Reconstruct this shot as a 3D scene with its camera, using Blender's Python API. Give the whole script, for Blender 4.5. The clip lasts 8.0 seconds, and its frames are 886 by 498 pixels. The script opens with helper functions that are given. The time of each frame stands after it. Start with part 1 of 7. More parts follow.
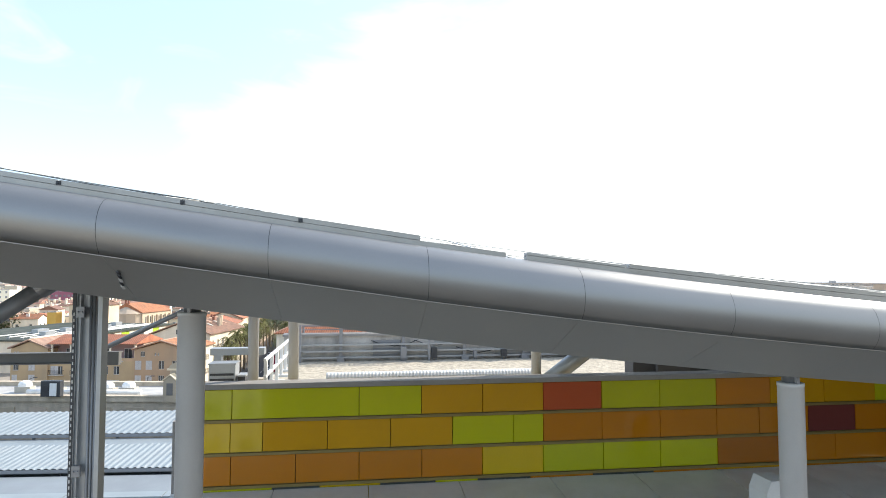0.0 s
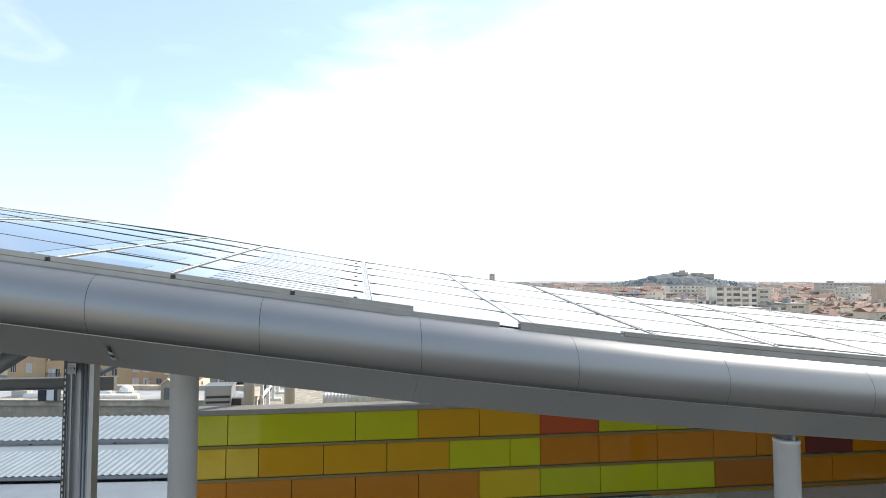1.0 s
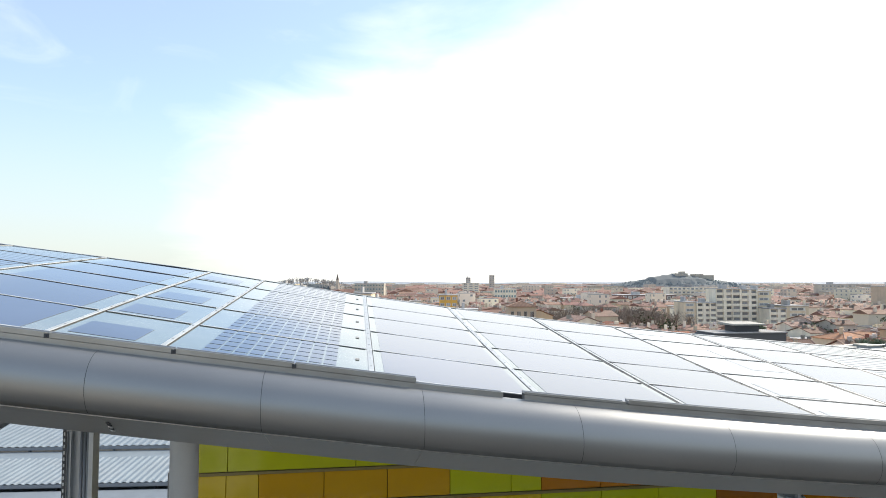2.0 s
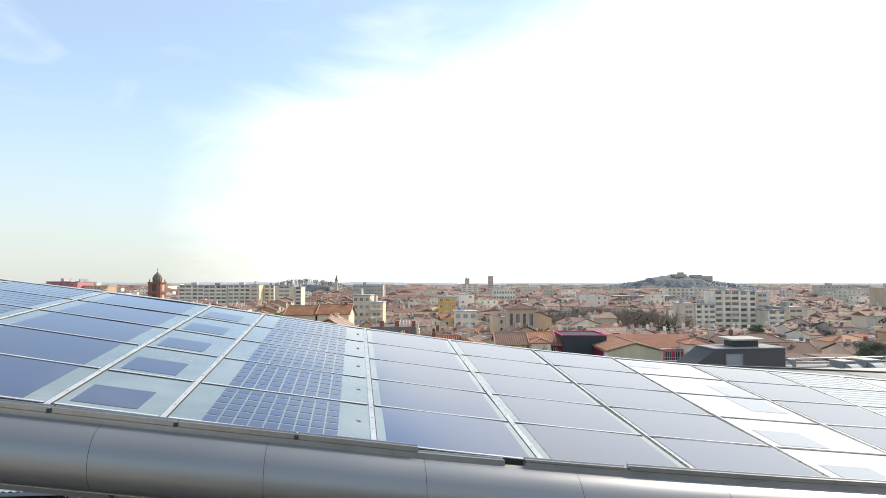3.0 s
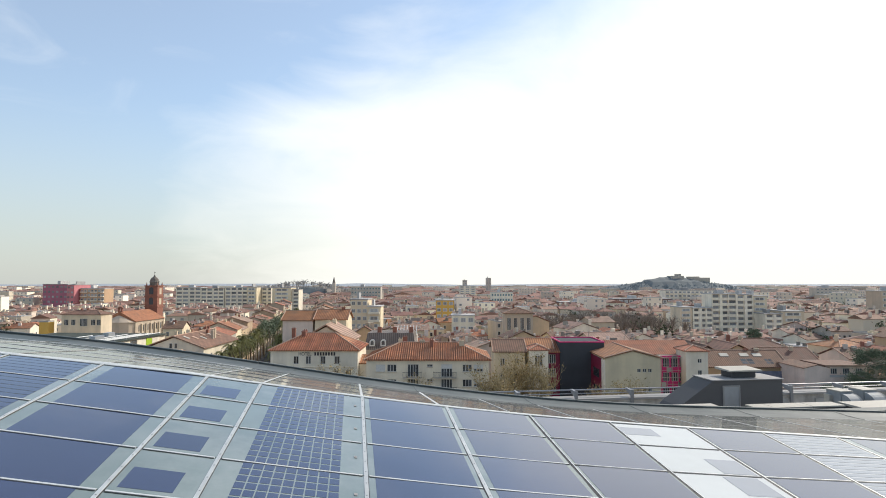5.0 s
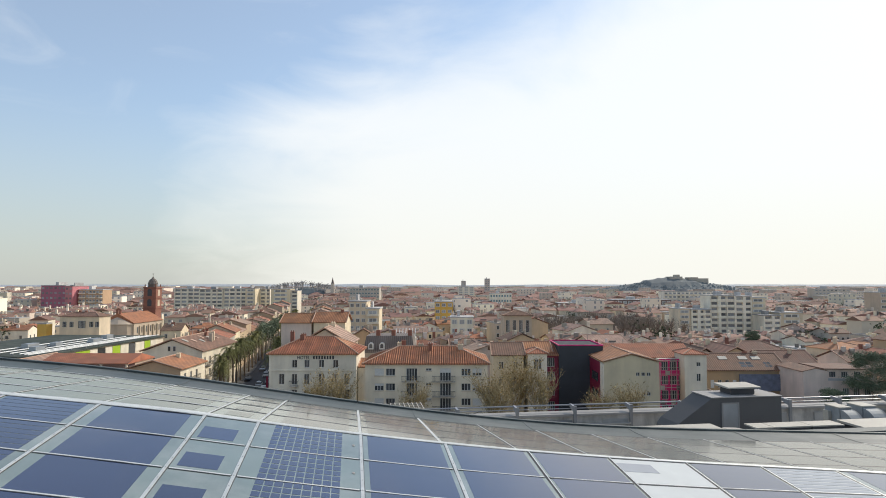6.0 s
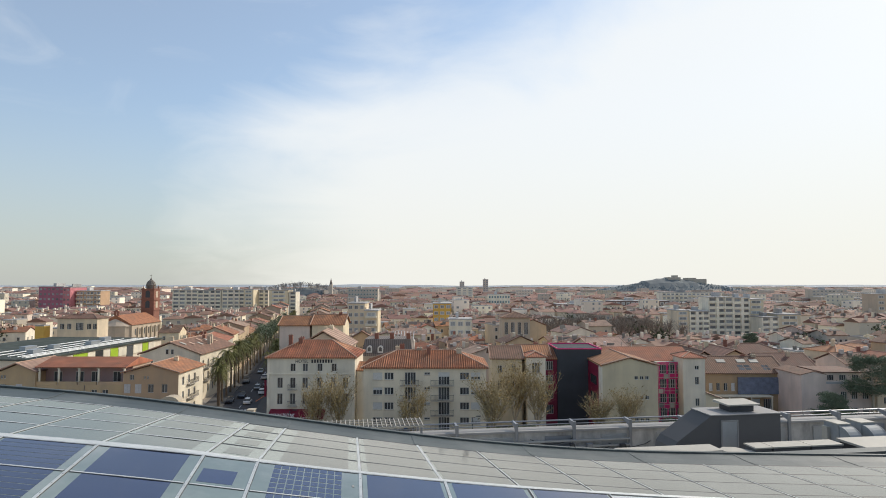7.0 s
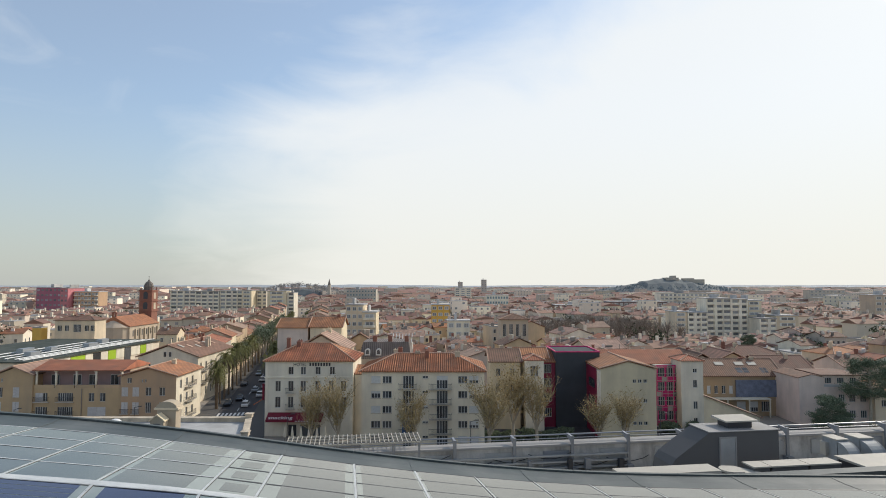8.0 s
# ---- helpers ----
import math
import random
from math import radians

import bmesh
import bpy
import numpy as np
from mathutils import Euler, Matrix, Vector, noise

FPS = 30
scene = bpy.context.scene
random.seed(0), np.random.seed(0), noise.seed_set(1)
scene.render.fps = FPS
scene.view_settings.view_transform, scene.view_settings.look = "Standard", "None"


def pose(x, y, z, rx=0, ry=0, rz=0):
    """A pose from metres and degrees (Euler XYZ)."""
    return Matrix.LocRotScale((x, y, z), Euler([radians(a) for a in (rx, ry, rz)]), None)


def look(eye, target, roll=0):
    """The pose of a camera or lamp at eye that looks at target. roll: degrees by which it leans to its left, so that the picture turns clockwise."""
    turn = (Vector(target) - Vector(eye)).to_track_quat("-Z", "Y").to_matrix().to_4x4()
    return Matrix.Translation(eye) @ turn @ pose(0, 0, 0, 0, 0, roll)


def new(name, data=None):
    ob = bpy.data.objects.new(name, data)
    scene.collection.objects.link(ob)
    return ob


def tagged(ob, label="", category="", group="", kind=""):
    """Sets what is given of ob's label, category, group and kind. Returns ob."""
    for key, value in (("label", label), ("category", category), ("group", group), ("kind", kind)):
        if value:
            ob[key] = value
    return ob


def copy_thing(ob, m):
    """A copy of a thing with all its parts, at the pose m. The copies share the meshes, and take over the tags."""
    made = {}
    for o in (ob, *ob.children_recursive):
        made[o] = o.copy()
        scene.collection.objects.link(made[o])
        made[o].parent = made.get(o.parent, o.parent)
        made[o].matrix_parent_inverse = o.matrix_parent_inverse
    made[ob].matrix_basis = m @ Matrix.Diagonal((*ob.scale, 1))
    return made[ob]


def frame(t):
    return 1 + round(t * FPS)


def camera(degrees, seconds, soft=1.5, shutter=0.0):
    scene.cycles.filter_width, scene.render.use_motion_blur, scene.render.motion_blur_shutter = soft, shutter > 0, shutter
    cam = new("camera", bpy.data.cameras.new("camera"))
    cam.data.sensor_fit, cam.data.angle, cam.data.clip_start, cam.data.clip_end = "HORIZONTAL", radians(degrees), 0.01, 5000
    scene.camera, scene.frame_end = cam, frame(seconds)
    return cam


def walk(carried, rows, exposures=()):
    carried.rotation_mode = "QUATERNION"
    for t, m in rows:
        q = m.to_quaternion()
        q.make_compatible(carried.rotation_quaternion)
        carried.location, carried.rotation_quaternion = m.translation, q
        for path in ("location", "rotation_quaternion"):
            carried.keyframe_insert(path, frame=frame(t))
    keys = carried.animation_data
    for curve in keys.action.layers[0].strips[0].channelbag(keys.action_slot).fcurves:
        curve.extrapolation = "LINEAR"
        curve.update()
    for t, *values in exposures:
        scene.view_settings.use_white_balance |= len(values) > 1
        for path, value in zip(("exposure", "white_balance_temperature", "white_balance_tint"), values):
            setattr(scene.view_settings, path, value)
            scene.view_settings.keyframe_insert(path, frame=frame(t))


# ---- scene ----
# ---- camera and walk ----
cam = camera(72.0, 8.0, 0.95)
# seconds, x, y, z, pitch, yaw
PATH = [
    (0, 0.024, 0.028, 26.963, 2.949, 0.952),
    (0.5, 0.051, 0.028, 27.278, 2.965, 0.888),
    (1, 0.069, 0.038, 27.587, 2.917, 0.800),
    (1.5, 0.056, 0.053, 27.886, 2.953, 0.764),
    (2, 0.039, 0.057, 28.196, 2.998, 0.770),
    (3.5, 0.008, -0.011, 29.082, 3.070, 0.602),
    (4, 0.010, -0.029, 29.378, 3.088, 0.563),
    (4.5, 0.014, -0.045, 29.694, 3.129, 0.506),
    (6, 0.018, -0.043, 30.691, 3.195, 0.335),
    (6.5, -0.000, -0.045, 31.034, 3.218, 0.258),
    (7, -0.009, -0.041, 31.377, 3.227, 0.184),
    (7.5, 0.003, -0.025, 31.717, 3.240, 0.103),
    (8, 0.011, -0.011, 32.035, 3.233, 0.028),
]
EXPOSURE = [(0.0, 1.12), (0.5, 0.96), (1.0, 0.85), (1.5, 0.76), (2.2, 0.66), (3.5, 0.53), (4.5, 0.36), (6.0, 0.12), (8.0, 0.0)]
walk(cam, [(t, pose(x, y, z, 90 + pitch, 0, yaw)) for t, x, y, z, pitch, yaw in PATH], EXPOSURE)

# ---- world and sun ----
SUN_AZ, SUN_EL = radians(50), radians(34)     # right of the view's axis, above the horizon
SUN_WAY = Vector((math.sin(SUN_AZ) * math.cos(SUN_EL), math.cos(SUN_AZ) * math.cos(SUN_EL), math.sin(SUN_EL)))


def build_world():
    world = bpy.data.worlds.new("sky")
    scene.world = world
    world.use_nodes = True
    nt = world.node_tree
    nt.nodes.clear()
    out = nt.nodes.new("ShaderNodeOutputWorld")
    back = nt.nodes.new("ShaderNodeBackground")
    sky = nt.nodes.new("ShaderNodeTexSky")
    sky.sky_type, sky.sun_disc = "NISHITA", False
    sky.sun_elevation, sky.sun_rotation = SUN_EL, SUN_AZ
    sky.air_density, sky.dust_density, sky.ozone_density = 1.0, 0.8, 1.2

    def calc(op, a, b=0.0, clamp=False):
        n = nt.nodes.new("ShaderNodeMath")
        n.operation, n.use_clamp = op, clamp
        for k, q in enumerate((a, b)):
            if isinstance(q, (int, float)):
                n.inputs[k].default_value = q
            else:
                nt.links.new(q, n.inputs[k])
        return n.outputs[0]

    def rise(value, a, b, low=0.0, high=1.0):
        n = nt.nodes.new("ShaderNodeMapRange")
        n.interpolation_type = "SMOOTHSTEP"
        for key, q in (("From Min", a), ("From Max", b), ("To Min", low), ("To Max", high)):
            n.inputs[key].default_value = q
        nt.links.new(value, n.inputs["Value"])
        return n.outputs[0]

    def blend(fac, a, b):
        n = nt.nodes.new("ShaderNodeMixRGB")
        nt.links.new(fac, n.inputs[0])
        for k, q in ((1, a), (2, b)):
            if isinstance(q, tuple):
                n.inputs[k].default_value = (*q, 1)
            else:
                nt.links.new(q, n.inputs[k])
        return n.outputs[0]

    co = nt.nodes.new("ShaderNodeTexCoord").outputs["Generated"]
    sep = nt.nodes.new("ShaderNodeSeparateXYZ")
    nt.links.new(co, sep.inputs[0])
    bearing = calc("MULTIPLY", calc("ARCTAN2", sep.outputs["X"], sep.outputs["Y"]), 57.3)
    height = calc("MULTIPLY", calc("ARCSINE", sep.outputs["Z"]), 57.3)
    # thin high cloud, laid on a plane overhead
    div = nt.nodes.new("ShaderNodeVectorMath")
    div.operation = "DIVIDE"
    comb = nt.nodes.new("ShaderNodeCombineXYZ")
    lift = calc("ADD", sep.outputs["Z"], 0.22)
    for n in range(3):
        nt.links.new(lift, comb.inputs[n])
    nt.links.new(co, div.inputs[0])
    nt.links.new(comb.outputs[0], div.inputs[1])
    grain = []
    for scale, detail, twist in ((1.3, 8, 0.7), (2.6, 6, 1.4)):
        n = nt.nodes.new("ShaderNodeTexNoise")
        n.inputs["Scale"].default_value, n.inputs["Detail"].default_value = scale, detail
        n.inputs["Roughness"].default_value, n.inputs["Distortion"].default_value = 0.55, twist
        nt.links.new(div.outputs[0], n.inputs["Vector"])
        grain.append(calc("SUBTRACT", n.outputs["Fac"], 0.5))
    # a bank of cloud under the sun: its upper edge climbs towards the sun's bearing
    edge = calc("ADD", calc("MULTIPLY", bearing, 0.28), 21.0)
    under = calc("ADD", calc("SUBTRACT", edge, height), calc("MULTIPLY", grain[0], 16.0))
    side = calc("ADD", bearing, calc("MULTIPLY", grain[0], 14.0))
    bank = calc("MULTIPLY", calc("MULTIPLY", rise(under, -6.5, 6.5), rise(side, -34.0, -6.0)), rise(side, 95.0, 160.0, 1.0, 0.0))
    wisps = calc("MULTIPLY", rise(grain[1], 0.02, 0.26), rise(height, 8.0, 20.0, 0.0, 0.16))
    cloud = calc("MAXIMUM", calc("MULTIPLY", bank, 0.9), calc("ADD", wisps, 0.20), True)
    # dusty haze low over the horizon
    low = rise(height, -1.0, 17.0, 0.8, 0.0)
    # the veil brightens close round the sun
    dot = nt.nodes.new("ShaderNodeVectorMath")
    dot.operation, dot.inputs[1].default_value = "DOT_PRODUCT", SUN_WAY
    nt.links.new(co, dot.inputs[0])
    veil = nt.nodes.new("ShaderNodeVectorMath")
    veil.operation = "SCALE"
    nt.links.new(blend(low, (6.95, 7.1, 7.1), (6.9, 6.8, 6.2)), veil.inputs[0])
    nt.links.new(rise(dot.outputs["Value"], 0.95, 1.0, 1.0, 5.0), veil.inputs["Scale"])
    tint = nt.nodes.new("ShaderNodeVectorMath")
    tint.operation, tint.inputs[1].default_value = "MULTIPLY", (0.90, 1.04, 1.10)
    nt.links.new(sky.outputs[0], tint.inputs[0])
    base = blend(low, tint.outputs[0], (3.1, 3.3, 3.2))
    nt.links.new(blend(cloud, base, veil.outputs[0]), back.inputs[0])
    back.inputs[1].default_value = 0.132
    nt.links.new(back.outputs[0], out.inputs[0])


build_world()
sun = new("sun", bpy.data.lights.new("sun", "SUN"))
sun.data.energy, sun.data.angle, sun.data.color = 2.95, radians(0.8), (1.0, 0.90, 0.76)
sun.matrix_world = look(tuple(SUN_WAY * 100), (0, 0, 0))


# ---- materials ----
def paint(name, colour, rough=0.6, metal=0.0, vary=0.12, scale=3.0, bump=0.15, grain=40.0, dirt=None, dirt_amount=0.35,
          per_object=0.0, per_island=0.0, spec=0.5, hue=0.0, coat=0.0, rows=0.0, coat_rough=0.04):
    """A surface with large stains, fine grain and relief; sizes per metre."""
    m = bpy.data.materials.new(name)
    m.use_nodes = True
    nt = m.node_tree
    b = nt.nodes["Principled BSDF"]
    b.inputs["Metallic"].default_value = metal
    b.inputs["Specular IOR Level"].default_value = spec
    b.inputs["Coat Weight"].default_value, b.inputs["Coat Roughness"].default_value = coat, coat_rough
    co = nt.nodes.new("ShaderNodeTexCoord")
    n1 = nt.nodes.new("ShaderNodeTexNoise")
    n1.inputs["Scale"].default_value, n1.inputs["Detail"].default_value = scale, 6
    n2 = nt.nodes.new("ShaderNodeTexNoise")
    n2.inputs["Scale"].default_value, n2.inputs["Detail"].default_value = grain, 3
    nt.links.new(co.outputs["Object"], n1.inputs["Vector"])
    nt.links.new(co.outputs["Object"], n2.inputs["Vector"])
    add = nt.nodes.new("ShaderNodeMath")
    add.operation = "MULTIPLY_ADD"
    add.inputs[1].default_value = 0.35
    nt.links.new(n2.outputs["Fac"], add.inputs[0])
    nt.links.new(n1.outputs["Fac"], add.inputs[2])
    val = nt.nodes.new("ShaderNodeMapRange")
    val.inputs["From Min"].default_value, val.inputs["From Max"].default_value = 0.35, 1.0
    val.inputs["To Min"].default_value, val.inputs["To Max"].default_value = 1 - vary * 1.3, 1 + vary
    nt.links.new(add.outputs[0], val.inputs["Value"])
    hsv = nt.nodes.new("ShaderNodeHueSaturation")
    hsv.inputs["Color"].default_value = (*colour, 1)
    last = val.outputs[0]
    if rows:      # courses of channel tiles running down the slope
        wave = nt.nodes.new("ShaderNodeTexWave")
        wave.bands_direction = "X"
        wave.inputs["Scale"].default_value, wave.inputs["Distortion"].default_value = 0.314 / rows, 0.6
        wr = nt.nodes.new("ShaderNodeMapRange")
        wr.inputs["To Min"].default_value, wr.inputs["To Max"].default_value = 0.62, 1.2
        wm = nt.nodes.new("ShaderNodeMath")
        wm.operation = "MULTIPLY"
        nt.links.new(co.outputs["Object"], wave.inputs["Vector"])
        nt.links.new(wave.outputs["Fac"], wr.inputs["Value"])
        nt.links.new(wr.outputs[0], wm.inputs[0])
        nt.links.new(last, wm.inputs[1])
        last = wm.outputs[0]
    if per_object or per_island:
        if per_island:
            src = nt.nodes.new("ShaderNodeNewGeometry").outputs["Random Per Island"]
        else:
            src = nt.nodes.new("ShaderNodeObjectInfo").outputs["Random"]
        amp = per_object or per_island
        r = nt.nodes.new("ShaderNodeMapRange")
        r.inputs["To Min"].default_value, r.inputs["To Max"].default_value = 1 - amp, 1 + amp
        nt.links.new(src, r.inputs["Value"])
        mul = nt.nodes.new("ShaderNodeMath")
        mul.operation = "MULTIPLY"
        nt.links.new(last, mul.inputs[0])
        nt.links.new(r.outputs[0], mul.inputs[1])
        last = mul.outputs[0]
        if hue:
            w = nt.nodes.new("ShaderNodeMath")
            w.operation, w.inputs[1].default_value = "MULTIPLY", 7.31
            fr = nt.nodes.new("ShaderNodeMath")
            fr.operation = "FRACT"
            hr = nt.nodes.new("ShaderNodeMapRange")
            hr.inputs["To Min"].default_value, hr.inputs["To Max"].default_value = 0.5 - hue, 0.5 + hue
            nt.links.new(src, w.inputs[0])
            nt.links.new(w.outputs[0], fr.inputs[0])
            nt.links.new(fr.outputs[0], hr.inputs["Value"])
            nt.links.new(hr.outputs[0], hsv.inputs["Hue"])
    nt.links.new(last, hsv.inputs["Value"])
    colour_out = hsv.outputs[0]
    if dirt:
        n3 = nt.nodes.new("ShaderNodeTexNoise")
        n3.inputs["Scale"].default_value, n3.inputs["Detail"].default_value = scale * 0.6, 8
        n3.inputs["Roughness"].default_value = 0.65
        stretch = nt.nodes.new("ShaderNodeMapping")
        stretch.inputs["Scale"].default_value = (1, 1, 0.25)
        nt.links.new(co.outputs["Object"], stretch.inputs[0])
        nt.links.new(stretch.outputs[0], n3.inputs["Vector"])
        ramp = nt.nodes.new("ShaderNodeValToRGB")
        ramp.color_ramp.elements[0].position, ramp.color_ramp.elements[1].position = 0.45, 0.75
        k = nt.nodes.new("ShaderNodeMath")
        k.operation, k.inputs[1].default_value = "MULTIPLY", dirt_amount
        mx = nt.nodes.new("ShaderNodeMixRGB")
        mx.inputs[2].default_value = (*dirt, 1)
        nt.links.new(n3.outputs["Fac"], ramp.inputs[0])
        nt.links.new(ramp.outputs[0], k.inputs[0])
        nt.links.new(k.outputs[0], mx.inputs[0])
        nt.links.new(colour_out, mx.inputs[1])
        colour_out = mx.outputs[0]
    nt.links.new(colour_out, b.inputs["Base Color"])
    rr = nt.nodes.new("ShaderNodeMapRange")
    rr.inputs["To Min"].default_value, rr.inputs["To Max"].default_value = max(rough - 0.1 * rough - 0.02, 0.02), min(rough + 0.12 * rough + 0.03, 1)
    nt.links.new(n1.outputs["Fac"], rr.inputs["Value"])
    nt.links.new(rr.outputs[0], b.inputs["Roughness"])
    if bump:
        bp = nt.nodes.new("ShaderNodeBump")
        bp.inputs["Strength"].default_value, bp.inputs["Distance"].default_value = bump, 0.02
        nt.links.new(add.outputs[0], bp.inputs["Height"])
        nt.links.new(bp.outputs[0], b.inputs["Normal"])
    return m


M = {}
M["tube"] = paint("satin_aluminium", (0.318, 0.318, 0.313), 0.42, 0.7, 0.05, 1.3, 0.02, 60)
M["soffit"] = paint("grey_cladding", (0.40, 0.40, 0.38), 0.42, 0.5, 0.06, 1.0, 0.03, 50)
M["rail"] = paint("aluminium_rail", (0.38, 0.37, 0.355), 0.38, 0.8, 0.12, 4, 0.05, 80, (0.25, 0.22, 0.18), 0.3)
M["bar"] = paint("glazing_bar", (0.66, 0.67, 0.65), 0.45, 0.3, 0.1, 3, 0.05, 80, (0.35, 0.33, 0.28), 0.35)
M["gasket"] = paint("black_gasket", (0.03, 0.03, 0.032), 0.6)
M["bolt"] = paint("steel_bolt", (0.3, 0.3, 0.3), 0.4, 0.8)
M["pane"] = paint("pale_glass", (0.19, 0.235, 0.21), 0.05, 0, 0.12, 0.9, 0.012, 4, (0.5, 0.5, 0.46), 0.45, per_object=0.06, spec=0.5, coat=0.8)
M["milkpane"] = paint("milky_white_glass", (0.55, 0.57, 0.56), 0.06, 0, 0.06, 0.9, 0.012, 4, (0.42, 0.42, 0.4), 0.3, per_object=0.05, spec=0.5, coat=0.8)
M["frit"] = paint("grey_fritted_glass", (0.054, 0.063, 0.060), 0.06, 0, 0.08, 0.7, 0.008, 4, (0.30, 0.30, 0.27), 0.22, per_object=0.08, spec=0.1, coat=0.52, coat_rough=0.17)
M["farpane"] = paint("dusty_pale_glass", (0.21, 0.245, 0.225), 0.06, 0, 0.1, 0.9, 0.008, 4, (0.34, 0.34, 0.31), 0.25, per_object=0.06, spec=0.1, coat=0.52, coat_rough=0.17)
M["milkcell"] = paint("veiled_solar_cell", (0.24, 0.26, 0.30), 0.06, 0, 0.1, 0.9, 0.008, 4, (0.34, 0.35, 0.36), 0.3, spec=0.5, coat=0.8)
M["pv"] = paint("solar_cell", (0.026, 0.038, 0.095), 0.06, 0, 0.12, 0.8, 0.008, 5, (0.10, 0.11, 0.15), 0.2, per_object=0.12, spec=0.5, coat=0.8)
M["column"] = paint("column_paint", (0.66, 0.67, 0.67), 0.4, 0.1, 0.06, 1.2, 0.04, 50, (0.4, 0.38, 0.35), 0.2)
M["steel"] = paint("grey_steel", (0.28, 0.29, 0.31), 0.42, 0.4, 0.1, 2, 0.06, 50)
M["darksteel"] = paint("dark_steel", (0.06, 0.063, 0.07), 0.45, 0.4, 0.1, 2)
M["darkpanel"] = paint("dark_grey_glass", (0.07, 0.075, 0.07), 0.12, 0, 0.1, 1.0, 0.005, 20)
M["gap"] = paint("wall_frame", (0.26, 0.19, 0.06), 0.45, 0.1)
M["rim"] = paint("dark_flashing", (0.075, 0.09, 0.09), 0.5, 0.0, 0.25, 0.8, 0.08, 20, (0.26, 0.26, 0.24), 0.4, spec=0.3)
M["coping"] = paint("zinc_coping", (0.33, 0.32, 0.31), 0.65, 0.0, 0.12, 0.8, 0.05, 30, (0.2, 0.19, 0.18), 0.4, spec=0.25)
M["gravel"] = paint("pale_gravel", (0.42, 0.38, 0.305), 0.9, 0, 0.5, 6, 0.9, 14)
M["stained"] = paint("stained_concrete", (0.56, 0.53, 0.49), 0.85, 0, 0.25, 1.6, 0.3, 12, (0.09, 0.08, 0.07), 0.7)
M["ductdark"] = paint("weathered_dark_steel", (0.15, 0.15, 0.145), 0.6, 0.2, 0.15, 1.5, 0.06, 40)
# dark, so the unseen walls that use it throw back little light
M["stained_dark"] = paint("dark_concrete", (0.10, 0.095, 0.09), 0.85, 0, 0.25, 0.8, 0.3, 12, (0.05, 0.05, 0.05), 0.6)
M["ledge"] = paint("pale_sheet_metal", (0.80, 0.81, 0.80), 0.5, 0, 0.08, 1.2, 0.05, 30, (0.5, 0.49, 0.46), 0.3)
M["canopy"] = paint("weathered_canopy_sheet", (0.27, 0.31, 0.33), 0.45, 0.2, 0.1, 0.5, 0.05, 10, (0.3, 0.3, 0.29), 0.35)
M["concrete"] = paint("concrete", (0.42, 0.41, 0.39), 0.8, 0, 0.15, 0.8, 0.2, 20, (0.2, 0.19, 0.17), 0.5)
M["cabin"] = paint("slate_grey_render", (0.135, 0.130, 0.127), 0.8, 0, 0.08, 0.6, 0.1, 25, (0.16, 0.16, 0.16), 0.3, spec=0.15)
M["whitemetal"] = paint("white_metal", (0.46, 0.43, 0.37), 0.6, 0, 0.1, 1.5, 0.05, 30, (0.36, 0.33, 0.28), 0.35, spec=0.3)
M["galv"] = paint("galvanised_steel", (0.42, 0.44, 0.46), 0.45, 0.6, 0.12, 2.5, 0.06, 30)
M["ductwork"] = paint("dull_ductwork", (0.33, 0.35, 0.36), 0.68, 0.1, 0.18, 2.5, 0.06, 30, (0.15, 0.14, 0.13), 0.35, spec=0.3)
M["ground"] = paint("city_ground", (0.30, 0.265, 0.225), 0.9, 0, 0.3, 0.02, 0.1, 0.4)
M["ballast"] = paint("track_ballast", (0.085, 0.078, 0.07), 0.95, 0, 0.3, 0.2, 0.5, 10)
M["roofing"] = paint("blue_grey_roofing", (0.22, 0.25, 0.275), 0.6, 0, 0.15, 0.4, 0.05, 8, (0.16, 0.17, 0.18), 0.4)
M["asphalt"] = paint("asphalt", (0.055, 0.055, 0.06), 0.85, 0, 0.2, 0.3, 0.2, 8)
# darkened, since the shade over the avenue is put into the colour
M["pavement"] = paint("pavement", (0.09, 0.087, 0.083), 0.85, 0, 0.15, 0.5, 0.1, 6)
M["marking"] = paint("road_paint", (0.7, 0.7, 0.68), 0.7)
GLAZE = {
    "lime": (0.50, 0.50, 0.008), "lemon": (0.62, 0.42, 0.01), "amber": (0.60, 0.31, 0.006), "orange": (0.52, 0.185, 0.006),
    "rust": (0.40, 0.13, 0.008), "brick": (0.48, 0.085, 0.022), "plum": (0.17, 0.04, 0.035),
}
for key, colour in GLAZE.items():
    M[key] = paint("glazed_" + key, colour, 0.07, 0, 0.05, 0.8, 0.004, 20, per_object=0.05, spec=0.35, coat=0.32)
for key, colour in {"white": (0.85, 0.77, 0.62), "cream": (0.76, 0.64, 0.45), "sand": (0.58, 0.43, 0.27), "ochre": (0.50, 0.345, 0.205),
                    "pinkish": (0.70, 0.57, 0.48), "greyish": (0.52, 0.47, 0.40), "stone": (0.52, 0.43, 0.32), "tan": (0.64, 0.55, 0.38),
                    "limewash": (0.85, 0.75, 0.58), "rose": (0.55, 0.20, 0.21)}.items():
    M[key] = paint("render_" + key, colour, 0.85, 0, 0.1, 0.35, 0.1, 6, (0.25, 0.22, 0.18), 0.4, per_object=0.1, hue=0.008)
for key, colour in {"tile": (0.395, 0.162, 0.082), "tile_old": (0.215, 0.118, 0.08), "tile_pale": (0.36, 0.235, 0.175), "slate": (0.21, 0.18, 0.16)}.items():
    M[key] = paint("clay_" + key, colour, 0.85, 0, 0.35, 0.5, 0.4, 5, (0.16, 0.12, 0.09), 0.5, per_object=0.2, hue=0.01, rows=0.5)
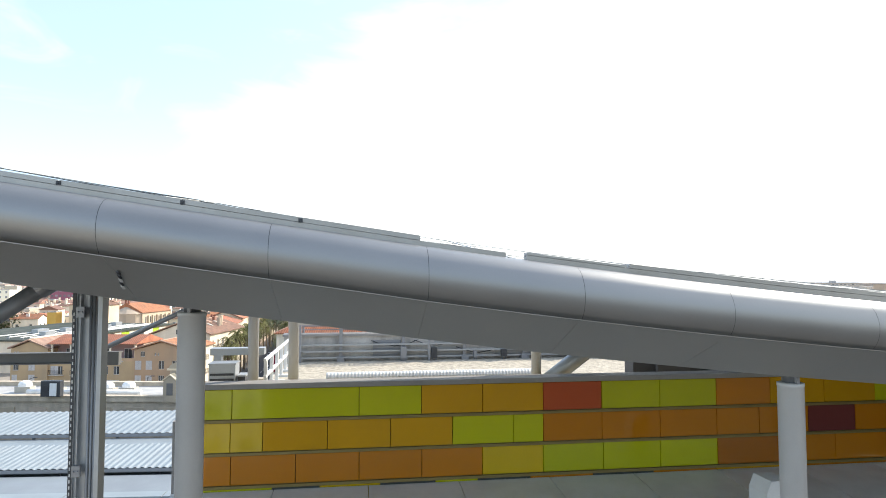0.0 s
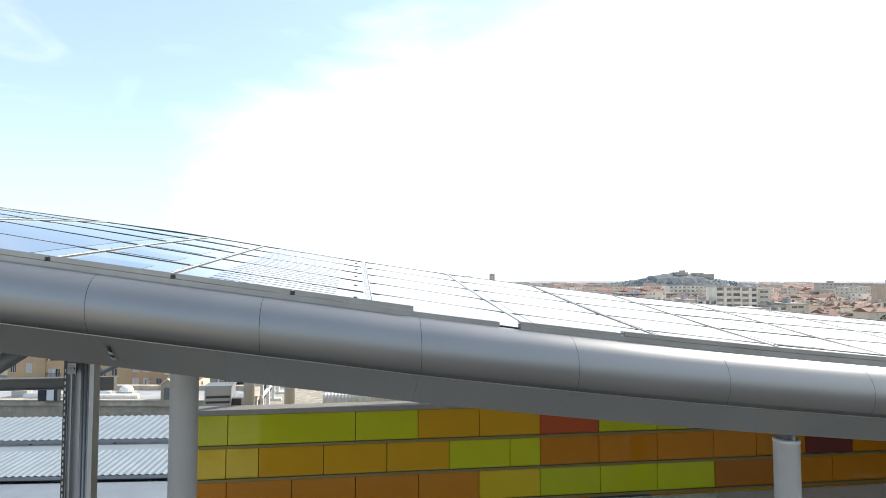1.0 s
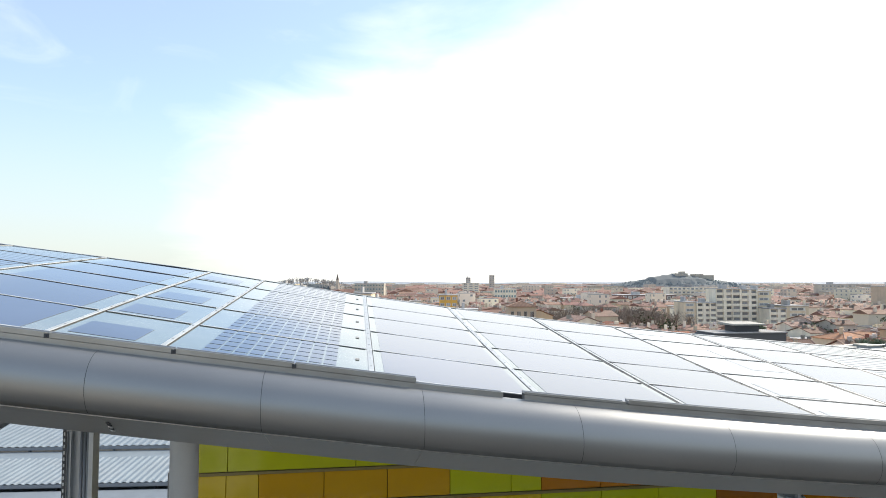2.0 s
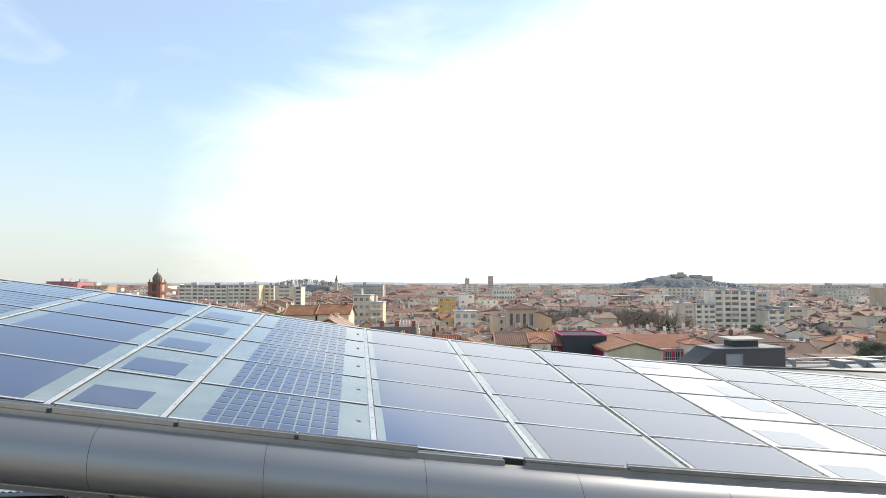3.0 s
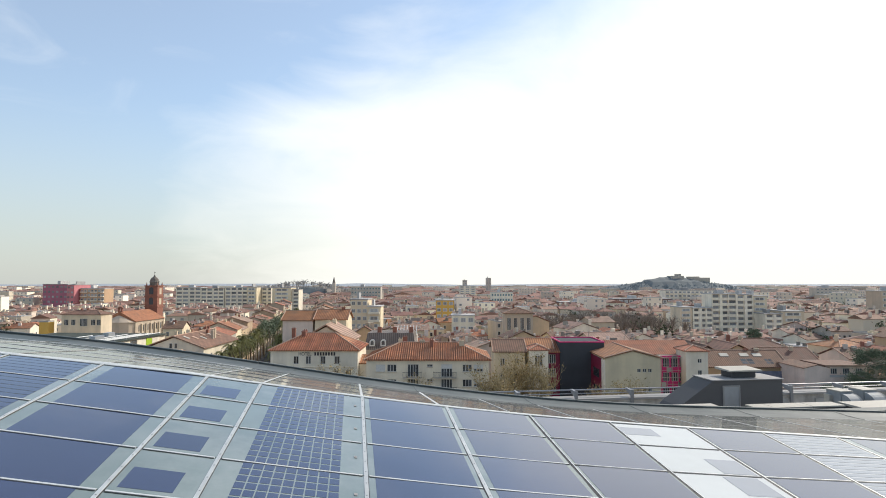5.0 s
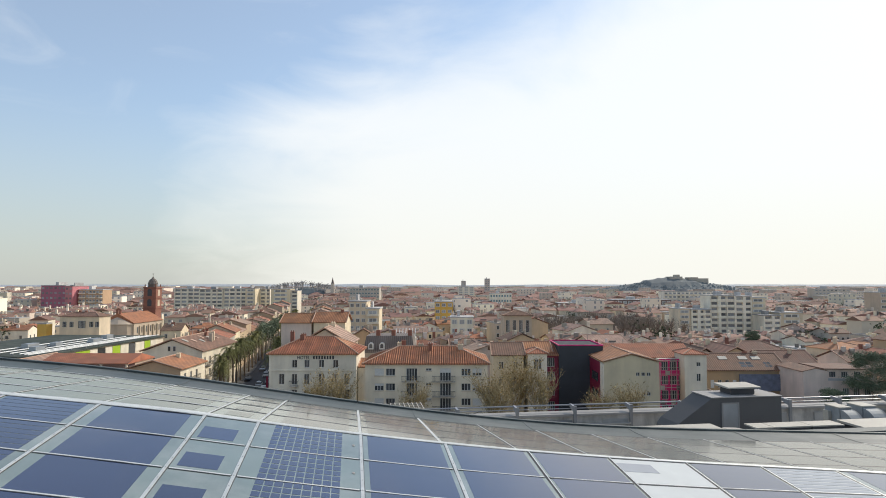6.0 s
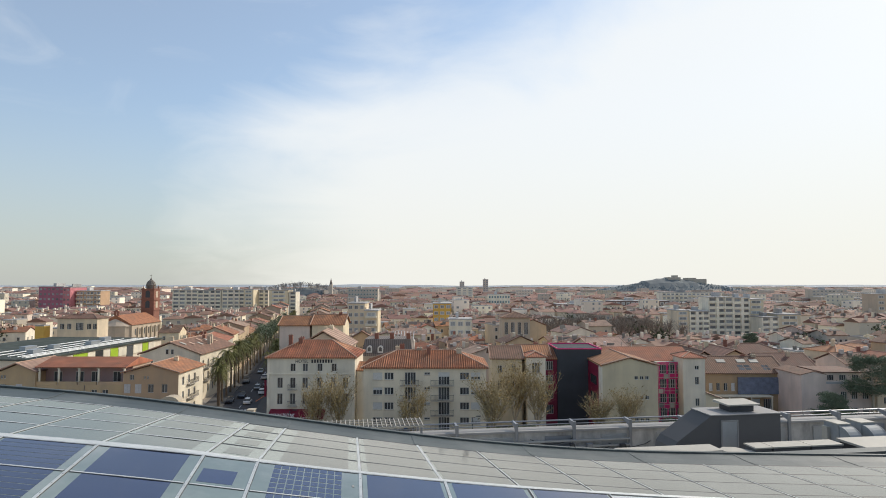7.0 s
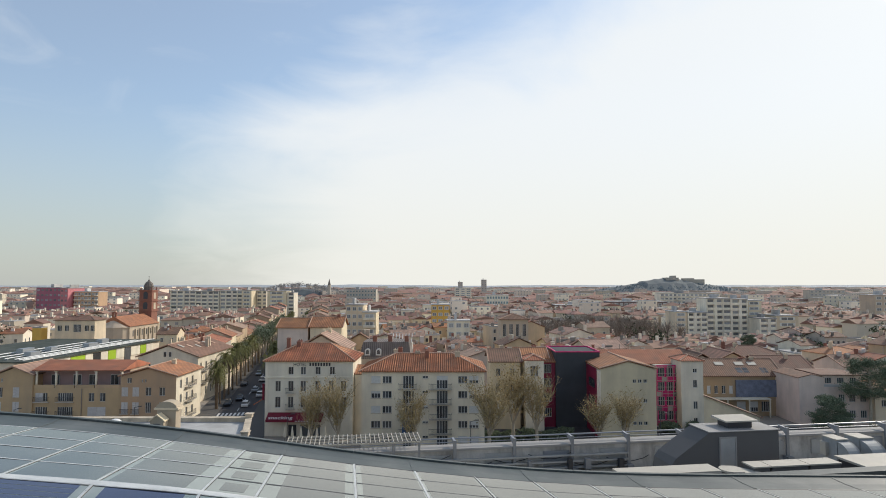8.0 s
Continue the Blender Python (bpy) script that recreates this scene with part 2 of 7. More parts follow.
M["ridgetile"] = paint("pale_ridge_tile", (0.50, 0.33, 0.24), 0.85, 0, 0.25, 1.2, 0.2, 8, per_object=0.15)
M["flatroof"] = paint("flat_roof", (0.44, 0.43, 0.42), 0.85, 0, 0.2, 0.3, 0.1, 5, (0.2, 0.2, 0.19), 0.4, per_object=0.25)
M["glass"] = paint("window_glass", (0.085, 0.088, 0.09), 0.08, 0, 0.2, 1, 0.01, 4, per_object=0.5)
M["tealglass"] = paint("teal_window_glass", (0.12, 0.20, 0.21), 0.1, 0, 0.2, 1, 0.01, 4, per_object=0.3)
M["umber"] = paint("umber_render", (0.19, 0.135, 0.12), 0.85, 0, 0.15, 0.3, 0.1, 6, (0.12, 0.09, 0.08), 0.4)
# far panes: haze and sky reflection are put into the pale colour
M["flatglass"] = paint("haze_pale_window_glass", (0.27, 0.28, 0.28), 0.12, 0, 0.2, 1, 0.01, 4, per_object=0.5)
M["frame"] = paint("window_frame", (0.62, 0.61, 0.58), 0.6)
M["shutter"] = paint("shutter", (0.22, 0.21, 0.2), 0.7, per_object=0.3)
M["paleshutter"] = paint("pale_shutter", (0.55, 0.52, 0.50), 0.7, per_object=0.12)
M["mauve"] = paint("mauve_render", (0.42, 0.29, 0.28), 0.85, 0, 0.12, 0.4, 0.1, 6, (0.25, 0.18, 0.17), 0.4)
M["oldstone"] = paint("weathered_old_stone", (0.56, 0.48, 0.37), 0.9, 0, 0.25, 0.8, 0.25, 8, (0.14, 0.11, 0.085), 0.45)
M["deck"] = paint("grey_roof_deck", (0.43, 0.43, 0.42), 0.85, 0, 0.15, 0.4, 0.1, 6, (0.2, 0.19, 0.18), 0.5)
M["ironwork"] = paint("dark_ironwork", (0.04, 0.04, 0.045), 0.6)
M["brickred"] = paint("red_brick", (0.27, 0.115, 0.078), 0.85, 0, 0.2, 0.6, 0.2, 8)
# darker copy of the crimson panels, with shade put into the colour
M["crimson"] = paint("shaded_crimson_panel", (0.22, 0.012, 0.045), 0.5, 0, 0.15, 0.5, 0.05, 10)
M["magenta"] = paint("crimson_panel", (0.66, 0.025, 0.17), 0.45, 0, 0.1, 0.5, 0.05, 10)
M["black"] = paint("anthracite_cladding", (0.072, 0.077, 0.084), 0.75, 0, 0.15, 0.3, 0.05, 10, spec=0.15)
M["bark"] = paint("pale_bark", (0.42, 0.36, 0.27), 0.9, 0, 0.3, 3, 0.3, 20)
M["twig"] = paint("bare_twigs", (0.40, 0.325, 0.19), 0.9, per_island=0.35)
M["palm"] = paint("palm_frond", (0.18, 0.18, 0.07), 0.75, per_island=0.5, spec=0.2)
M["dryleaf"] = paint("dry_leaves", (0.33, 0.24, 0.10), 0.85, per_island=0.5, spec=0.2)
M["palmtrunk"] = paint("palm_trunk", (0.17, 0.13, 0.09), 0.9, 0, 0.35, 2.5, 0.3, 15)
M["needle"] = paint("pine_needles", (0.15, 0.185, 0.115), 0.8, per_island=0.4)
M["leaf"] = paint("dull_foliage", (0.06, 0.075, 0.03), 0.8, per_island=0.4)
M["awning"] = paint("red_awning", (0.19, 0.02, 0.04), 0.85, 0, 0.25, 1.2, 0.1, 10, (0.16, 0.08, 0.08), 0.4, spec=0.15)
M["letter"] = paint("dark_lettering", (0.05, 0.04, 0.04), 0.6)
M["letterpale"] = paint("pale_lettering", (0.75, 0.7, 0.68), 0.6)
M["limegreen"] = paint("lime_panel", (0.38, 0.55, 0.03), 0.5)
# scrub on the far hill: its blue-grey holds the haze of distance
M["scrub"] = paint("haze_pale_scrub", (0.24, 0.265, 0.27), 0.9, 0, 0.12, 0.02, 0.1, 0.2, spec=0.1)
# skyline trees lightened: haze is painted into the wood's colour
M["haze_wood"] = paint("haze_pale_wood", (0.42, 0.40, 0.38), 0.9, 0, 0.15, 0.05, 0.1, 0.5, spec=0.1)
# haze is put into the hill's blue-grey as well
M["hill"] = paint("haze_grey_scrub", (0.14, 0.16, 0.165), 0.9, 0, 0.12, 0.02, 0.1, 0.2)


# ---- mesh helpers ----
class Geo:
    def __init__(self):
        self.v, self.f = [], []

    def face(self, *pts):
        n = len(self.v)
        self.v += [tuple(p) for p in pts]
        self.f.append(tuple(range(n, n + len(pts))))

    def hexa(self, p):
        """Eight corners: four below, four above, both anticlockwise from above."""
        n = len(self.v)
        self.v += [tuple(q) for q in p]
        self.f += [tuple(n + i for i in q) for q in ((3, 2, 1, 0), (4, 5, 6, 7), (0, 1, 5, 4), (1, 2, 6, 5), (2, 3, 7, 6), (3, 0, 4, 7))]

    def box(self, x0, x1, y0, y1, z0, z1):
        self.hexa([(x0, y0, z0), (x1, y0, z0), (x1, y1, z0), (x0, y1, z0), (x0, y0, z1), (x1, y0, z1), (x1, y1, z1), (x0, y1, z1)])

    def join(self, g, m=None):
        n = len(self.v)
        self.v += [tuple(m @ Vector(p)) for p in g.v] if m else g.v
        self.f += [tuple(n + i for i in q) for q in g.f]

    def bar(self, a, b, r0, r1=None, n=8, cap=True):
        a, b = Vector(a), Vector(b)
        r1 = r0 if r1 is None else r1
        d = (b - a).normalized()
        s = d.cross(Vector((0, 0, 1)) if abs(d.z) < 0.9 else Vector((1, 0, 0))).normalized()
        t = s.cross(d)
        k = len(self.v)
        for c, r in ((a, r0), (b, r1)):
            self.v += [tuple(c + r * (math.cos(2 * math.pi * i / n) * s + math.sin(2 * math.pi * i / n) * t)) for i in range(n)]
        self.f += [(k + i, k + n + i, k + n + (i + 1) % n, k + (i + 1) % n) for i in range(n)]
        if cap:
            self.f += [tuple(k + i for i in range(n)), tuple(k + n + n - 1 - i for i in range(n))]

    def sweep(self, rings, closed=True, caps=True):
        """Rings of equal length joined one to the next."""
        k, n = len(self.v), len(rings[0])
        for ring in rings:
            self.v += [tuple(p) for p in ring]
        for a in range(len(rings) - 1):
            for i in range(n if closed else n - 1):
                j = (i + 1) % n
                self.f.append((k + a * n + i, k + a * n + j, k + (a + 1) * n + j, k + (a + 1) * n + i))
        if closed and caps:
            self.f += [tuple(k + n - 1 - i for i in range(n)), tuple(k + (len(rings) - 1) * n + i for i in range(n))]

    def weld(self):
        """Makes corners that meet one."""
        seen, where = {}, []
        for p in self.v:
            key = tuple(round(q, 4) for q in p)
            where.append(seen.setdefault(key, len(seen)))
        self.v, self.f = list(seen), [tuple(where[i] for i in f) for f in self.f]
        return self

    def mesh(self, name, mat, smooth=False):
        me = bpy.data.meshes.new(name)
        me.from_pydata(self.v, [], self.f)
        if mat:
            me.materials.append(mat)
        if smooth:
            me.polygons.foreach_set("use_smooth", [p.loop_total == 4 for p in me.polygons])
        me.update()
        return me


def part(name, geo, mat, parent=None, label="", smooth=False, at=None):
    """One mesh object under a thing or a part."""
    ob = new(name, geo.mesh(name, mat, smooth) if isinstance(geo, Geo) else geo)
    ob.parent = parent
    if at is not None:
        ob.matrix_basis = at
    return tagged(ob, label)


def thing(name, at, label, category, group="", kind=""):
    ob = new(name)
    ob.matrix_basis = at
    return tagged(ob, label, category, group, kind)


def solo(name, geo, mat, label, category, at=None, kind="", group="", smooth=False):
    ob = part(name, geo, mat, None, "", smooth, at)
    return tagged(ob, label, category, group, kind)


# ---- the curved glass roof ----
TURN = 8.81                              # the station's axis against the view
STATION = pose(0, 0, 0, 0, 0, TURN)
V0, DV, VR, VB, DG, VE = 5.63, 1.1514, 11.386, 11.612, 1.1345, 17.317   # near edge, row depth, ridge, far slope, its rows, far edge
LINES = [-11.9, -10.4, -8.9, -7.37, -5.80, -4.29, -2.54, -1.62, 0.19, 1.755, 3.345, 4.955, 6.555, 8.18, 9.855, 11.57, 13.2, 14.95, 16.6, 18.25, 19.9]
NEAR = {(0, 0): -4.3552, (1, 0): -1.2571, (2, 0): 0.2961, (3, 0): 0.1096, (4, 0): -0.0885, (0, 1): 0.3986, (1, 1): 0.035, (2, 1): 0.0256,
        (0, 2): 0.0253, (1, 2): 0.0364, (2, 2): -0.1131}
FAR = {(0, 0): -4.3562, (1, 0): -1.3447, (2, 0): 0.1881, (3, 0): 0.2047, (4, 0): -0.0813, (0, 1): -0.4304, (1, 1): 0.0406, (2, 1): 0.0173, (0, 2): -0.0112}


def near_slope(u, v):
    a, b = u / 8, (v - 8.5) / 4
    lip = max(0, 1 - (v - V0) / 2.3) * (0.006 * max(0, u - 0.6) - 0.025 * min(max((-0.2 - u) / 2.8, 0), 1))
    return 32 + lip + sum(c * a ** i * b ** j for (i, j), c in NEAR.items())


def far_slope(u, v):
    a, b = u / 8, (v - 14) / 4
    return 32 + sum(c * a ** i * b ** j for (i, j), c in FAR.items())


def roof_raw(u, v):
    if v <= VR:
        return near_slope(u, v)
    if v >= VB:
        return far_slope(u, v)
    t = (v - VR) / (VB - VR)
    return near_slope(u, VR) * (1 - t) + far_slope(u, VB) * t


def roof_z(u, v):
    """Height of the glass over the station's own axes: it rises to a ridge and falls beyond it."""
    lo, hi = -7.5, 13.5
    c = min(max(u, lo), hi)
    z = roof_raw(c, v)
    z -= 0.10 * min(max((-3.0 - u) / 2.8, 0), 1) * max(0, 1 - abs(v - 11.5) / 4.5)
    return z if c == u else z + (u - c) * (roof_raw(c + 0.1, v) - roof_raw(c - 0.1, v)) / 0.2


def rail_z(u):
    """Top of the rail along the near edge."""
    return roof_z(u, V0) + 0.075 - 0.045 * min(max((0.6 - u) / 3.6, 0), 1) + 0.017 * max(0, u - 0.6)


BANDS = [(V0 + DV * j, V0 + DV * (j + 1)) for j in range(5)] + [(VB + DG * j, VB + DG * (j + 1)) for j in range(5)]
BARS_V = [V0 + DV * j for j in range(6)] + [VB + DG * j for j in range(5)]
VG = VB + DG * 4 + 0.04       # far end of the glass, where the sheet-metal rim begins


def sheet(u0, u1, v0, v1, lift, thick, within=None, n=1):
    """A slab over the roof's surface; within: the panel that it lies on, straight between its corners; n: steps across."""
    g = Geo()
    a0, a1, b0, b1 = within or (u0, u1, v0, v1)
    low, high = (roof_z(a0, b0), roof_z(a1, b0)), (roof_z(a0, b1), roof_z(a1, b1))

    def level(u, v):
        s, t = (u - a0) / (a1 - a0), (v - b0) / (b1 - b0)
        return (low[0] * (1 - s) + low[1] * s) * (1 - t) + (high[0] * (1 - s) + high[1] * s) * t

    rings = []
    for i in range(n + 1):
        u = u0 + (u1 - u0) * i / n
        vs = [v0 + (v1 - v0) * k / n for k in range(n + 1)]
        rings.append([(u, v, level(u, v) + lift - thick) for v in vs] + [(u, v, level(u, v) + lift) for v in vs[::-1]])
    g.sweep(rings)
    return g


glass_roof = thing("glass_roof", STATION, "curved station roof of framed glass and solar panels", "roof", kind="structure")


def panel_kind(c):
    return {4: "cells", 5: "solid", 6: "block", 7: "cells", 11: "block", 13: "cells"}.get(c, "solid")


def build_panels():
    for c in range(len(LINES) - 1):
        for r in range(9):
            u0, u1, v0, v1 = LINES[c] + 0.02, LINES[c + 1] - 0.02, BANDS[r][0] + 0.014, BANDS[r][1] - 0.014
            kind, w, box = panel_kind(c), u1 - u0, (u0, u1, v0, v1)
            pane = part("glass_panel", sheet(u0, u1, v0, v1, 0, 0.016, None, 5), M["farpane" if r >= 5 else "milkpane" if c in (11, 13) else "pane"], glass_roof)
            if r >= 5:
                left, right = {5: (0.12, 0.3), 6: (0.22, 0.22), 7: (0.32, 0.2), 8: (0.14, 0.05)}.get(c, (0.07, 0.04))
                part("frit_sheet", sheet(u0 + left, u1 - right, v0 + (0.2 if c == 6 else 0), v1 - (0.25 if c == 6 else 0), 0.003, 0.002, box, 5), M["frit"], pane)
            elif kind == "solid":
                left, right = (0.21, 0.2) if w > 1.65 else (0.1, 0.085) if c < 10 else (0.06, 0.045)
                part("solar_sheet", sheet(u0 + left, u1 - right, v0, v1, 0.003, 0.002, box, 5), M["pv"], pane)
            elif kind == "block":
                # the cells cover only a patch, which shifts from panel to panel in the broad column
                a, b, near, far = (0.11, 0.74, 0.09, 0.55) if w < 1.2 else ((0.1, 0.5, 0.05, 0.55), (0.1, 0.52, 0.05, 0.55), (0.52, 0.9, 0.35, 0.94), (0.6, 0.97, 0.03, 0.56), (0.01, 0.46, 0.45, 0.8))[r]
                part("solar_sheet", sheet(u0 + a * w, u0 + b * w, v0 + near * (v1 - v0), v0 + far * (v1 - v0), 0.003, 0.002, box), M["milkcell" if c == 11 else "pv"], pane)
            elif c == 13:
                for j in range(7):
                    cv = v0 + (v1 - v0) * j / 7
                    part("cell_strip", sheet(u0 + 0.05, u1 - 0.05, cv + 0.02, cv + (v1 - v0) / 7 - 0.02, 0.003, 0.002, box, 2), M["milkcell"], pane)
            else:
                g = Geo()
                a, span = (0.06, w - 0.2) if c == 4 else (0.28, w - 0.58)
                for i in range(1 if c == 4 else 9):
                    for j in range(6):
                        if c == 4:
                            cv = v0 + (v1 - v0) * j / 6
                            g.join(sheet(u0 + a, u0 + a + span, cv + 0.009, cv + (v1 - v0) / 6 - 0.009, 0.003, 0.002, box, 2))
                            continue
                        cu, cv = u0 + a + span * i / 9, v0 + (v1 - v0) * j / 6
                        g.join(sheet(cu + 0.009, cu + span / 9 - 0.009, cv + 0.017, cv + (v1 - v0) / 6 - 0.017, 0.003, 0.002, box))
                part("solar_cells", g, M["pv"], pane, "rows of dark blue solar cells")
                if c > 4:
                    part("junction_box", sheet(u1 - 0.13, u1 - 0.09, (v0 + v1) / 2 - 0.03, (v0 + v1) / 2 + 0.03, 0.008, 0.006, box), M["coping"], pane)


def ribbon(pts, half, low, high, axis):
    """A flat bar along points on the roof. axis: 0 for bars across u, 1 for bars across v."""
    g, rings = Geo(), []
    for u, v in pts:
        z = roof_z(u, v)
        a, b = ((u - half, v), (u + half, v)) if axis == 0 else ((u, v - half), (u, v + half))
        rings.append([(*a, z + low), (*b, z + low), (*b, z + high), (*a, z + high)])
    g.sweep(rings)
    return g


def build_bars():
    for u in LINES:
        vs = [V0 - 0.05, V0 + 1.4, V0 + 2.9, V0 + 4.3, VR, VB, VB + 1.4, VB + 2.8, VG]
        thin = u > 3                 # wide seals imitate the bars' shaded sides; only a slim cap shows
        bar = part("glazing_bar", ribbon([(u + (0.02 if thin else 0), v) for v in vs], 0.01 if thin else 0.025, -0.05, 0.009, 0), M["bar"], glass_roof)
        part("gasket", ribbon([(u - (0.004 if thin else 0.014 if u > 1 else 0), v) for v in vs], 0.033, -0.05, 0.003, 0), M["gasket"], bar)
        g = Geo()
        for i in range(1, 34):
            v = V0 + i * 0.345
            if v < VR - 0.1:
                z = roof_z(u, v) + 0.009
                g.bar((u, v, z), (u, v, z + 0.004), 0.009, 0.008, 6)
        part("bolts", g, M["bolt"], bar)
    for v in BARS_V:
        for a, b in zip(LINES, LINES[1:]):
            us = [a + 0.045 + (b - a - 0.09) * i / 3 for i in range(4)]
            beyond = a > -2.6 and v > VR + 0.4          # on the far slope wide seals imitate the bars' shaded sides
            thin = a > 3 or beyond
            bar = part("cross_bar", ribbon([(u, v + (0.022 if beyond else 0.014 if thin else 0.004)) for u in us], 0.005 if beyond else 0.013 if thin else 0.018, -0.05, 0.007, 1), M["bar"], glass_roof)
            part("gasket", ribbon([(u, v - (0.004 if beyond else 0.008)) for u in us], 0.032 if beyond else 0.03 if thin else 0.026, -0.05, 0.006 if beyond else 0.004, 1), M["gasket"], bar)
    g, rings = Geo(), []
    for u in [LINES[0] + (LINES[-1] - LINES[0]) * i / 60 for i in range(61)]:
        a, b = roof_z(u, VR), roof_z(u, VB)
        rings.append([(u, VR, a - 0.05), (u, VB, b - 0.05), (u, VB, b + 0.012), (u, (VR + VB) / 2, max(a, b) + 0.014), (u, VR, a + 0.012)])
    g.sweep(rings)
    part("ridge_cap", g, M["bar"], glass_roof, "pale metal ridge cap")
    # sheet-metal rim beyond the glass
    us = [LINES[0] + (LINES[-1] - LINES[0]) * i / 60 for i in range(61)]
    g, rings = Geo(), []
    for u in us:
        p, q = roof_z(u, VG), roof_z(u, VE) + 0.10
        rings.append([(u, VG, p - 0.1), (u, VE, q - 0.35), (u, VE + 0.12, q - 0.4), (u, VE + 0.12, q + 0.004), (u, VE, q), (u, (VG + VE) / 2, (p + q) / 2 - 0.015), (u, VG + 0.02, p + 0.004), (u, VG, p)])
    g.sweep(rings)
    part("rim_flashing", g, M["rim"], glass_roof, "grey sheet-metal rim of the roof")
    for a, b in zip(LINES[::2], LINES[2::2]):
        g, rings = Geo(), []
        for i in range(9):
            u = a + 0.008 + (b - a - 0.016) * i / 8
            z = roof_z(u, VE) + 0.10
            rings.append([(u, VE + 0.02, z + 0.006), (u, VE + 0.16, z - 0.02), (u, VE + 0.16, z + 0.045), (u, VE + 0.02, z + 0.05)])
        g.sweep(rings)
        part("edge_strip", g, M["rim"], glass_roof)
    for a in LINES[1::2]:
        g, rings = Geo(), []
        for u in (a - 0.05, a + 0.05):
            p, q = roof_z(u, VG), roof_z(u, VE) + 0.10
            rings.append([(u, VG + 0.03, p + 0.006), (u, (VG + VE) / 2, (p + q) / 2 - 0.011), (u, VE - 0.02, q + 0.004), (u, VE - 0.02, q + 0.01), (u, (VG + VE) / 2, (p + q) / 2 - 0.003), (u, VG + 0.03, p + 0.014)])
        g.sweep(rings)
        part("lap_joint", g, M["rim"], glass_roof)


SEAMS = [-10.2, -8.85, -7.5, -6.15, -4.75, -3.4, -2.01, -0.70, 0.61, 1.97, 3.37, 4.81, 6.2, 7.6, 9.0]


def build_fascia():
    """The rounded eaves casing below the glass, in lengths, with the slanting soffit behind it."""
    for a, b in zip(SEAMS, SEAMS[1:]):
        rings, soffit, lip = [], [], []
        for i in range(7):
            u = a + 0.002 + (b - a - 0.004) * i / 6
            z = rail_z(u) - 0.36
            ring = [(u, 5.36 + 0.27 * math.cos(t), z + 0.27 * math.sin(t)) for t in [radians(70 + 13.2 * k) for k in range(13)]]
            ring += [(u, 5.36 + 0.25 * math.cos(t), z + 0.25 * math.sin(t)) for t in [radians(228.4 - 13.2 * k) for k in range(13)]]
            rings.append(ring)
            s = [(5.175, -0.185), (5.2, -0.20), (6.1, -0.605), (6.16, -0.6), (6.16, -0.56), (5.25, -0.155)]
            us = a + 0.0015 + (b - a - 0.003) * i / 6
            zs = rail_z(us) - 0.36
            soffit.append([(us, v, zs + dz) for v, dz in s])
            lip.append([(u, 5.168, z - 0.209), (u, 5.174, z - 0.213), (u, 5.174, z - 0.203), (u, 5.168, z - 0.204)])
        g = Geo()
        g.sweep(rings, caps=False)
        casing = part("casing", g, M["tube"], fascia, "", True)
        g, strip = Geo(), []
        for u in (a - 0.03, a + 0.03):
            z = rail_z(u) - 0.36
            strip.append([(u, 5.36 + 0.263 * math.cos(t), z + 0.263 * math.sin(t)) for t in [radians(72 + 13 * k) for k in range(13)]]
                         + [(u, 5.36 + 0.252 * math.cos(t), z + 0.252 * math.sin(t)) for t in [radians(228 - 13 * k) for k in range(13)]])
        g.sweep(strip)
        part("joint_strip", g, M["darksteel"], casing)
        g = Geo()
        g.sweep(lip)
        part("lip", g, M["rail"], casing, "thin pale edge strip")
        g = Geo()
        g.sweep(soffit)
        part("soffit_panel", g, M["soffit"], fascia)


def build_edge_rail():
    """Aluminium channels along the near edge of the glass, in two tiers of unequal lengths."""
    upper = [-9.2 + 0.97 * i for i in range(10)] + [0.57]
    spans = [(a, b, -0.042, 0.0) for a, b in zip(upper, upper[1:])] + [(-9.2, 1.34, -0.095, -0.046), (1.52, 8.8, -0.095, -0.046), (1.52, 2.48, -0.042, -0.022), (2.5, 8.8, -0.042, -0.004)]
    for a, b, low, high in spans:
        n = max(2, int((b - a) / 0.4))
        rings = []
        for i in range(n + 1):
            u = a + 0.006 + (b - a - 0.012) * i / n
            z = rail_z(u)
            rings.append([(u, 5.36, z + low), (u, 5.45, z + low), (u, 5.45, z + high), (u, 5.44, z + high), (u, 5.435, z + high - 0.01), (u, 5.375, z + high - 0.01), (u, 5.37, z + high), (u, 5.36, z + high)])
        g = Geo()
        g.sweep(rings)
        channel = part("channel", g, M["rail"], edge_rail)
        if -0.05 < low and high == 0.0:
            g = Geo()
            z = rail_z(a)
            g.box(a - 0.018, a + 0.018, 5.352, 5.36, z + low - 0.004, z + low + 0.032)
            g.bar((a - 0.006, 5.343, z + low + 0.014), (a - 0.006, 5.352, z + low + 0.014), 0.009, n=6)
            part("bracket", g, M["darksteel"], channel)


def build_soffit_clip():
    """A jointed metal clip down the soffit, where two of its lengths meet."""
    u = -1.97
    z = rail_z(u) - 0.36
    for k, mat in enumerate(("darksteel", "darksteel", "column", "darksteel", "column")):
        a, b = 0.27 + 0.075 * k, 0.335 + 0.075 * k
        g = Geo()
        low = [(u - 0.012 - 0.015 * k, 5.2 + 0.912 * q, z - 0.206 - 0.41 * q) for q in (a, b)]
        (x0, y0, z0), (x1, y1, z1) = low
        g.hexa([(x0, y0, z0 - 0.012), (x0 + 0.02, y0, z0 - 0.012), (x1 + 0.02, y1, z1 - 0.012), (x1, y1, z1 - 0.012), (x0, y0, z0), (x0 + 0.02, y0, z0), (x1 + 0.02, y1, z1), (x1, y1, z1)])
        part("clip_link", g, M[mat], fascia)


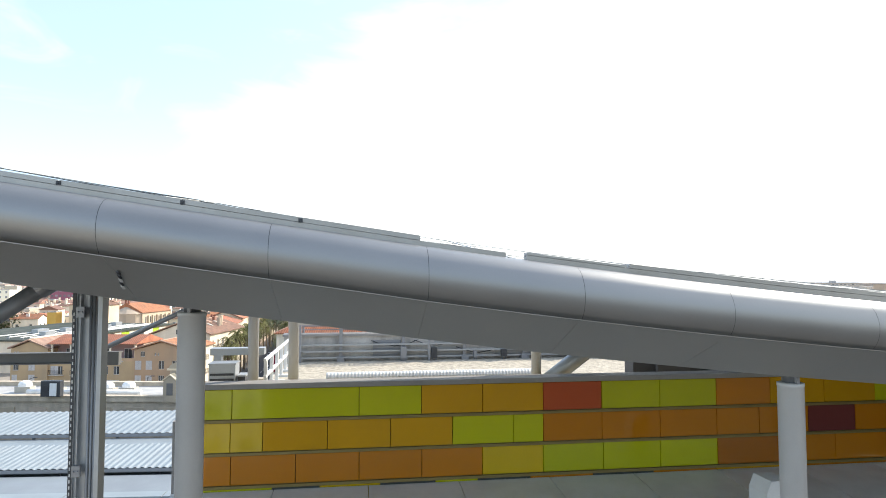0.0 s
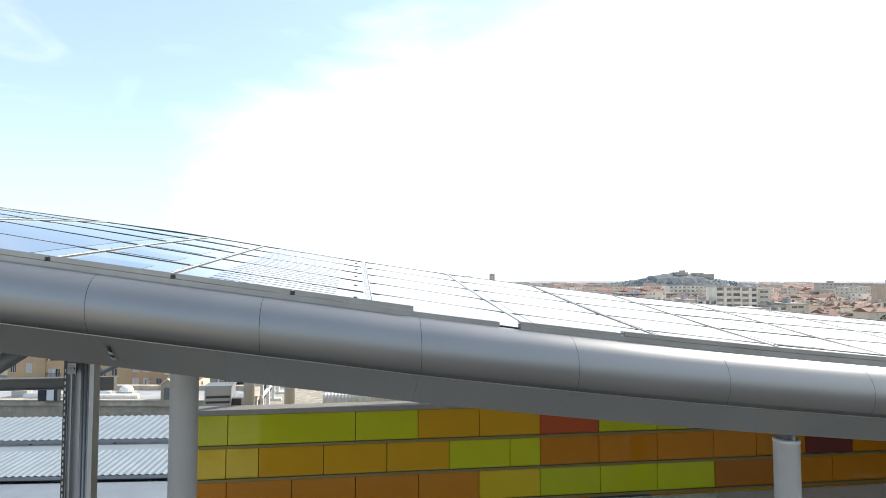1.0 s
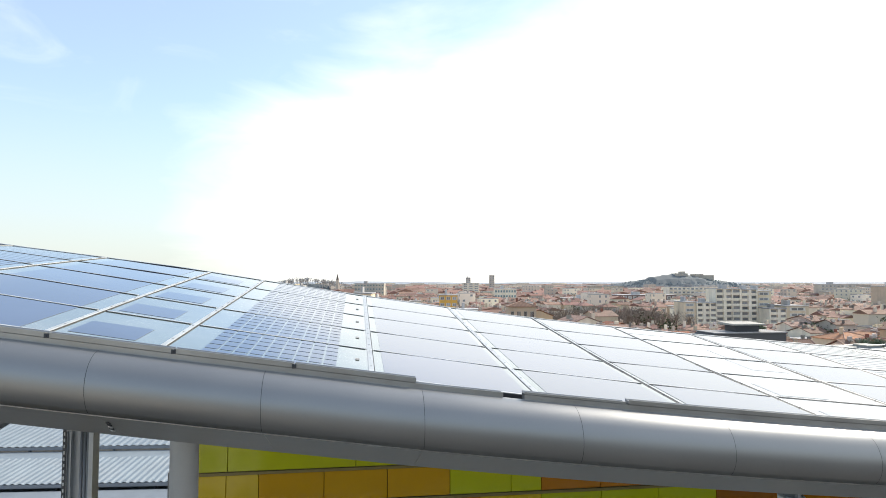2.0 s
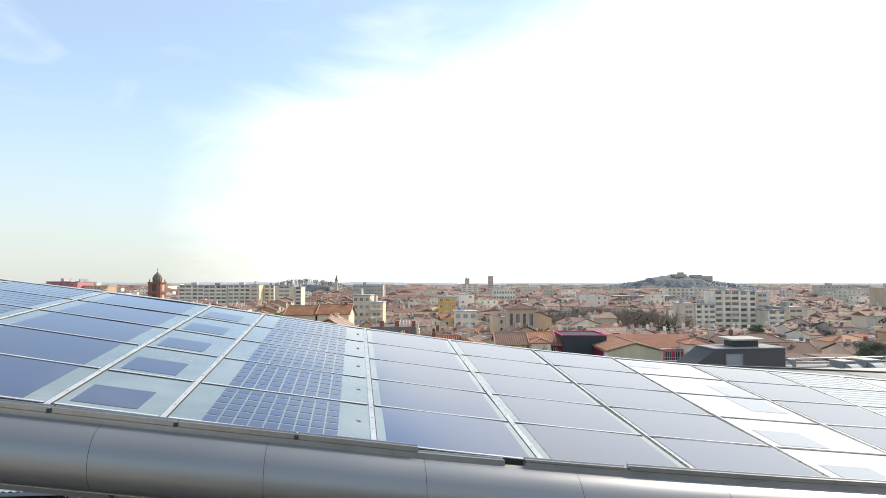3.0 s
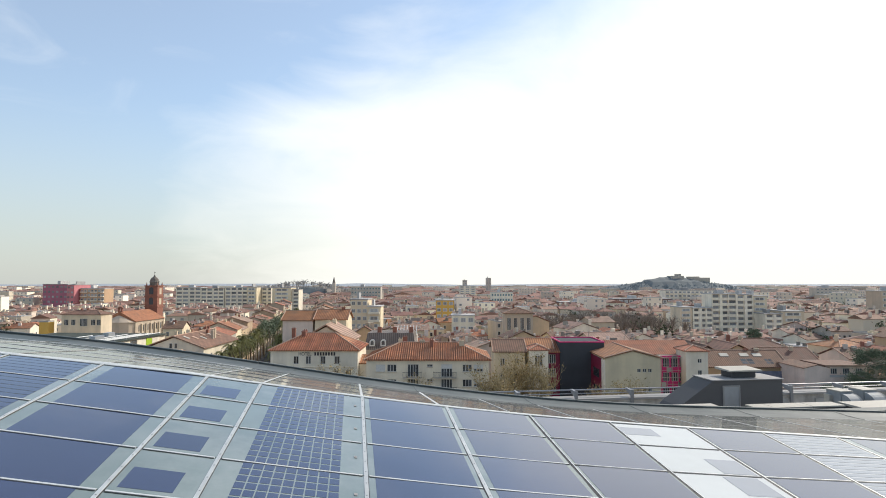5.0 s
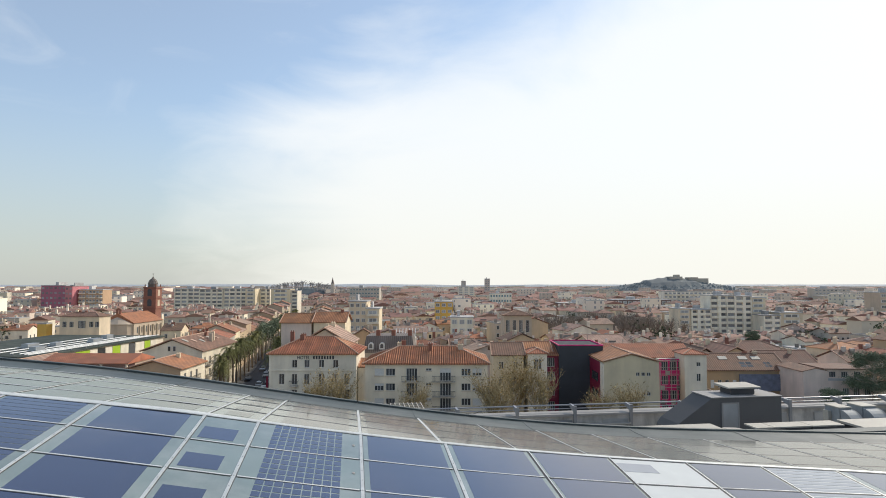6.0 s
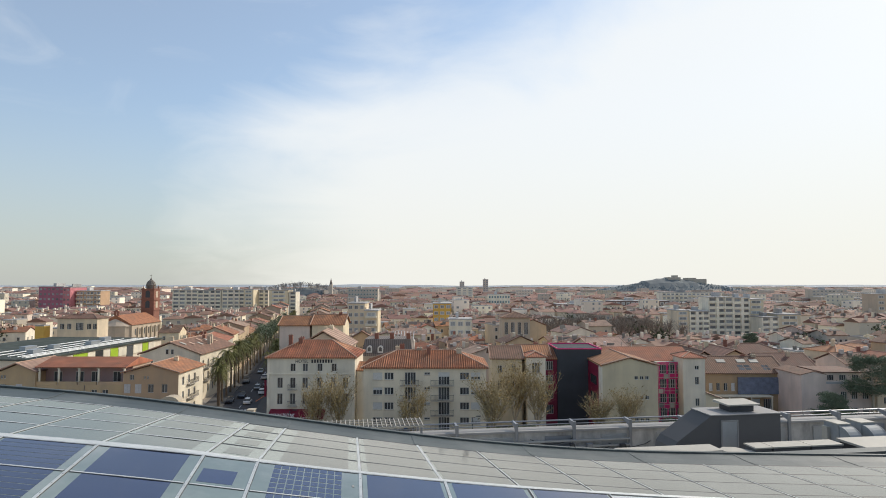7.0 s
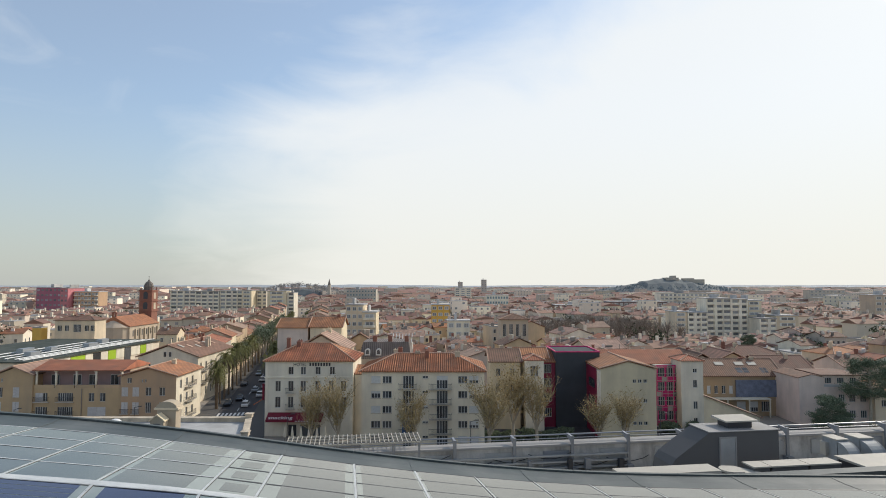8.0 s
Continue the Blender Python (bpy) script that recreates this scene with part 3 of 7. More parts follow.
fascia = thing("eaves_fascia", STATION, "rounded satin grey metal eaves casing of the roof", "fascia", kind="structure")
edge_rail = thing("edge_rail", STATION, "aluminium channels along the edge of the glass roof", "trim", kind="structure")
build_panels()
build_bars()
build_fascia()
build_soffit_clip()
build_edge_rail()


# ---- the station below and behind the roof ----
def build_column(u, v, top, base, r, label, collar=True):
    col = thing("column", STATION @ pose(u, v, base), label, "column", "roof columns")
    g = Geo()
    n = 28
    g.sweep([[(r * k * math.cos(2 * math.pi * i / n), r * k * math.sin(2 * math.pi * i / n), z) for i in range(n)]
             for k, z in ((1, 0), (1, top - base - 0.14), (1.03, top - base - 0.138), (1.03, top - base - 0.10), (0.93, top - base - 0.095))])
    part("shaft", g, M["column"], col, "", True)
    if collar:
        g = Geo()
        g.bar((0, 0, top - base - 0.10), (0, 0, top - base + 0.25), r * 0.6, n=20)
        part("neck", g, M["steel"], col, "dark steel neck under the soffit", True)
        g = Geo()
        g.box(-r * 0.25, r * 0.25, -r * 0.12, r * 0.12, top - base - 0.1, top - base + 0.3)
        g.box(-r * 0.12, r * 0.12, -r * 0.95, r * 0.95, top - base - 0.1, top - base + 0.3)
        part("gusset", g, M["steel"], col)
    return col


def build_mast():
    """The cluster of steel profiles that carries the roof beside the round column."""
    mast = thing("steel_mast", STATION @ pose(-2.98, 7.42, 21.5) @ Matrix.Diagonal((0.72, 1, 1, 1)), "grey steel mast of bolted profiles under the roof", "mast")
    g = Geo()
    g.box(-0.215, -0.165, -0.06, 0.16, -21.5, 5.6)
    part("dark_profile", g, M["darksteel"], mast, "dark perforated steel profile")
    g = Geo()
    for i in range(52):
        g.box(-0.198, -0.182, -0.064, -0.06, 1.6 + i * 0.068, 1.635 + i * 0.068)
    tagged(part("perforations", g, M["marking"], mast), kind="stuff")
    g = Geo()
    prof = [(-0.165, -0.05), (-0.155, -0.05), (-0.155, -0.02), (-0.11, -0.02), (-0.11, -0.05), (-0.10, -0.05), (-0.10, 0.12), (-0.165, 0.12)]
    g.sweep([[(x, y, z) for x, y in prof] for z in (0, 5.6)])
    part("channel_profile", g, M["galv"], mast)
    g = Geo()
    g.box(-0.10, 0.02, 0.02, 0.10, 0, 5.6)
    part("web", g, M["galv"], mast)
    for x in (0.025, 0.075, 0.125):
        g = Geo()
        g.bar((x, 0, 0), (x, 0, 5.6), 0.022, n=10)
        part("service_pipe", g, M["steel"], mast, "", True)
    g = Geo()
    g.box(0.15, 0.215, -0.05, 0.12, 0, 5.6)
    part("side_profile", g, M["galv"], mast)
    for z in (3.3, 5.05):
        g = Geo()
        g.box(-0.15, -0.03, -0.085, -0.05, z, z + 0.12)
        g.bar((-0.12, -0.1, z + 0.06), (-0.12, -0.084, z + 0.06), 0.014, n=6)
        g.bar((-0.06, -0.1, z + 0.06), (-0.06, -0.084, z + 0.06), 0.014, n=6)
        part("splice_plate", g, M["steel"], mast)
    return mast


def build_braces():
    for a, b, r, label in (((-5.6, 7.6, 25.5), (-3.42, 7.5, 26.95), 0.095, "thick round steel brace under the roof"),
                           ((-6.3, 16.3, 25.24), (-3.1, 15.8, 26.77), 0.06, "slim round steel brace rising from the cross beam")):
        ob = thing("brace", STATION, label, "brace")
        g = Geo()
        g.bar(a, b, r, n=18)
        part("rod", g, M["steel"], ob, "", True)
        g = Geo()
        d = (Vector(b) - Vector(a)).normalized()
        g.bar(Vector(b) - d * 0.16, Vector(b) + d * 0.02, r * 1.18, n=18)
        part("end_sleeve", g, M["steel"], ob)
    beam = thing("cross_beam", STATION, "horizontal steel beam running behind the mast", "beam")
    g = Geo()
    g.box(-17, -5.9, 16.48, 16.53, 24.92, 25.14)
    g.box(-17, -5.9, 16.38, 16.63, 25.14, 25.17)
    g.box(-17, -5.9, 16.38, 16.63, 24.89, 24.92)
    part("i_section", g, M["ductdark"], beam)
    g = Geo()
    g.box(-6.5, -5.85, 16.2, 16.376, 24.87, 25.2)
    part("end_bracket", g, M["ductdark"], beam, "stubby bracket that holds the brace")
    g = Geo()
    g.bar((-16.6, 16.5, 0), (-16.6, 16.5, 24.886), 0.14, n=16)
    part("post", g, M["column"], beam)


build_column(-1.85, 7.33, 26.70, 20.0, 0.152, "pale grey round steel column with a dark neck")
build_column(4.83, 6.33, 25.92, 20.0, 0.135, "pale grey round steel column with a dark neck")
build_mast()
build_braces()
for u, top in ((-2.75, 27.6), (-1.7, 27.45), (5.05, 26.4)):
    build_column(u, 17.0, top, 23.0, 0.14, "grey round steel column behind the coloured wall", False)

WALL_V = 15.8
wall = thing("coloured_wall", STATION, "station wall of glazed yellow, orange and lime panels", "wall", kind="structure")
WALL_ROWS = [
    (23.56, 24.28, [-3.8, -3.03, 0.06, 1.64, 3.23, 4.85, 6.46, 8.10, 9.74, 11.35, 13.0, 14.6, 16.2], "lime lime lime amber amber brick lime lime orange amber amber lime"),
    (22.76, 23.47, [-3.8, -3.06, -2.29, -0.72, 0.85, 2.44, 4.04, 4.85, 6.46, 8.10, 9.74, 11.0, 12.49, 13.95, 16.2], "lemon lemon amber amber amber lime lime orange orange orange orange orange plum orange"),
    (21.97, 22.67, [-3.8, -3.04, -1.49, 0.07, 1.65, 3.22, 4.84, 6.49, 8.09, 9.75, 11.64, 13.3, 16.2], "orange orange orange orange orange lemon lime lime lime rust orange orange"),
    (21.18, 21.88, [-3.8, -2.05, -0.9, 0.6, 2.0, 3.1, 4.5, 6.2, 7.9, 9.7, 12.0, 16.2], "lime gap lemon gap lime gap orange gap orange amber orange"),
]


def build_wall():
    g = Geo()
    g.box(-3.82, 16.3, WALL_V, WALL_V + 0.35, 0.0, 24.34)
    part("backing", g, M["gap"], wall)
    g = Geo()
    g.box(-3.86, 16.3, WALL_V - 0.14, WALL_V + 0.42, 24.342, 24.42)
    g.box(-3.86, 16.3, WALL_V - 0.14, WALL_V - 0.115, 24.30, 24.342)
    part("coping", g, M["coping"], wall)
    for low, high, cuts, colours in WALL_ROWS:
        for a, b, key in zip(cuts, cuts[1:], colours.split()):
            g = Geo()
            c = 0.005
            x0, x1, y0, y1 = a + c, b - c, WALL_V - 0.09, WALL_V - 0.06
            g.hexa([(x0, y1, low), (x1, y1, low), (x1, WALL_V - 0.004, low), (x0, WALL_V - 0.004, low)] + [(x0, y1, high), (x1, y1, high), (x1, WALL_V - 0.004, high), (x0, WALL_V - 0.004, high)])
            g.hexa([(x0 + 0.006, y0, low + 0.006), (x1 - 0.006, y0, low + 0.006), (x1, y1, low), (x0, y1, low), (x0 + 0.006, y0, high - 0.006), (x1 - 0.006, y0, high - 0.006), (x1, y1, high), (x0, y1, high)])
            part("glazed_panel", g, M["darkpanel" if key == "gap" else key], wall)
        g = Geo()
        g.box(-3.8, 16.2, WALL_V - 0.11, WALL_V - 0.085, high + 0.005, high + 0.075)
        part("rail_strip", g, M["gap"], wall)


build_wall()

lower_roof = thing("lower_roof", STATION, "grey sheet-metal lean-to roof below the coloured wall", "roof", kind="structure")
LOWER = [-4.4, -2.0, 0.3, 2.6, 5.0, 7.3, 9.7, 12.0, 14.4, 17.0]
for a, b in zip(LOWER, LOWER[1:]):
    g = Geo()
    g.hexa([(a + 0.01, 11.4, 21.0), (b - 0.01, 11.4, 21.0), (b - 0.01, 15.68, 21.35), (a + 0.01, 15.68, 21.35),
            (a + 0.01, 11.4, 21.5), (b - 0.01, 11.4, 21.5), (b - 0.01, 15.68, 21.84), (a + 0.01, 15.68, 21.84)])
    part("metal_sheet", g, M["ledge"], lower_roof)
g = Geo()
g.box(-4.4, 17, 11.5, 12.58, 0, 20.9)
g.box(-4.4, 17, 12.58, 15.6, 0, 20.95)
part("base_wall", g, M["concrete"], lower_roof)
# out of view, added to keep sky light off the right end
shading_wall = thing("wall_end", STATION, "unseen plain wall added to shade the right end under the roof", "wall", kind="structure")
g = Geo()
g.box(16.6, 16.95, 8.5, 15.6, 0, 25.2)
part("panel_wall", g, M["stained_dark"], shading_wall)
unit = thing("roof_vent", STATION @ pose(8.95, 12.5, 21.55), "small white ventilation box at the column foot", "vent")
g = Geo()
g.box(-0.28, 0.28, -0.3, 0.3, 0, 0.85)
g.hexa([(-0.28, -0.3, 0.85), (0.28, -0.3, 0.85), (0.28, 0.3, 0.85), (-0.28, 0.3, 0.85), (-0.16, -0.3, 1.12), (0.28, -0.3, 1.12), (0.28, 0.3, 1.12), (-0.16, 0.3, 1.12)])
part("casing", g, M["ledge"], unit)

# the flat roof behind, with its parapet
flat = thing("flat_roof", STATION, "flat gravelled station roof", "roof", kind="structure")
g = Geo()
g.box(-3.2, 40, 16.2, 32, 0, 23.35)
part("building_body", g, M["concrete"], flat)
g = Geo()
g.box(-3.1, 40, 16.3, 27.5, 23.354, 23.42)
part("gravel_bed", g, M["gravel"], flat)
parapet = thing("roof_parapet", STATION, "pale concrete roof parapet with a steel guard rail", "parapet", kind="structure")
g = Geo()
g.box(-3.2, 40, 27.62, 28.05, 23.354, 24.50)
part("upstand", g, M["stained"], parapet)
for i in range(14):
    u = 1.3 + 2.76 * i
    g = Geo()
    g.box(u - 0.62, u + 0.62, 27.56, 27.617, 23.62, 24.3)
    part("wall_plate", g, M["concrete" if i % 3 else "steel"], parapet)
g = Geo()
g.box(-3.25, 40, 27.5, 28.3, 24.504, 24.60)
part("coping", g, M["coping"], parapet)
for low, r in ((24.93, 0.035), (24.76, 0.02)):
    g = Geo()
    g.bar((-3.0, 28.0, low), (40, 28.0, low), r, n=8)
    part("hand_rail", g, M["steel"], parapet)
for i in range(15):
    u = -0.73 + 2.76 * i
    g = Geo()
    g.box(u - 0.07, u + 0.07, 27.4, 27.49, 23.42, 24.98)
    g.box(u - 0.16, u + 0.16, 27.2, 27.6, 23.42, 23.6)
    g.hexa([(u - 0.05, 27.49, 24.66), (u + 0.05, 27.49, 24.66), (u + 0.05, 28.05, 24.86), (u - 0.05, 28.05, 24.86), (u - 0.05, 27.49, 24.95), (u + 0.05, 27.49, 24.95), (u + 0.05, 28.05, 24.98), (u - 0.05, 28.05, 24.98)])
    part("post", g, M["steel"], parapet)
for low in (23.55, 23.82, 24.1):
    tray = thing("cable_tray", STATION, "grey cable run along the parapet", "cable tray")
    g = Geo()
    g.box(-2.6, 13, 27.3, 27.44, low, low + 0.07)
    part("tray", g, M["galv"], tray)


def build_parapet_clutter():
    """Boxes, conduits and slack cables fixed to the inner face of the parapet."""
    rng = random.Random(17)
    for i in range(9):
        u = 2.0 + i * 1.55 + rng.uniform(-0.4, 0.4)
        box = thing("junction_box", STATION @ pose(u, 27.2, 23.42), "dark electrical box beside the parapet", "junction box", "boxes along the parapet")
        g = Geo()
        w, h = rng.uniform(0.12, 0.3), rng.uniform(0.25, 0.5)
        g.box(-w / 2, w / 2, -0.12, 0.09, 0.12, 0.12 + h)
        part("casing", g, M["darksteel" if i % 2 else "steel"], box)
        for x in (-w / 3, w / 3):
            g = Geo()
            g.box(x - 0.02, x + 0.02, -0.05, 0.0, 0, 0.119)
            part("foot", g, M["steel"], box)
    for i in range(7):
        u0, u1, z = 0.6 + i * 1.9, 2.7 + i * 1.9, rng.uniform(23.85, 24.35)
        cable = thing("slack_cable", STATION, "black cable hanging along the parapet", "cable", "cables along the parapet")
        g = Geo()
        n = 8
        pts = [Vector((u0 + (u1 - u0) * k / n, 27.5 - 0.04 * (i % 3), z - 0.25 * math.sin(math.pi * k / n) + rng.uniform(-0.02, 0.02))) for k in range(n + 1)]
        for p, q in zip(pts, pts[1:]):
            g.bar(p, q, 0.018, n=5)
        part("sheath", g.weld(), M["gasket"], cable)


build_parapet_clutter()
duct = thing("ribbed_duct", STATION @ pose(0, 0, 0), "ribbed silver ventilation duct on the gravel", "duct")
g = Geo()
n = 14
rings = []
for i in range(124):
    r = 0.22 if i % 2 else 0.207
    rings.append([(-0.92 + i * 0.052, 19.0 + r * math.cos(2 * math.pi * k / n), 23.96 + r * math.sin(2 * math.pi * k / n)) for k in range(n)])
g.sweep(rings)
part("pipe", g, M["ledge"], duct)
for u in (0.1, 2.5, 5.0):
    g = Geo()
    g.box(u - 0.05, u + 0.05, 18.85, 19.15, 23.42, 23.8)
    part("saddle", g, M["steel"], duct)
pipe = thing("slanting_pipe", STATION, "fat grey pipe slanting up to the roof", "pipe")
g = Geo()
g.bar((5.2, 16.9, 24.0), (7.6, 17.0, 25.7), 0.23, n=18)
part("tube", g, M["galv"], pipe, "", True)


def build_cabin():
    cab = thing("stair_cabin", STATION @ pose(14.3, 22.8, 23.42), "slate grey roof cabin with a sloping side and pale door", "roof cabin")
    g = Geo()
    pts = [(-1.85, 0.0), (3.05, 0.0), (3.05, 2.66), (0.0, 2.66), (-1.45, 1.70), (-1.65, 1.45)]
    g.sweep([[(x, 1.4, z) for x, z in pts], [(x, 0.0, z) for x, z in pts]])
    part("body", g, M["cabin"], cab)
    g = Geo()
    g.box(-0.04, 3.1, -0.04, 1.45, 2.664, 2.70)
    part("roof_edge", g, M["coping"], cab)
    g = Geo()
    g.box(1.1, 2.15, 0.4, 1.15, 2.704, 2.96)
    part("vent_base", g, M["darksteel"], cab)
    g = Geo()
    g.hexa([(0.9, 0.25, 2.964), (2.35, 0.25, 2.964), (2.35, 1.3, 2.964), (0.9, 1.3, 2.964), (0.9, 0.25, 3.02), (2.35, 0.25, 3.02), (2.35, 1.3, 3.06), (0.9, 1.3, 3.06)])
    part("vent_lid", g, M["whitemetal"], cab, "white lid over the vent")
    g = Geo()
    g.box(0.45, 1.1, -0.03, -0.003, 0.4, 2.42)
    door = part("door", g, M["galv"], cab, "pale grey metal door")
    g = Geo()
    for x0, x1, z0, z1 in ((0.40, 0.45, 0.4, 2.47), (1.1, 1.15, 0.4, 2.47), (0.45, 1.1, 2.42, 2.47)):
        g.box(x0, x1, -0.05, -0.003, z0, z1)
    part("door_frame", g, M["coping"], door)
    g = Geo()
    g.box(0.99, 1.04, -0.07, -0.03, 1.2, 1.34)
    part("handle", g, M["darksteel"], door)


def build_air_unit(u, v, w, top):
    ob = thing("air_handler", STATION @ pose(u, v, 23.42), "galvanised air handling unit with a curved outlet hood", "air unit", "roof air units")
    g = Geo()
    g.box(0, w, 0, 0.8, 0.8, top - 0.05)
    part("body", g, M["ductwork"], ob)
    g = Geo()
    g.box(-0.025, w + 0.025, -0.02, 0.83, top - 0.046, top)
    part("lid", g, M["whitemetal"], ob, "pale lid")
    # the hood bends forwards and down
    rings = []
    for k in range(9):
        a = radians(90 - 10 * k)
        y, z = -0.024 - 0.85 * math.cos(a), top - 1.15 + 1.05 * math.sin(a)
        yi, zi = -0.024 - 0.25 * math.cos(a), top - 1.15 + 0.4 * math.sin(a)
        rings.append([(0.02, y, z), (w - 0.02, y, z), (w - 0.02, yi, zi), (0.02, yi, zi)])
    g = Geo()
    g.sweep(rings)
    hood = part("hood", g, M["ductwork"], ob)
    for x in (0.0, w - 0.035):
        rings = []
        for k in range(9):
            a = radians(90 - 10 * k)
            rings.append([(x + p, -0.024 - (0.85 + q) * math.cos(a), top - 1.15 + (1.05 + q) * math.sin(a)) for p, q in ((0, -0.03), (0.035, -0.03), (0.035, 0.012), (0, 0.012))])
        g = Geo()
        g.sweep(rings)
        part("seam", g, M["ductwork"], hood)
    for a in (0.05, w - 0.15):
        for b in (0.1, 0.65):
            g = Geo()
            g.box(a, a + 0.1, b, b + 0.1, 0, 0.796)
            part("leg", g, M["steel"], ob)
    for b in (-0.75, -0.35):
        g = Geo()
        g.box(0.1, w - 0.1, b, b + 0.08, 0, top - 1.05)
        part("stand", g, M["steel"], ob)
    g = Geo()
    g.box(-0.16, -0.004, 0.45, 0.75, 1.2, 1.75)
    part("control_box", g, M["whitemetal"], ob)


def build_roof_lights():
    """The low white covers that lie between the glass and the cabin."""
    for u, v, w, d, z in ((8.75, 18.8, 3.45, 0.8, 25.81), (9.4, 18.42, 1.3, 0.3, 25.76)):
        ob = thing("white_cover", STATION @ pose(u, v, z), "flat white metal cover on a frame beside the roof edge", "cover")
        g = Geo()
        g.box(0, w, 0, d, 0, 0.07)
        part("sheet", g, M["whitemetal"], ob)
        g = Geo()
        g.box(0.1, w - 0.1, 0.1, d - 0.05, 23.42 - z, -0.004)
        part("plinth", g, M["cabin"], ob)
    for i, (u, w) in enumerate(((14.08, 0.62), (14.78, 1.42), (16.28, 1.2))):
        ob = thing("roof_light", STATION @ pose(u, 19.8, 23.68), "low roof light with a white lid and dark sides", "roof light", "row of roof lights")
        g = Geo()
        g.box(0, w, 0, 0.58, -0.26, 1.9)
        part("curb", g, M["cabin"], ob)
        g = Geo()
        g.box(-0.03, w + 0.02, -0.05, 0.64, 1.904, 1.95)
        part("lid", g, M["whitemetal"], ob)
    ob = thing("bent_duct", STATION @ pose(13.05, 19.75, 23.42), "white flat duct with a rounded elbow beside the roof lights", "duct")
    g = Geo()
    pts = [(0.0, 0.45), (0.06, 0.2), (0.25, 0.04), (0.6, 0.0), (0.95, -0.6), (1.5, -0.6), (0.95, 0.35), (0.7, 0.75), (0.3, 0.85), (0.08, 0.7)]
    g.sweep([[(x, y, z) for x, y in pts] for z in (2.0, 2.06)])
    part("duct_top", g, M["whitemetal"], ob)
    g = Geo()
    g.sweep([[(0.12 + x * 0.8, y * 0.85 + 0.05, z) for x, y in pts] for z in (0.0, 1.996)])
    part("duct_base", g, M["cabin"], ob)
    ob = thing("pale_deck", STATION @ pose(18.45, 19.5, 23.30), "pale metal deck panel over dark plant", "deck")
    g = Geo()
    g.box(0, 6, 0, 1.7, 2.08, 2.16)
    part("deck", g, M["whitemetal"], ob)
    g = Geo()
    g.box(0.1, 6, 0.3, 1.6, 0, 2.076)
    part("base", g, M["darksteel"], ob)
    ob = thing("gutter_wall", STATION @ pose(11.2, 18.5, 0), "long low metal gutter behind the glass roof", "gutter")
    g = Geo()
    g.box(0, 25, 0, 0.5, 23.42, 25.7)
    part("trough", g, M["rim"], ob)


def build_lattice():
    ob = thing("pergola_lattice", STATION @ pose(-2.6, 27.0, 23.4), "white steel lattice canopy beyond the roof", "lattice")
    for i in range(4):
        g = Geo()
        g.box(-0.02, 5.9, 0.1 + i * 0.5, 0.14 + i * 0.5, 1.64, 1.70)
        part("long_bar", g, M["whitemetal"], ob)
    for i in range(30):
        g = Geo()
        g.box(i * 0.2, i * 0.2 + 0.03, 0.05, 1.7, 1.704, 1.735)
        part("cross_bar", g, M["whitemetal"], ob)
    for a, b in ((0.1, 0.09), (5.7, 0.09), (0.1, 1.59), (5.7, 1.59)):
        g = Geo()
        g.box(a, a + 0.09, b, b + 0.09, 0, 1.636)
        part("post", g, M["steel"], ob)


build_cabin()
build_air_unit(20.6, 23.5, 0.55, 1.98)
build_air_unit(21.6, 23.4, 0.66, 2.03)
build_roof_lights()
build_lattice()


def plant_box(u, v, z, w, d, h, mat, label):
    ob = thing("plant_box", STATION @ pose(u, v, z), label, "plant box", "plant boxes by the columns")
    g = Geo()
    g.box(0, w, 0, d, 0, h)
    part("casing", g, M[mat], ob)
    g = Geo()
    g.box(-0.02, w + 0.02, -0.02, d + 0.02, h + 0.003, h + 0.04)
    part("lid", g, M["galv"], ob)
    for i in range(6):
        g = Geo()
        g.box(0.04, w - 0.04, -0.025, -0.004, h * (0.15 + 0.12 * i), h * (0.2 + 0.12 * i))
        part("louvre", g, M["darksteel"], ob)


def build_plant():
    g = Geo()
    g.box(-4.6, -3.21, 16.4, 20.0, 0, 23.4)
    solo("plant_deck", g, M["coping"], "grey plant deck beside the flat roof", "deck", STATION, kind="structure")
    plant_box(-4.1, 17.9, 23.404, 0.72, 0.6, 1.2, "galv", "pale grey plant box with louvres")
    plant_box(-3.33, 18.0, 23.404, 0.2, 0.5, 0.85, "darksteel", "narrow dark plant box with louvres")
    duct = thing("plant_duct", STATION, "grey sheet-metal duct above the plant boxes", "duct")
    g = Geo()
    g.box(-4.3, -2.75, 18.9, 19.3, 24.75, 24.95)
    g.box(-4.2, -4.0, 18.95, 19.25, 23.404, 24.75)
    part("duct", g, M["galv"], duct)
    rail = thing("edge_barrier", STATION, "white steel guard rail along the roof edge", "guard rail")
    for i in range(6):
        g = Geo()
        g.box(-2.83, -2.73, 19.4 + 1.3 * i, 19.5 + 1.3 * i, 23.354, 24.5)
        g.box(-2.9, -2.5, 19.35 + 1.3 * i, 19.55 + 1.3 * i, 23.42, 23.5)
        part("post", g, M["ledge"], rail)
    for z in (24.0, 24.5):
        g = Geo()
        g.box(-2.82, -2.74, 19.3, 26.1, z + 0.003, z + 0.08)
        part("rail_bar", g, M["ledge"], rail)


build_plant()


# ---- the ground and the town ----
g = Geo()
g.face((-4200, -600, 0), (4200, -600, 0), (4200, 4600, 0), (-4200, 4600, 0))
solo("ground", g, M["ground"], "dusty ground of the town reaching to the horizon", "ground", kind="structure")
g = Geo()
g.box(-300, 300, -29.9, 86, 0.005, 0.15)
solo("track_bed", g, M["ballast"], "dark ballast of the railway tracks beside the station", "track bed", kind="structure")
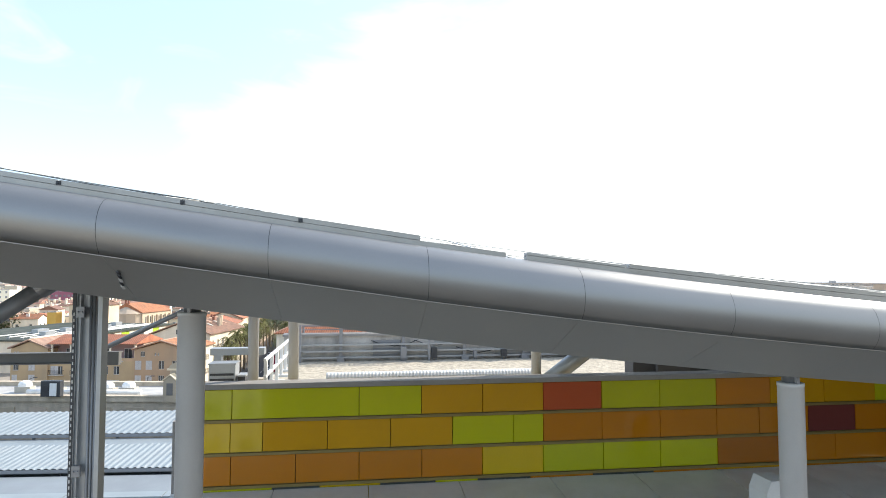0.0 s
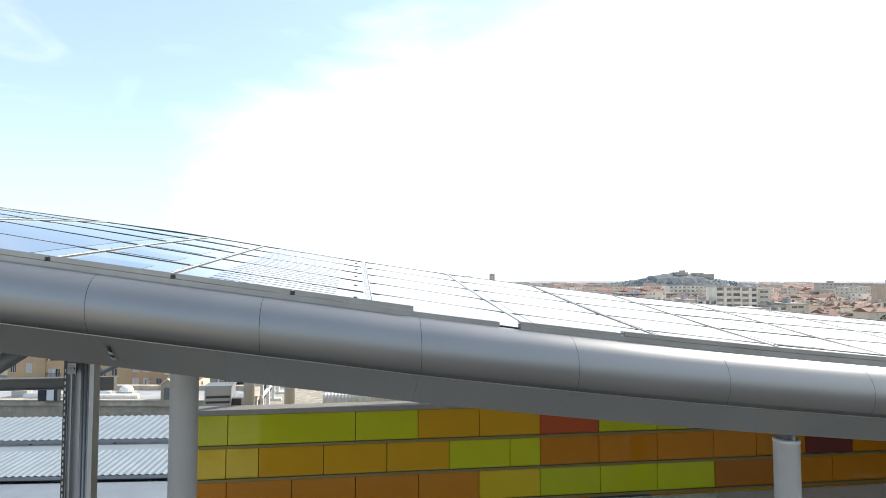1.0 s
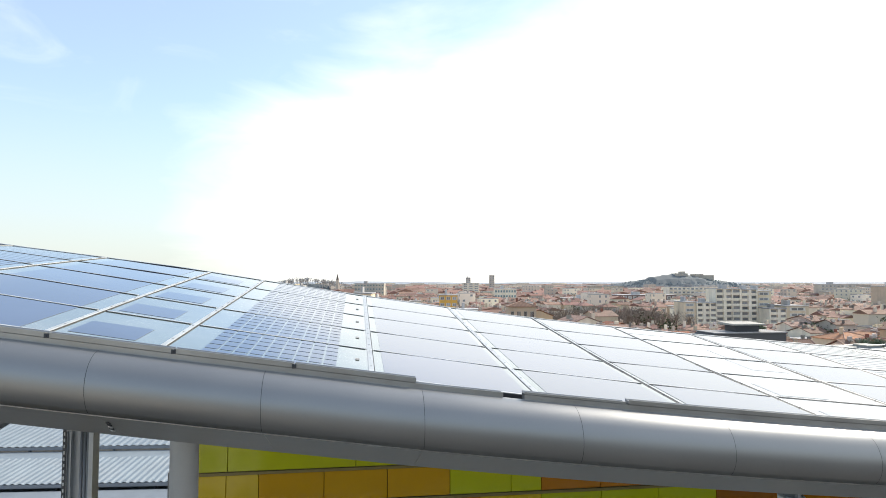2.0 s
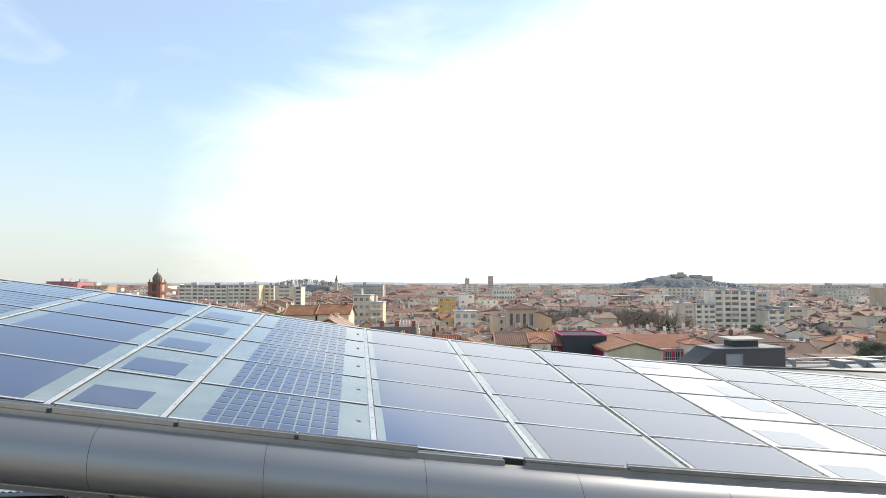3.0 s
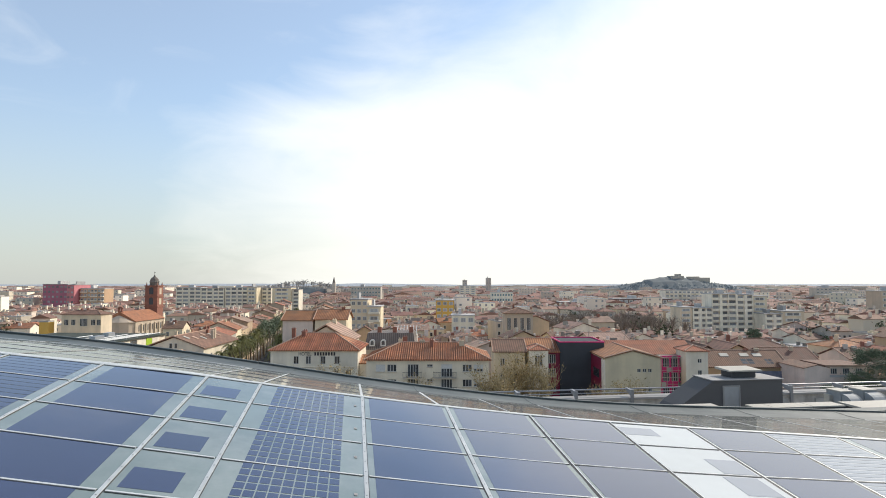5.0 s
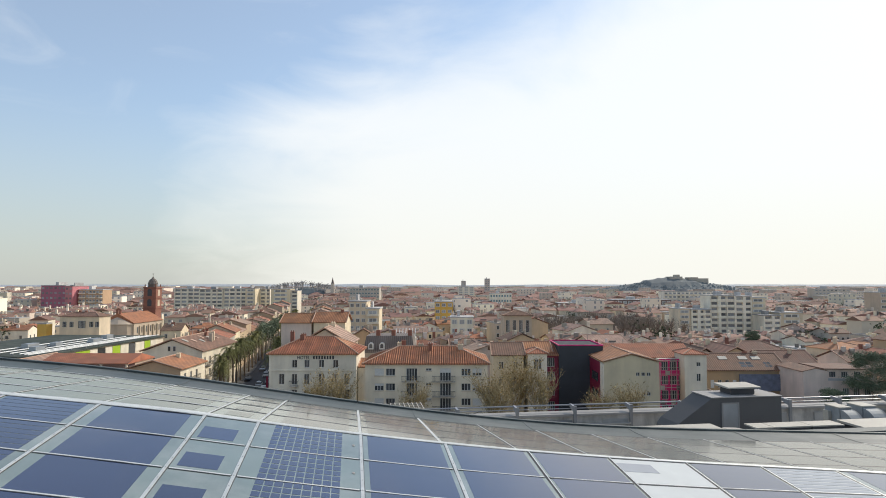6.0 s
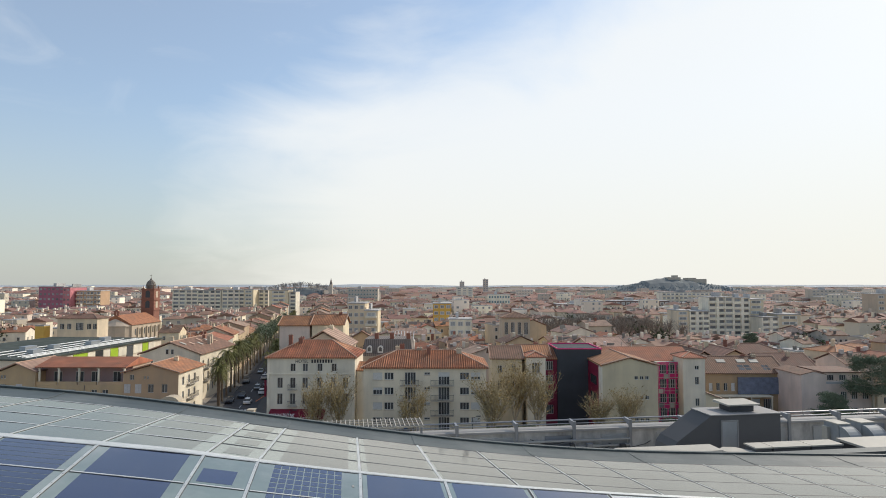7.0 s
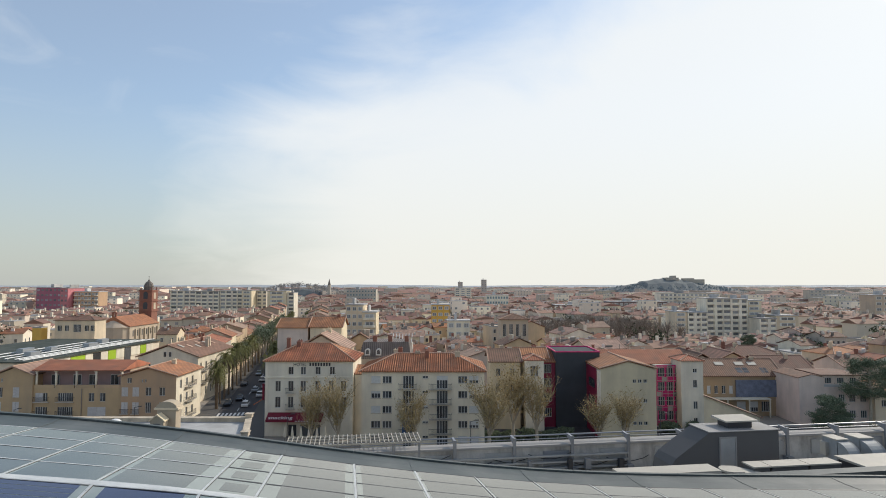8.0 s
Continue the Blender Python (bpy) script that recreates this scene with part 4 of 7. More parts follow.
# unseen wall added across the tracks, dark for what the panels mirror
back = thing("station_wing", STATION, "unseen dark grey wall across the tracks, added for the reflections", "wall", kind="structure")
g = Geo()
g.box(-9.4, 60, -38, -33, 0, 24)
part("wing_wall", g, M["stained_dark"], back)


def holed(w, h, holes, y, deep=0.2):
    """A wall face in the plane y with openings (x0, x1, z0, z1) and their reveals."""
    g = Geo()
    xs = sorted({0.0, w, *(q for a in holes for q in a[:2])})
    zs = sorted({0.0, h, *(q for a in holes for q in a[2:])})
    for x0, x1 in zip(xs, xs[1:]):
        for z0, z1 in zip(zs, zs[1:]):
            cx, cz = (x0 + x1) / 2, (z0 + z1) / 2
            if not any(a < cx < b and c < cz < d for a, b, c, d in holes):
                g.face((x0, y, z0), (x1, y, z0), (x1, y, z1), (x0, y, z1))
    for a, b, c, d in holes:
        g.face((a, y, c), (b, y, c), (b, y + deep, c), (a, y + deep, c))
        g.face((a, y + deep, d), (b, y + deep, d), (b, y, d), (a, y, d))
        g.face((a, y, d), (a, y, c), (a, y + deep, c), (a, y + deep, d))
        g.face((b, y, c), (b, y, d), (b, y + deep, d), (b, y + deep, c))
        g.face((a, y + deep, c), (b, y + deep, c), (b, y + deep, d), (a, y + deep, d))
    return g


def roof_geo(w, d, z, kind, rise, over=0.5, slabs=False):
    """Roof over the rectangle 0..w by 0..d."""
    g = Geo()
    x0, x1, y0, y1 = -over, w + over, -over, d + over
    t = 0.18
    if kind == "flat":
        g.box(0.25, w - 0.25, 0.25, d - 0.25, z - 0.3, z - 0.2)
        for a, b, c, e in ((0, w, 0, 0.25), (0, w, d - 0.25, d), (0, 0.25, 0.25, d - 0.25), (w - 0.25, w, 0.25, d - 0.25)):
            g.box(a, b, c, e, z, z + 0.5)
        return g
    if slabs and kind in ("gable", "front"):
        s = 0.22
        if kind == "gable":
            m = (y0 + y1) / 2
            ends = [((x0, y0), (x1, y0), (x1, m), (x0, m)), ((x1, y1), (x0, y1), (x0, m), (x1, m))]
        else:
            m = (x0 + x1) / 2
            ends = [((x1, y0), (x1, y1), (m, y1), (m, y0)), ((x0, y1), (x0, y0), (m, y0), (m, y1))]
        for a, b, c, e in ends:
            hs = (z, z, z + rise, z + rise)
            g.hexa([(*p, q) for p, q in zip((a, b, c, e), hs)] + [(*p, q + s) for p, q in zip((a, b, c, e), hs)])
        return g
    if kind == "hip":
        k = min(d, w) / 2
        if w >= d:
            r0, r1 = (x0 + k, (y0 + y1) / 2), (x1 - k, (y0 + y1) / 2)
        else:
            r0, r1 = ((x0 + x1) / 2, y0 + k), ((x0 + x1) / 2, y1 - k)
    elif kind == "gable":      # ridge along x
        r0, r1 = (x0, (y0 + y1) / 2), (x1, (y0 + y1) / 2)
    else:                      # "front": ridge along y, gable to the front
        r0, r1 = ((x0 + x1) / 2, y0), ((x0 + x1) / 2, y1)
    a, b, c, e = (x0, y0, z), (x1, y0, z), (x1, y1, z), (x0, y1, z)
    p, q = (*r0, z + rise), (*r1, z + rise)
    if w >= d and kind == "hip" or kind == "gable":
        tops = [(a, b, q, p), (c, e, p, q), (b, c, q), (e, a, p)]
    else:
        tops = [(b, c, q, p), (e, a, p, q), (a, b, p), (c, e, q)]
    for f in tops:
        g.face(*f)
    g.face((x0, y0, z - t), (x0, y1, z - t), (x1, y1, z - t), (x1, y0, z - t))
    for s, u in ((a, b), (b, c), (c, e), (e, a)):
        g.face((s[0], s[1], z - t), (u[0], u[1], z - t), u, s)
    return g


def tile_ribs(w, d, z, rise, over, step, kind="hip"):
    """Raised rows of clay tiles running down the front and side slopes of a roof."""
    g = Geo()
    x0, x1, y0 = -over, w + over, -over
    half = (d + 2 * over) / 2
    n = int((x1 - x0) / step)
    for i in range(n):
        x = x0 + (i + 0.5) * (x1 - x0) / n
        run = half if kind == "gable" else min(half, x - x0, x1 - x)
        if run > 0.3:
            zz = z + rise * run / half
            h = step * 0.28
            g.hexa([(x - h, y0 - 0.03, z - 0.04), (x + h, y0 - 0.03, z - 0.04), (x + h, y0 + run, zz - 0.02), (x - h, y0 + run, zz - 0.02),
                    (x - h * 0.4, y0 - 0.03, z + 0.15), (x + h * 0.4, y0 - 0.03, z + 0.15), (x + h * 0.4, y0 + run, zz + 0.15), (x - h * 0.4, y0 + run, zz + 0.15)])
    if kind == "hip":
        for s in (0, 1):
            for i in range(int((d + 2 * over) / step)):
                y = y0 + (i + 0.5) * step
                run = min(half, y - y0, y0 + 2 * half - y)
                if run > 0.3:
                    xa, xb = (x0, x0 + run) if s == 0 else (x1, x1 - run)
                    g.bar((xa, y, z + 0.02), (xb, y, z + rise * run / half + 0.02), 0.09, n=5)
    return g


def ridge_caps(w, d, z, kind, rise, over, r=0.13):
    """Pale mortared cap tiles along ridge, hips and verges."""
    g = Geo()
    x0, x1, y0, y1 = -over, w + over, -over, d + over
    if kind == "hip":
        k = min(d, w) / 2
        if w >= d:
            p, q = (x0 + k, (y0 + y1) / 2), (x1 - k, (y0 + y1) / 2)
            lines = [(p, q), ((x0, y0), p), ((x0, y1), p), ((x1, y0), q), ((x1, y1), q)]
        else:
            p, q = ((x0 + x1) / 2, y0 + k), ((x0 + x1) / 2, y1 - k)
            lines = [(p, q), ((x0, y0), p), ((x1, y0), p), ((x0, y1), q), ((x1, y1), q)]
        tops, lift = {p, q}, 0.05
    elif kind == "gable":
        p, q = (x0, (y0 + y1) / 2), (x1, (y0 + y1) / 2)
        lines, tops, lift = [(p, q), ((x0, y0), p), ((x1, y0), q)], {p, q}, 0.24
    else:
        p, q = ((x0 + x1) / 2, y0), ((x0 + x1) / 2, y1)
        lines, tops, lift = [(p, q), ((x0, y0), p), ((x1, y0), p)], {p, q}, 0.24
    for a, b in lines:
        g.bar((*a, z + lift + (rise if a in tops else 0)), (*b, z + lift + (rise if b in tops else 0)), r, n=6)
    return g


PANE = {}


def window(parent, a, b, c, d, y, style, rng):
    """A window set into an opening; the frame carries the pane."""
    w, h = b - a, d - c
    key = (round(w, 2), round(h, 2), style)
    if key not in PANE:
        t = 0.07
        n = max(2, round(w / 0.52))
        gaps = [(w * i / n + (0.04 if i else t), w * (i + 1) / n - (0.04 if i < n - 1 else t), t, h - t) for i in range(n)]
        f = Geo()
        f.join(holed(w, h, gaps, -0.06, 0.05), Matrix.Translation((-w / 2, 0, 0)))
        f.weld()
        p, s = Geo(), Geo()
        p.box(-(gaps[0][1] - gaps[0][0]) / 2, (gaps[0][1] - gaps[0][0]) / 2, -0.03, -0.014, 0, h - 2 * t)
        s.box(-w / 2 - 0.08, w / 2 + 0.08, -0.3, -0.062, -0.1, -0.004)
        PANE[key] = (f.mesh("window_frame", M["frame"]), p.mesh("pane", M["glass"]), s.mesh("sill", M["stone"]), [((q[0] + q[1]) / 2 - w / 2, t) for q in gaps])
    f, p, s, spots = PANE[key]
    win = part("window", f, None, parent, at=pose((a + b) / 2, y - 0.002, c))
    for px, pz in spots:
        part("pane", p, None, win, at=pose(px, 0, pz))
    if style != "bare":
        part("sill", s, None, win)
    if style == "blind" or (style == "mixed" and rng.random() < 0.3):
        g = Geo()
        drop = h * rng.choice((0.35, 0.6, 1.0))
        g.box(-w / 2 + 0.02, w / 2 - 0.02, -0.1, -0.065, h - drop, h - 0.01)
        part("roller_blind", g, M["frame"], win)
    return win


def house(name, x, y, w, d, h, wall_mat, roof_mat, roof="hip", rise=1.8, rot=0, rows=(), holes=(), side_holes=(), label="", category="house", group="",
          over=0.5, chimneys=0, seed=1, style="mixed", ribs=0.0, base=0.0, sunlit_side=""):
    """A building whose front left corner is at x, y; rows of windows: (sill height, height, width, list of centres)."""
    rng = random.Random(seed)
    ob = thing(name, pose(x, y, base, 0, 0, rot), label, category, group)
    cut = list(holes)
    for sill, wh, ww, centres in rows:
        cut += [(c - ww / 2, c + ww / 2, sill, sill + wh) for c in centres]
    g = holed(w, h, cut, 0.0)
    side = holed(d, h, list(side_holes), 0.0)
    # a lighter side colour stands in for sunlight on this wall
    if sunlit_side:
        part("side_wall", side, M[sunlit_side], ob, "rendered side wall with sunlight put into its colour").matrix_basis = Matrix.Translation((w, 0, 0)) @ pose(0, 0, 0, 0, 0, 90)
    else:
        g.join(side, Matrix.Translation((w, 0, 0)) @ pose(0, 0, 0, 0, 0, 90))
    g.join(holed(d, h, [], 0.0), Matrix.Translation((0, d, 0)) @ pose(0, 0, 0, 0, 0, -90))
    g.face((w, d, 0), (0, d, 0), (0, d, h), (w, d, h))
    g.face((0, 0, h), (w, 0, h), (w, d, h), (0, d, h))
    if roof == "front":
        for yy in (0.0, d):
            g.face((0, yy, h), (w, yy, h), (w / 2, yy, h + rise * w / (w + 2 * over)))
    if roof == "gable":
        for xx in (0.0, w):
            g.face((xx, 0, h), (xx, d, h), (xx, d / 2, h + rise * d / (d + 2 * over)))
    part("wall", g, M[wall_mat], ob)
    rf = part("roof", roof_geo(w, d, h + 0.02, roof, rise, over, True), M[roof_mat], ob)
    if ribs:
        tagged(part("tile_cover", tile_ribs(w, d, h + (0.24 if roof == "gable" else 0.02), rise, over, ribs, roof), M[roof_mat], rf), kind="stuff")
    if roof != "flat":
        part("ridge_tiles", ridge_caps(w, d, h + 0.02, roof, rise, over), M["ridgetile"], rf, "pale mortared ridge tiles")
    for a, b, c, e in cut:
        window(ob, a, b, c, e, 0.2, style, rng)
    for a, b, c, e in side_holes:
        win = window(ob, 0, b - a, c, e, 0, style, rng)
        win.matrix_basis = Matrix.Translation((w - 0.2, (a + b) / 2, c)) @ pose(0, 0.0, 0, 0, 0, 90)
    for k in range(chimneys):
        g = Geo()
        cx, cy = rng.uniform(0.15, 0.85) * w, rng.uniform(0.35, 0.75) * d
        s, top = rng.uniform(0.35, 0.6), h + rise + rng.uniform(0.3, 0.9)
        g.box(cx - s, cx + s, cy - 0.3, cy + 0.3, h - 0.2, top)
        g.box(cx - s - 0.06, cx + s + 0.06, cy - 0.36, cy + 0.36, top, top + 0.1)
        for q in (-0.5, 0.5):
            g.bar((cx + q * s, cy, top + 0.1), (cx + q * s, cy, top + 0.4), 0.11, 0.09, 6)
        part("chimney", g, M[rng.choice(("brickred", "cream", "stone"))], rf)
    return ob


def balcony(parent, x0, x1, z, deep=0.9, y=0.0):
    g = Geo()
    g.box(x0, x1, y - deep, y - 0.003, z - 0.16, z)
    slab = part("balcony", g, M["greyish"], parent)
    g = Geo()
    n = max(3, int((x1 - x0) / 0.22))
    for i in range(n + 1):
        x = x0 + (x1 - x0) * i / n
        g.box(x - 0.018, x + 0.018, y - deep + 0.02, y - deep + 0.05, z, z + 0.95)
    g.box(x0, x1, y - deep, y - deep + 0.06, z + 0.95, z + 1.0)
    for x in (x0, x1):
        g.box(x - 0.03, x + 0.03, y - deep, y - 0.003, z + 0.95, z + 1.0)
    tagged(part("railing", g, M["ironwork"], slab), kind="stuff")
    return slab


def near_row():
    w = 18.5
    c6, c4 = [2.7, 5.4, 8.0, 11.1, 13.9, 16.5], [5.4, 8.0, 11.1, 14.1]
    ob = house("hotel", -37.56, 130, w, 13, 15.7, "white", "tile", "hip", 3.1, rows=((5.9, 2.3, 1.15, c6), (9.3, 2.2, 1.15, c6), (12.8, 1.65, 1.1, c4)),
               label="white corner hotel with a red tiled hip roof", category="hotel", chimneys=3, seed=4, style="bare", ribs=0.4)
    g = Geo()
    for z in (12.15, 15.4):
        g.box(-0.15, w + 0.15, -0.18, -0.003, z, z + 0.22)
    for x in (0.0, w - 0.5):
        g.box(x, x + 0.5, -0.08, -0.003, 3.2, 15.3)
    part("cornice", g, M["white"], ob)
    for z in (5.7, 9.1):
        balcony(ob, 4.5, 6.3, z)
    lettering(ob, "HOTEL", (5.9, -0.05, 14.6), 1.0, M["letter"], 2.7)
    g = Geo()
    for i in range(8):
        g.box(9.3 + i * 0.58, 9.66 + i * 0.58, -0.05, -0.003, 14.6, 15.3)
    tagged(part("painted_sign", g, M["letter"], ob, "dark bars of a painted sign"), kind="stuff")
    g = Geo()
    g.hexa([(0.8, -2.2, 3.75), (12.4, -2.2, 3.75), (12.4, -0.004, 4.75), (0.8, -0.004, 4.75), (0.8, -2.25, 3.85), (12.4, -2.25, 3.85), (12.4, -0.004, 4.95), (0.8, -0.004, 4.95)])
    g.box(0.8, 12.4, -2.3, -2.24, 3.4, 3.87)
    aw = part("awning", g, M["awning"], ob, "dark red snack bar awning")
    lettering(aw, "snacking", (1.2, -2.1, 3.99), 1.35, M["letterpale"], 5.0, 28)
    g = Geo()
    for i in range(7):
        g.box(6.9 + i * 0.6, 7.3 + i * 0.6, -2.34, -2.305, 3.55, 3.7)
    tagged(part("painted_sign", g, M["letterpale"], aw), kind="stuff")
    for x in (5.0, 7.5, 10.0):
        g = Geo()
        g.box(x, x + 1.7, 0.0 - 0.02, -0.003, 0.1, 2.4)
        part("shop_window", g, M["glass"], ob)

    g = Geo()
    g.box(-0.5, -0.1, -0.3, -0.05, 7.6, 11.0)
    part("blade_sign", g, M["awning"], ob, "upright red sign")
    g = Geo()
    g.hexa([(-2.6, 0.4, 6.3), (-0.004, 0.4, 7.9), (-0.004, 4.5, 7.9), (-2.6, 4.5, 6.3), (-2.6, 0.4, 6.5), (-0.004, 0.4, 8.15), (-0.004, 4.5, 8.15), (-2.6, 4.5, 6.5)])
    part("side_canopy", g, M["tile"], ob, "small orange tiled canopy on the side wall")
    house("hotel_annex", -18.9, 131.4, 4.0, 10, 12.6, "limewash", "tile", "gable", 1.2, label="narrow annex with orange tiles beside the hotel", category="house", seed=41, over=0.1)

    w = 23.3
    rows = []
    for z in (1.9, 4.7, 7.5, 10.3, 13.1):
        rows += [(z, 1.35, 1.75, [2.7, 4.85, 19.2, 21.3]), (z - 1.0, 2.4, 2.1, [8.9, 15.3]), (z + 0.9, 0.5, 1.1, [12.1])]
    ob = house("apartment_block", -15.5, 117, w, 13, 15.4, "limewash", "tile", "hip", 2.6, rows=rows, label="cream-white four-storey apartment block with tiled hip roof",
               category="apartment house", chimneys=5, seed=9, ribs=0.4)
    for z in (3.7, 6.5, 9.3, 12.1):
        balcony(ob, 7.0, 10.5, z)
        balcony(ob, 12.8, 17.1, z)
    g = Geo()
    for i in range(3):
        g.box(7.7 + i * 0.55, 8.2 + i * 0.55, -0.06, -0.004, 3.75, 6.0)
    part("blue_shutter", g, paint("blue_shutter_paint", (0.06, 0.12, 0.26), 0.6), ob, "closed blue shutter")
    for i, x in enumerate((508, 521, 536, 550, 564, 578)):
        par = thing("closed_parasol", pose((x - 784) * 0.115, 124, 0), "closed white parasol in front of the snack bar", "parasol", "parasols of the snack bar")
        g = Geo()
        g.bar((0, 0, 0), (0, 0, 3.5), 0.04, n=6)
        part("pole", g, M["ironwork"], par)
        g = Geo()
        n = 10
        g.sweep([[(r * (1 if k % 2 else 0.7) * math.cos(2 * math.pi * k / n), r * (1 if k % 2 else 0.7) * math.sin(2 * math.pi * k / n), z) for k in range(n)] for r, z in ((0.26, 1.3), (0.3, 1.7), (0.2, 2.6), (0.08, 3.4), (0.02, 3.55))])
        part("cover", g, M["white"], par)
    ob = house("town_house", 10.4, 136, 6.6, 11, 14.6, "tan", "tile_old", "gable", 2.2, rows=((4.5, 1.9, 1.0, [1.7, 4.9]), (8.1, 1.9, 1.0, [1.7, 4.9]), (11.6, 1.7, 1.0, [1.7, 4.9])),
               label="narrow tan town house with old tiles", category="house", chimneys=2, seed=3)
    house("stair_tower", 17.9, 134, 4.0, 6, 15.4, "white", "tile", "hip", 0.9, rows=((11.9, 2.2, 1.7, [1.9]), (8.3, 1.9, 0.9, [1.9]), (2.0, 1.6, 0.9, [1.9])), label="slim white tower with a low tiled roof",
          category="house", seed=5, over=0.3)
    house("beige_wing", 16.2, 140, 7.5, 9, 14.8, "stone", "tile", "gable", 2.0, label="beige house wing with orange tiles", category="house", seed=6, chimneys=1)
    # crimson and anthracite building
    ob = thing("crimson_building", pose(21.9, 138, 0), "modern crimson and anthracite building with tiled roof", "apartment house")
    g = Geo()
    g.box(3.3, 13.2, 0, 12, 0, 16.6)
    part("dark_block", g, M["black"], ob, "blind anthracite block")
    g = Geo()
    for x0, x1, y0, y1 in ((3.2, 13.3, -0.1, 0.15), (3.2, 13.3, 11.9, 12.1), (3.2, 3.45, 0.15, 11.9), (13.05, 13.3, 0.15, 11.9)):
        g.box(x0, x1, y0, y1, 16.604, 16.85)
    part("block_edge", g, M["magenta"], ob)
    cut = [(0.5, 2.4, z, z + 2.0) for z in (2.2, 5.5, 8.8, 11.9)]
    g = holed(3.3, 14.4, cut, 0.5)
    part("crimson_wall", g, M["crimson"], ob)
    for a, b, c, e in cut:
        window(ob, a, b, c, e, 0.7, "bare", random.Random(2))
    g = Geo()
    g.box(0, 3.2, 0.9, 10, 0, 14.2)
    part("core", g, M["greyish"], ob)
    part("low_roof", roof_geo(5.2, 12, 14.5, "gable", 2.0, 0.4), M["tile"], ob).matrix_basis = pose(-2.0, 0.4, 0)
    g = Geo()
    g.box(11.2, 35, 6, 16, 0, 13.4)
    part("rear_block", g, M["greyish"], ob)
    part("rear_roof", roof_geo(24, 12, 13.5, "gable", 2.6, 0.5), M["tile"], ob).matrix_basis = pose(11.0, 5.0, 0)
    cut = [(x, x + 1.5, z, z + 2.0) for z in (1.2, 4.4, 7.7, 10.9) for x in (0.5, 2.4, 4.3)]
    ob = thing("crimson_facade", pose(48.3, 140, 0), "crimson panel facade with a pale grid and windows", "facade")
    g = holed(6.4, 13.5, cut, 0.0)
    part("panel_wall", g, M["magenta"], ob)
    for a, b, c, e in cut:
        window(ob, a, b, c, e, 0.2, "bare", random.Random(2))
    for k, (i, z) in enumerate(((0, 3.3), (2, 3.3), (3, 6.5), (0, 6.5), (4, 9.8), (1, 9.8), (2, 12.95), (4, 3.3))):
        g = Geo()
        g.box(i * 1.24 + 0.12, i * 1.24 + 1.2, -0.08, -0.004, z, min(z + 1.0, 13.4))
        part("grey_panel", g, M["greyish" if k % 2 else "shutter"], ob, "grey facade panel")
    for i in range(6):
        g = Geo()
        g.box(i * 1.24, i * 1.24 + 0.07, -0.6, -0.5, 0.5, 13.4)
        part("grid_post", g, M["greyish"], ob)
    for i in range(9):
        g = Geo()
        g.box(0, 6.3, -0.6, -0.5, 1.1 + i * 1.5, 1.18 + i * 1.5)
        part("grid_rail", g, M["greyish"], ob)
    g = Geo()
    g.box(0, 6.4, 0.25, 5, 0, 13.4)
    part("core", g, M["greyish"], ob)
    # tan block with its gable to the square
    ob = house("tan_block", 32.2, 126, 11.3, 15, 14.5, "tan", "tile", "front", 1.6, rows=((11.7, 0.75, 0.75, [6.9, 8.0, 9.1]), (7.7, 0.75, 0.75, [6.9, 8.0, 9.1]), (3.2, 0.75, 0.75, [6.9, 8.0, 9.1])),
               label="tan rendered gable block with three small windows a storey", category="apartment house", over=0.35, seed=11, style="bare")
    g = Geo()
    g.box(-0.12, -0.003, 2.2, 15, 0, 14.2)
    part("crimson_side", g, M["crimson"], ob, "crimson side cladding")
    g = Geo()
    g.box(-0.25, -0.003, 0.0, 2.2, 0, 14.2)
    part("white_pier", g, M["white"], ob, "white corner pier")
    for z in (2.5, 6.2, 9.9):
        g = Geo()
        g.box(-0.2, -0.125, 4.5, 9.5, z, z + 1.8)
        part("side_window", g, M["glass"], ob)
    house("stair_tower", 52.9, 137, 4.9, 6, 14.9, "white", "tile", "hip", 1.0, rows=((12.2, 0.9, 0.9, [3.1]), (8.9, 1.7, 0.9, [3.1]), (4.2, 1.7, 0.9, [3.1]), (0.6, 1.7, 0.9, [3.1])), label="white square stair tower with tiled cap", category="house",
          over=0.4, seed=12, style="bare")
    ob = thing("lean_to", pose(58.0, 137.5, 0), "low rendered lean-to with a tiled slope falling from the tower", "house")
    g = Geo()
    g.hexa([(0, 0, 0), (12.4, 0, 0), (12.4, 7, 0), (0, 7, 0), (0, 0, 7.0), (12.4, 0, 2.3), (12.4, 7, 2.3), (0, 7, 7.0)])
    part("wall", g, M["cream"], ob)
    g = Geo()
    g.hexa([(-0.1, -0.4, 7.06), (12.9, -0.4, 2.14), (12.9, 7.3, 2.14), (-0.1, 7.3, 7.06), (-0.1, -0.4, 7.3), (12.9, -0.4, 2.36), (12.9, 7.3, 2.36), (-0.1, 7.3, 7.3)])
    part("roof", g, M["tile_pale"], ob)
    ob = house("veranda_house", 63.4, 150, 19, 12, 9.4, "ochre", "tile_old", "gable", 3.4, rows=((5.3, 1.9, 0.9, [1.2, 3.0, 4.8, 6.6]), (1.0, 2.4, 2.2, [9, 12, 15])), label="ochre house with brown roof lights and a blue tarpaulin", category="house",
               seed=14, chimneys=2)
    g = Geo()
    g.box(7.6, 17.5, -0.5, -0.2, 4.6, 8.6)
    part("tarpaulin", g, paint("blue_tarpaulin", (0.16, 0.18, 0.24), 0.7, 0, 0.35, 1.0, 0.4, 6), ob, "blue tarpaulin over scaffolding")
    g = Geo()
    g.box(-1, 15, -2.5, -0.3, 4.2, 4.5)
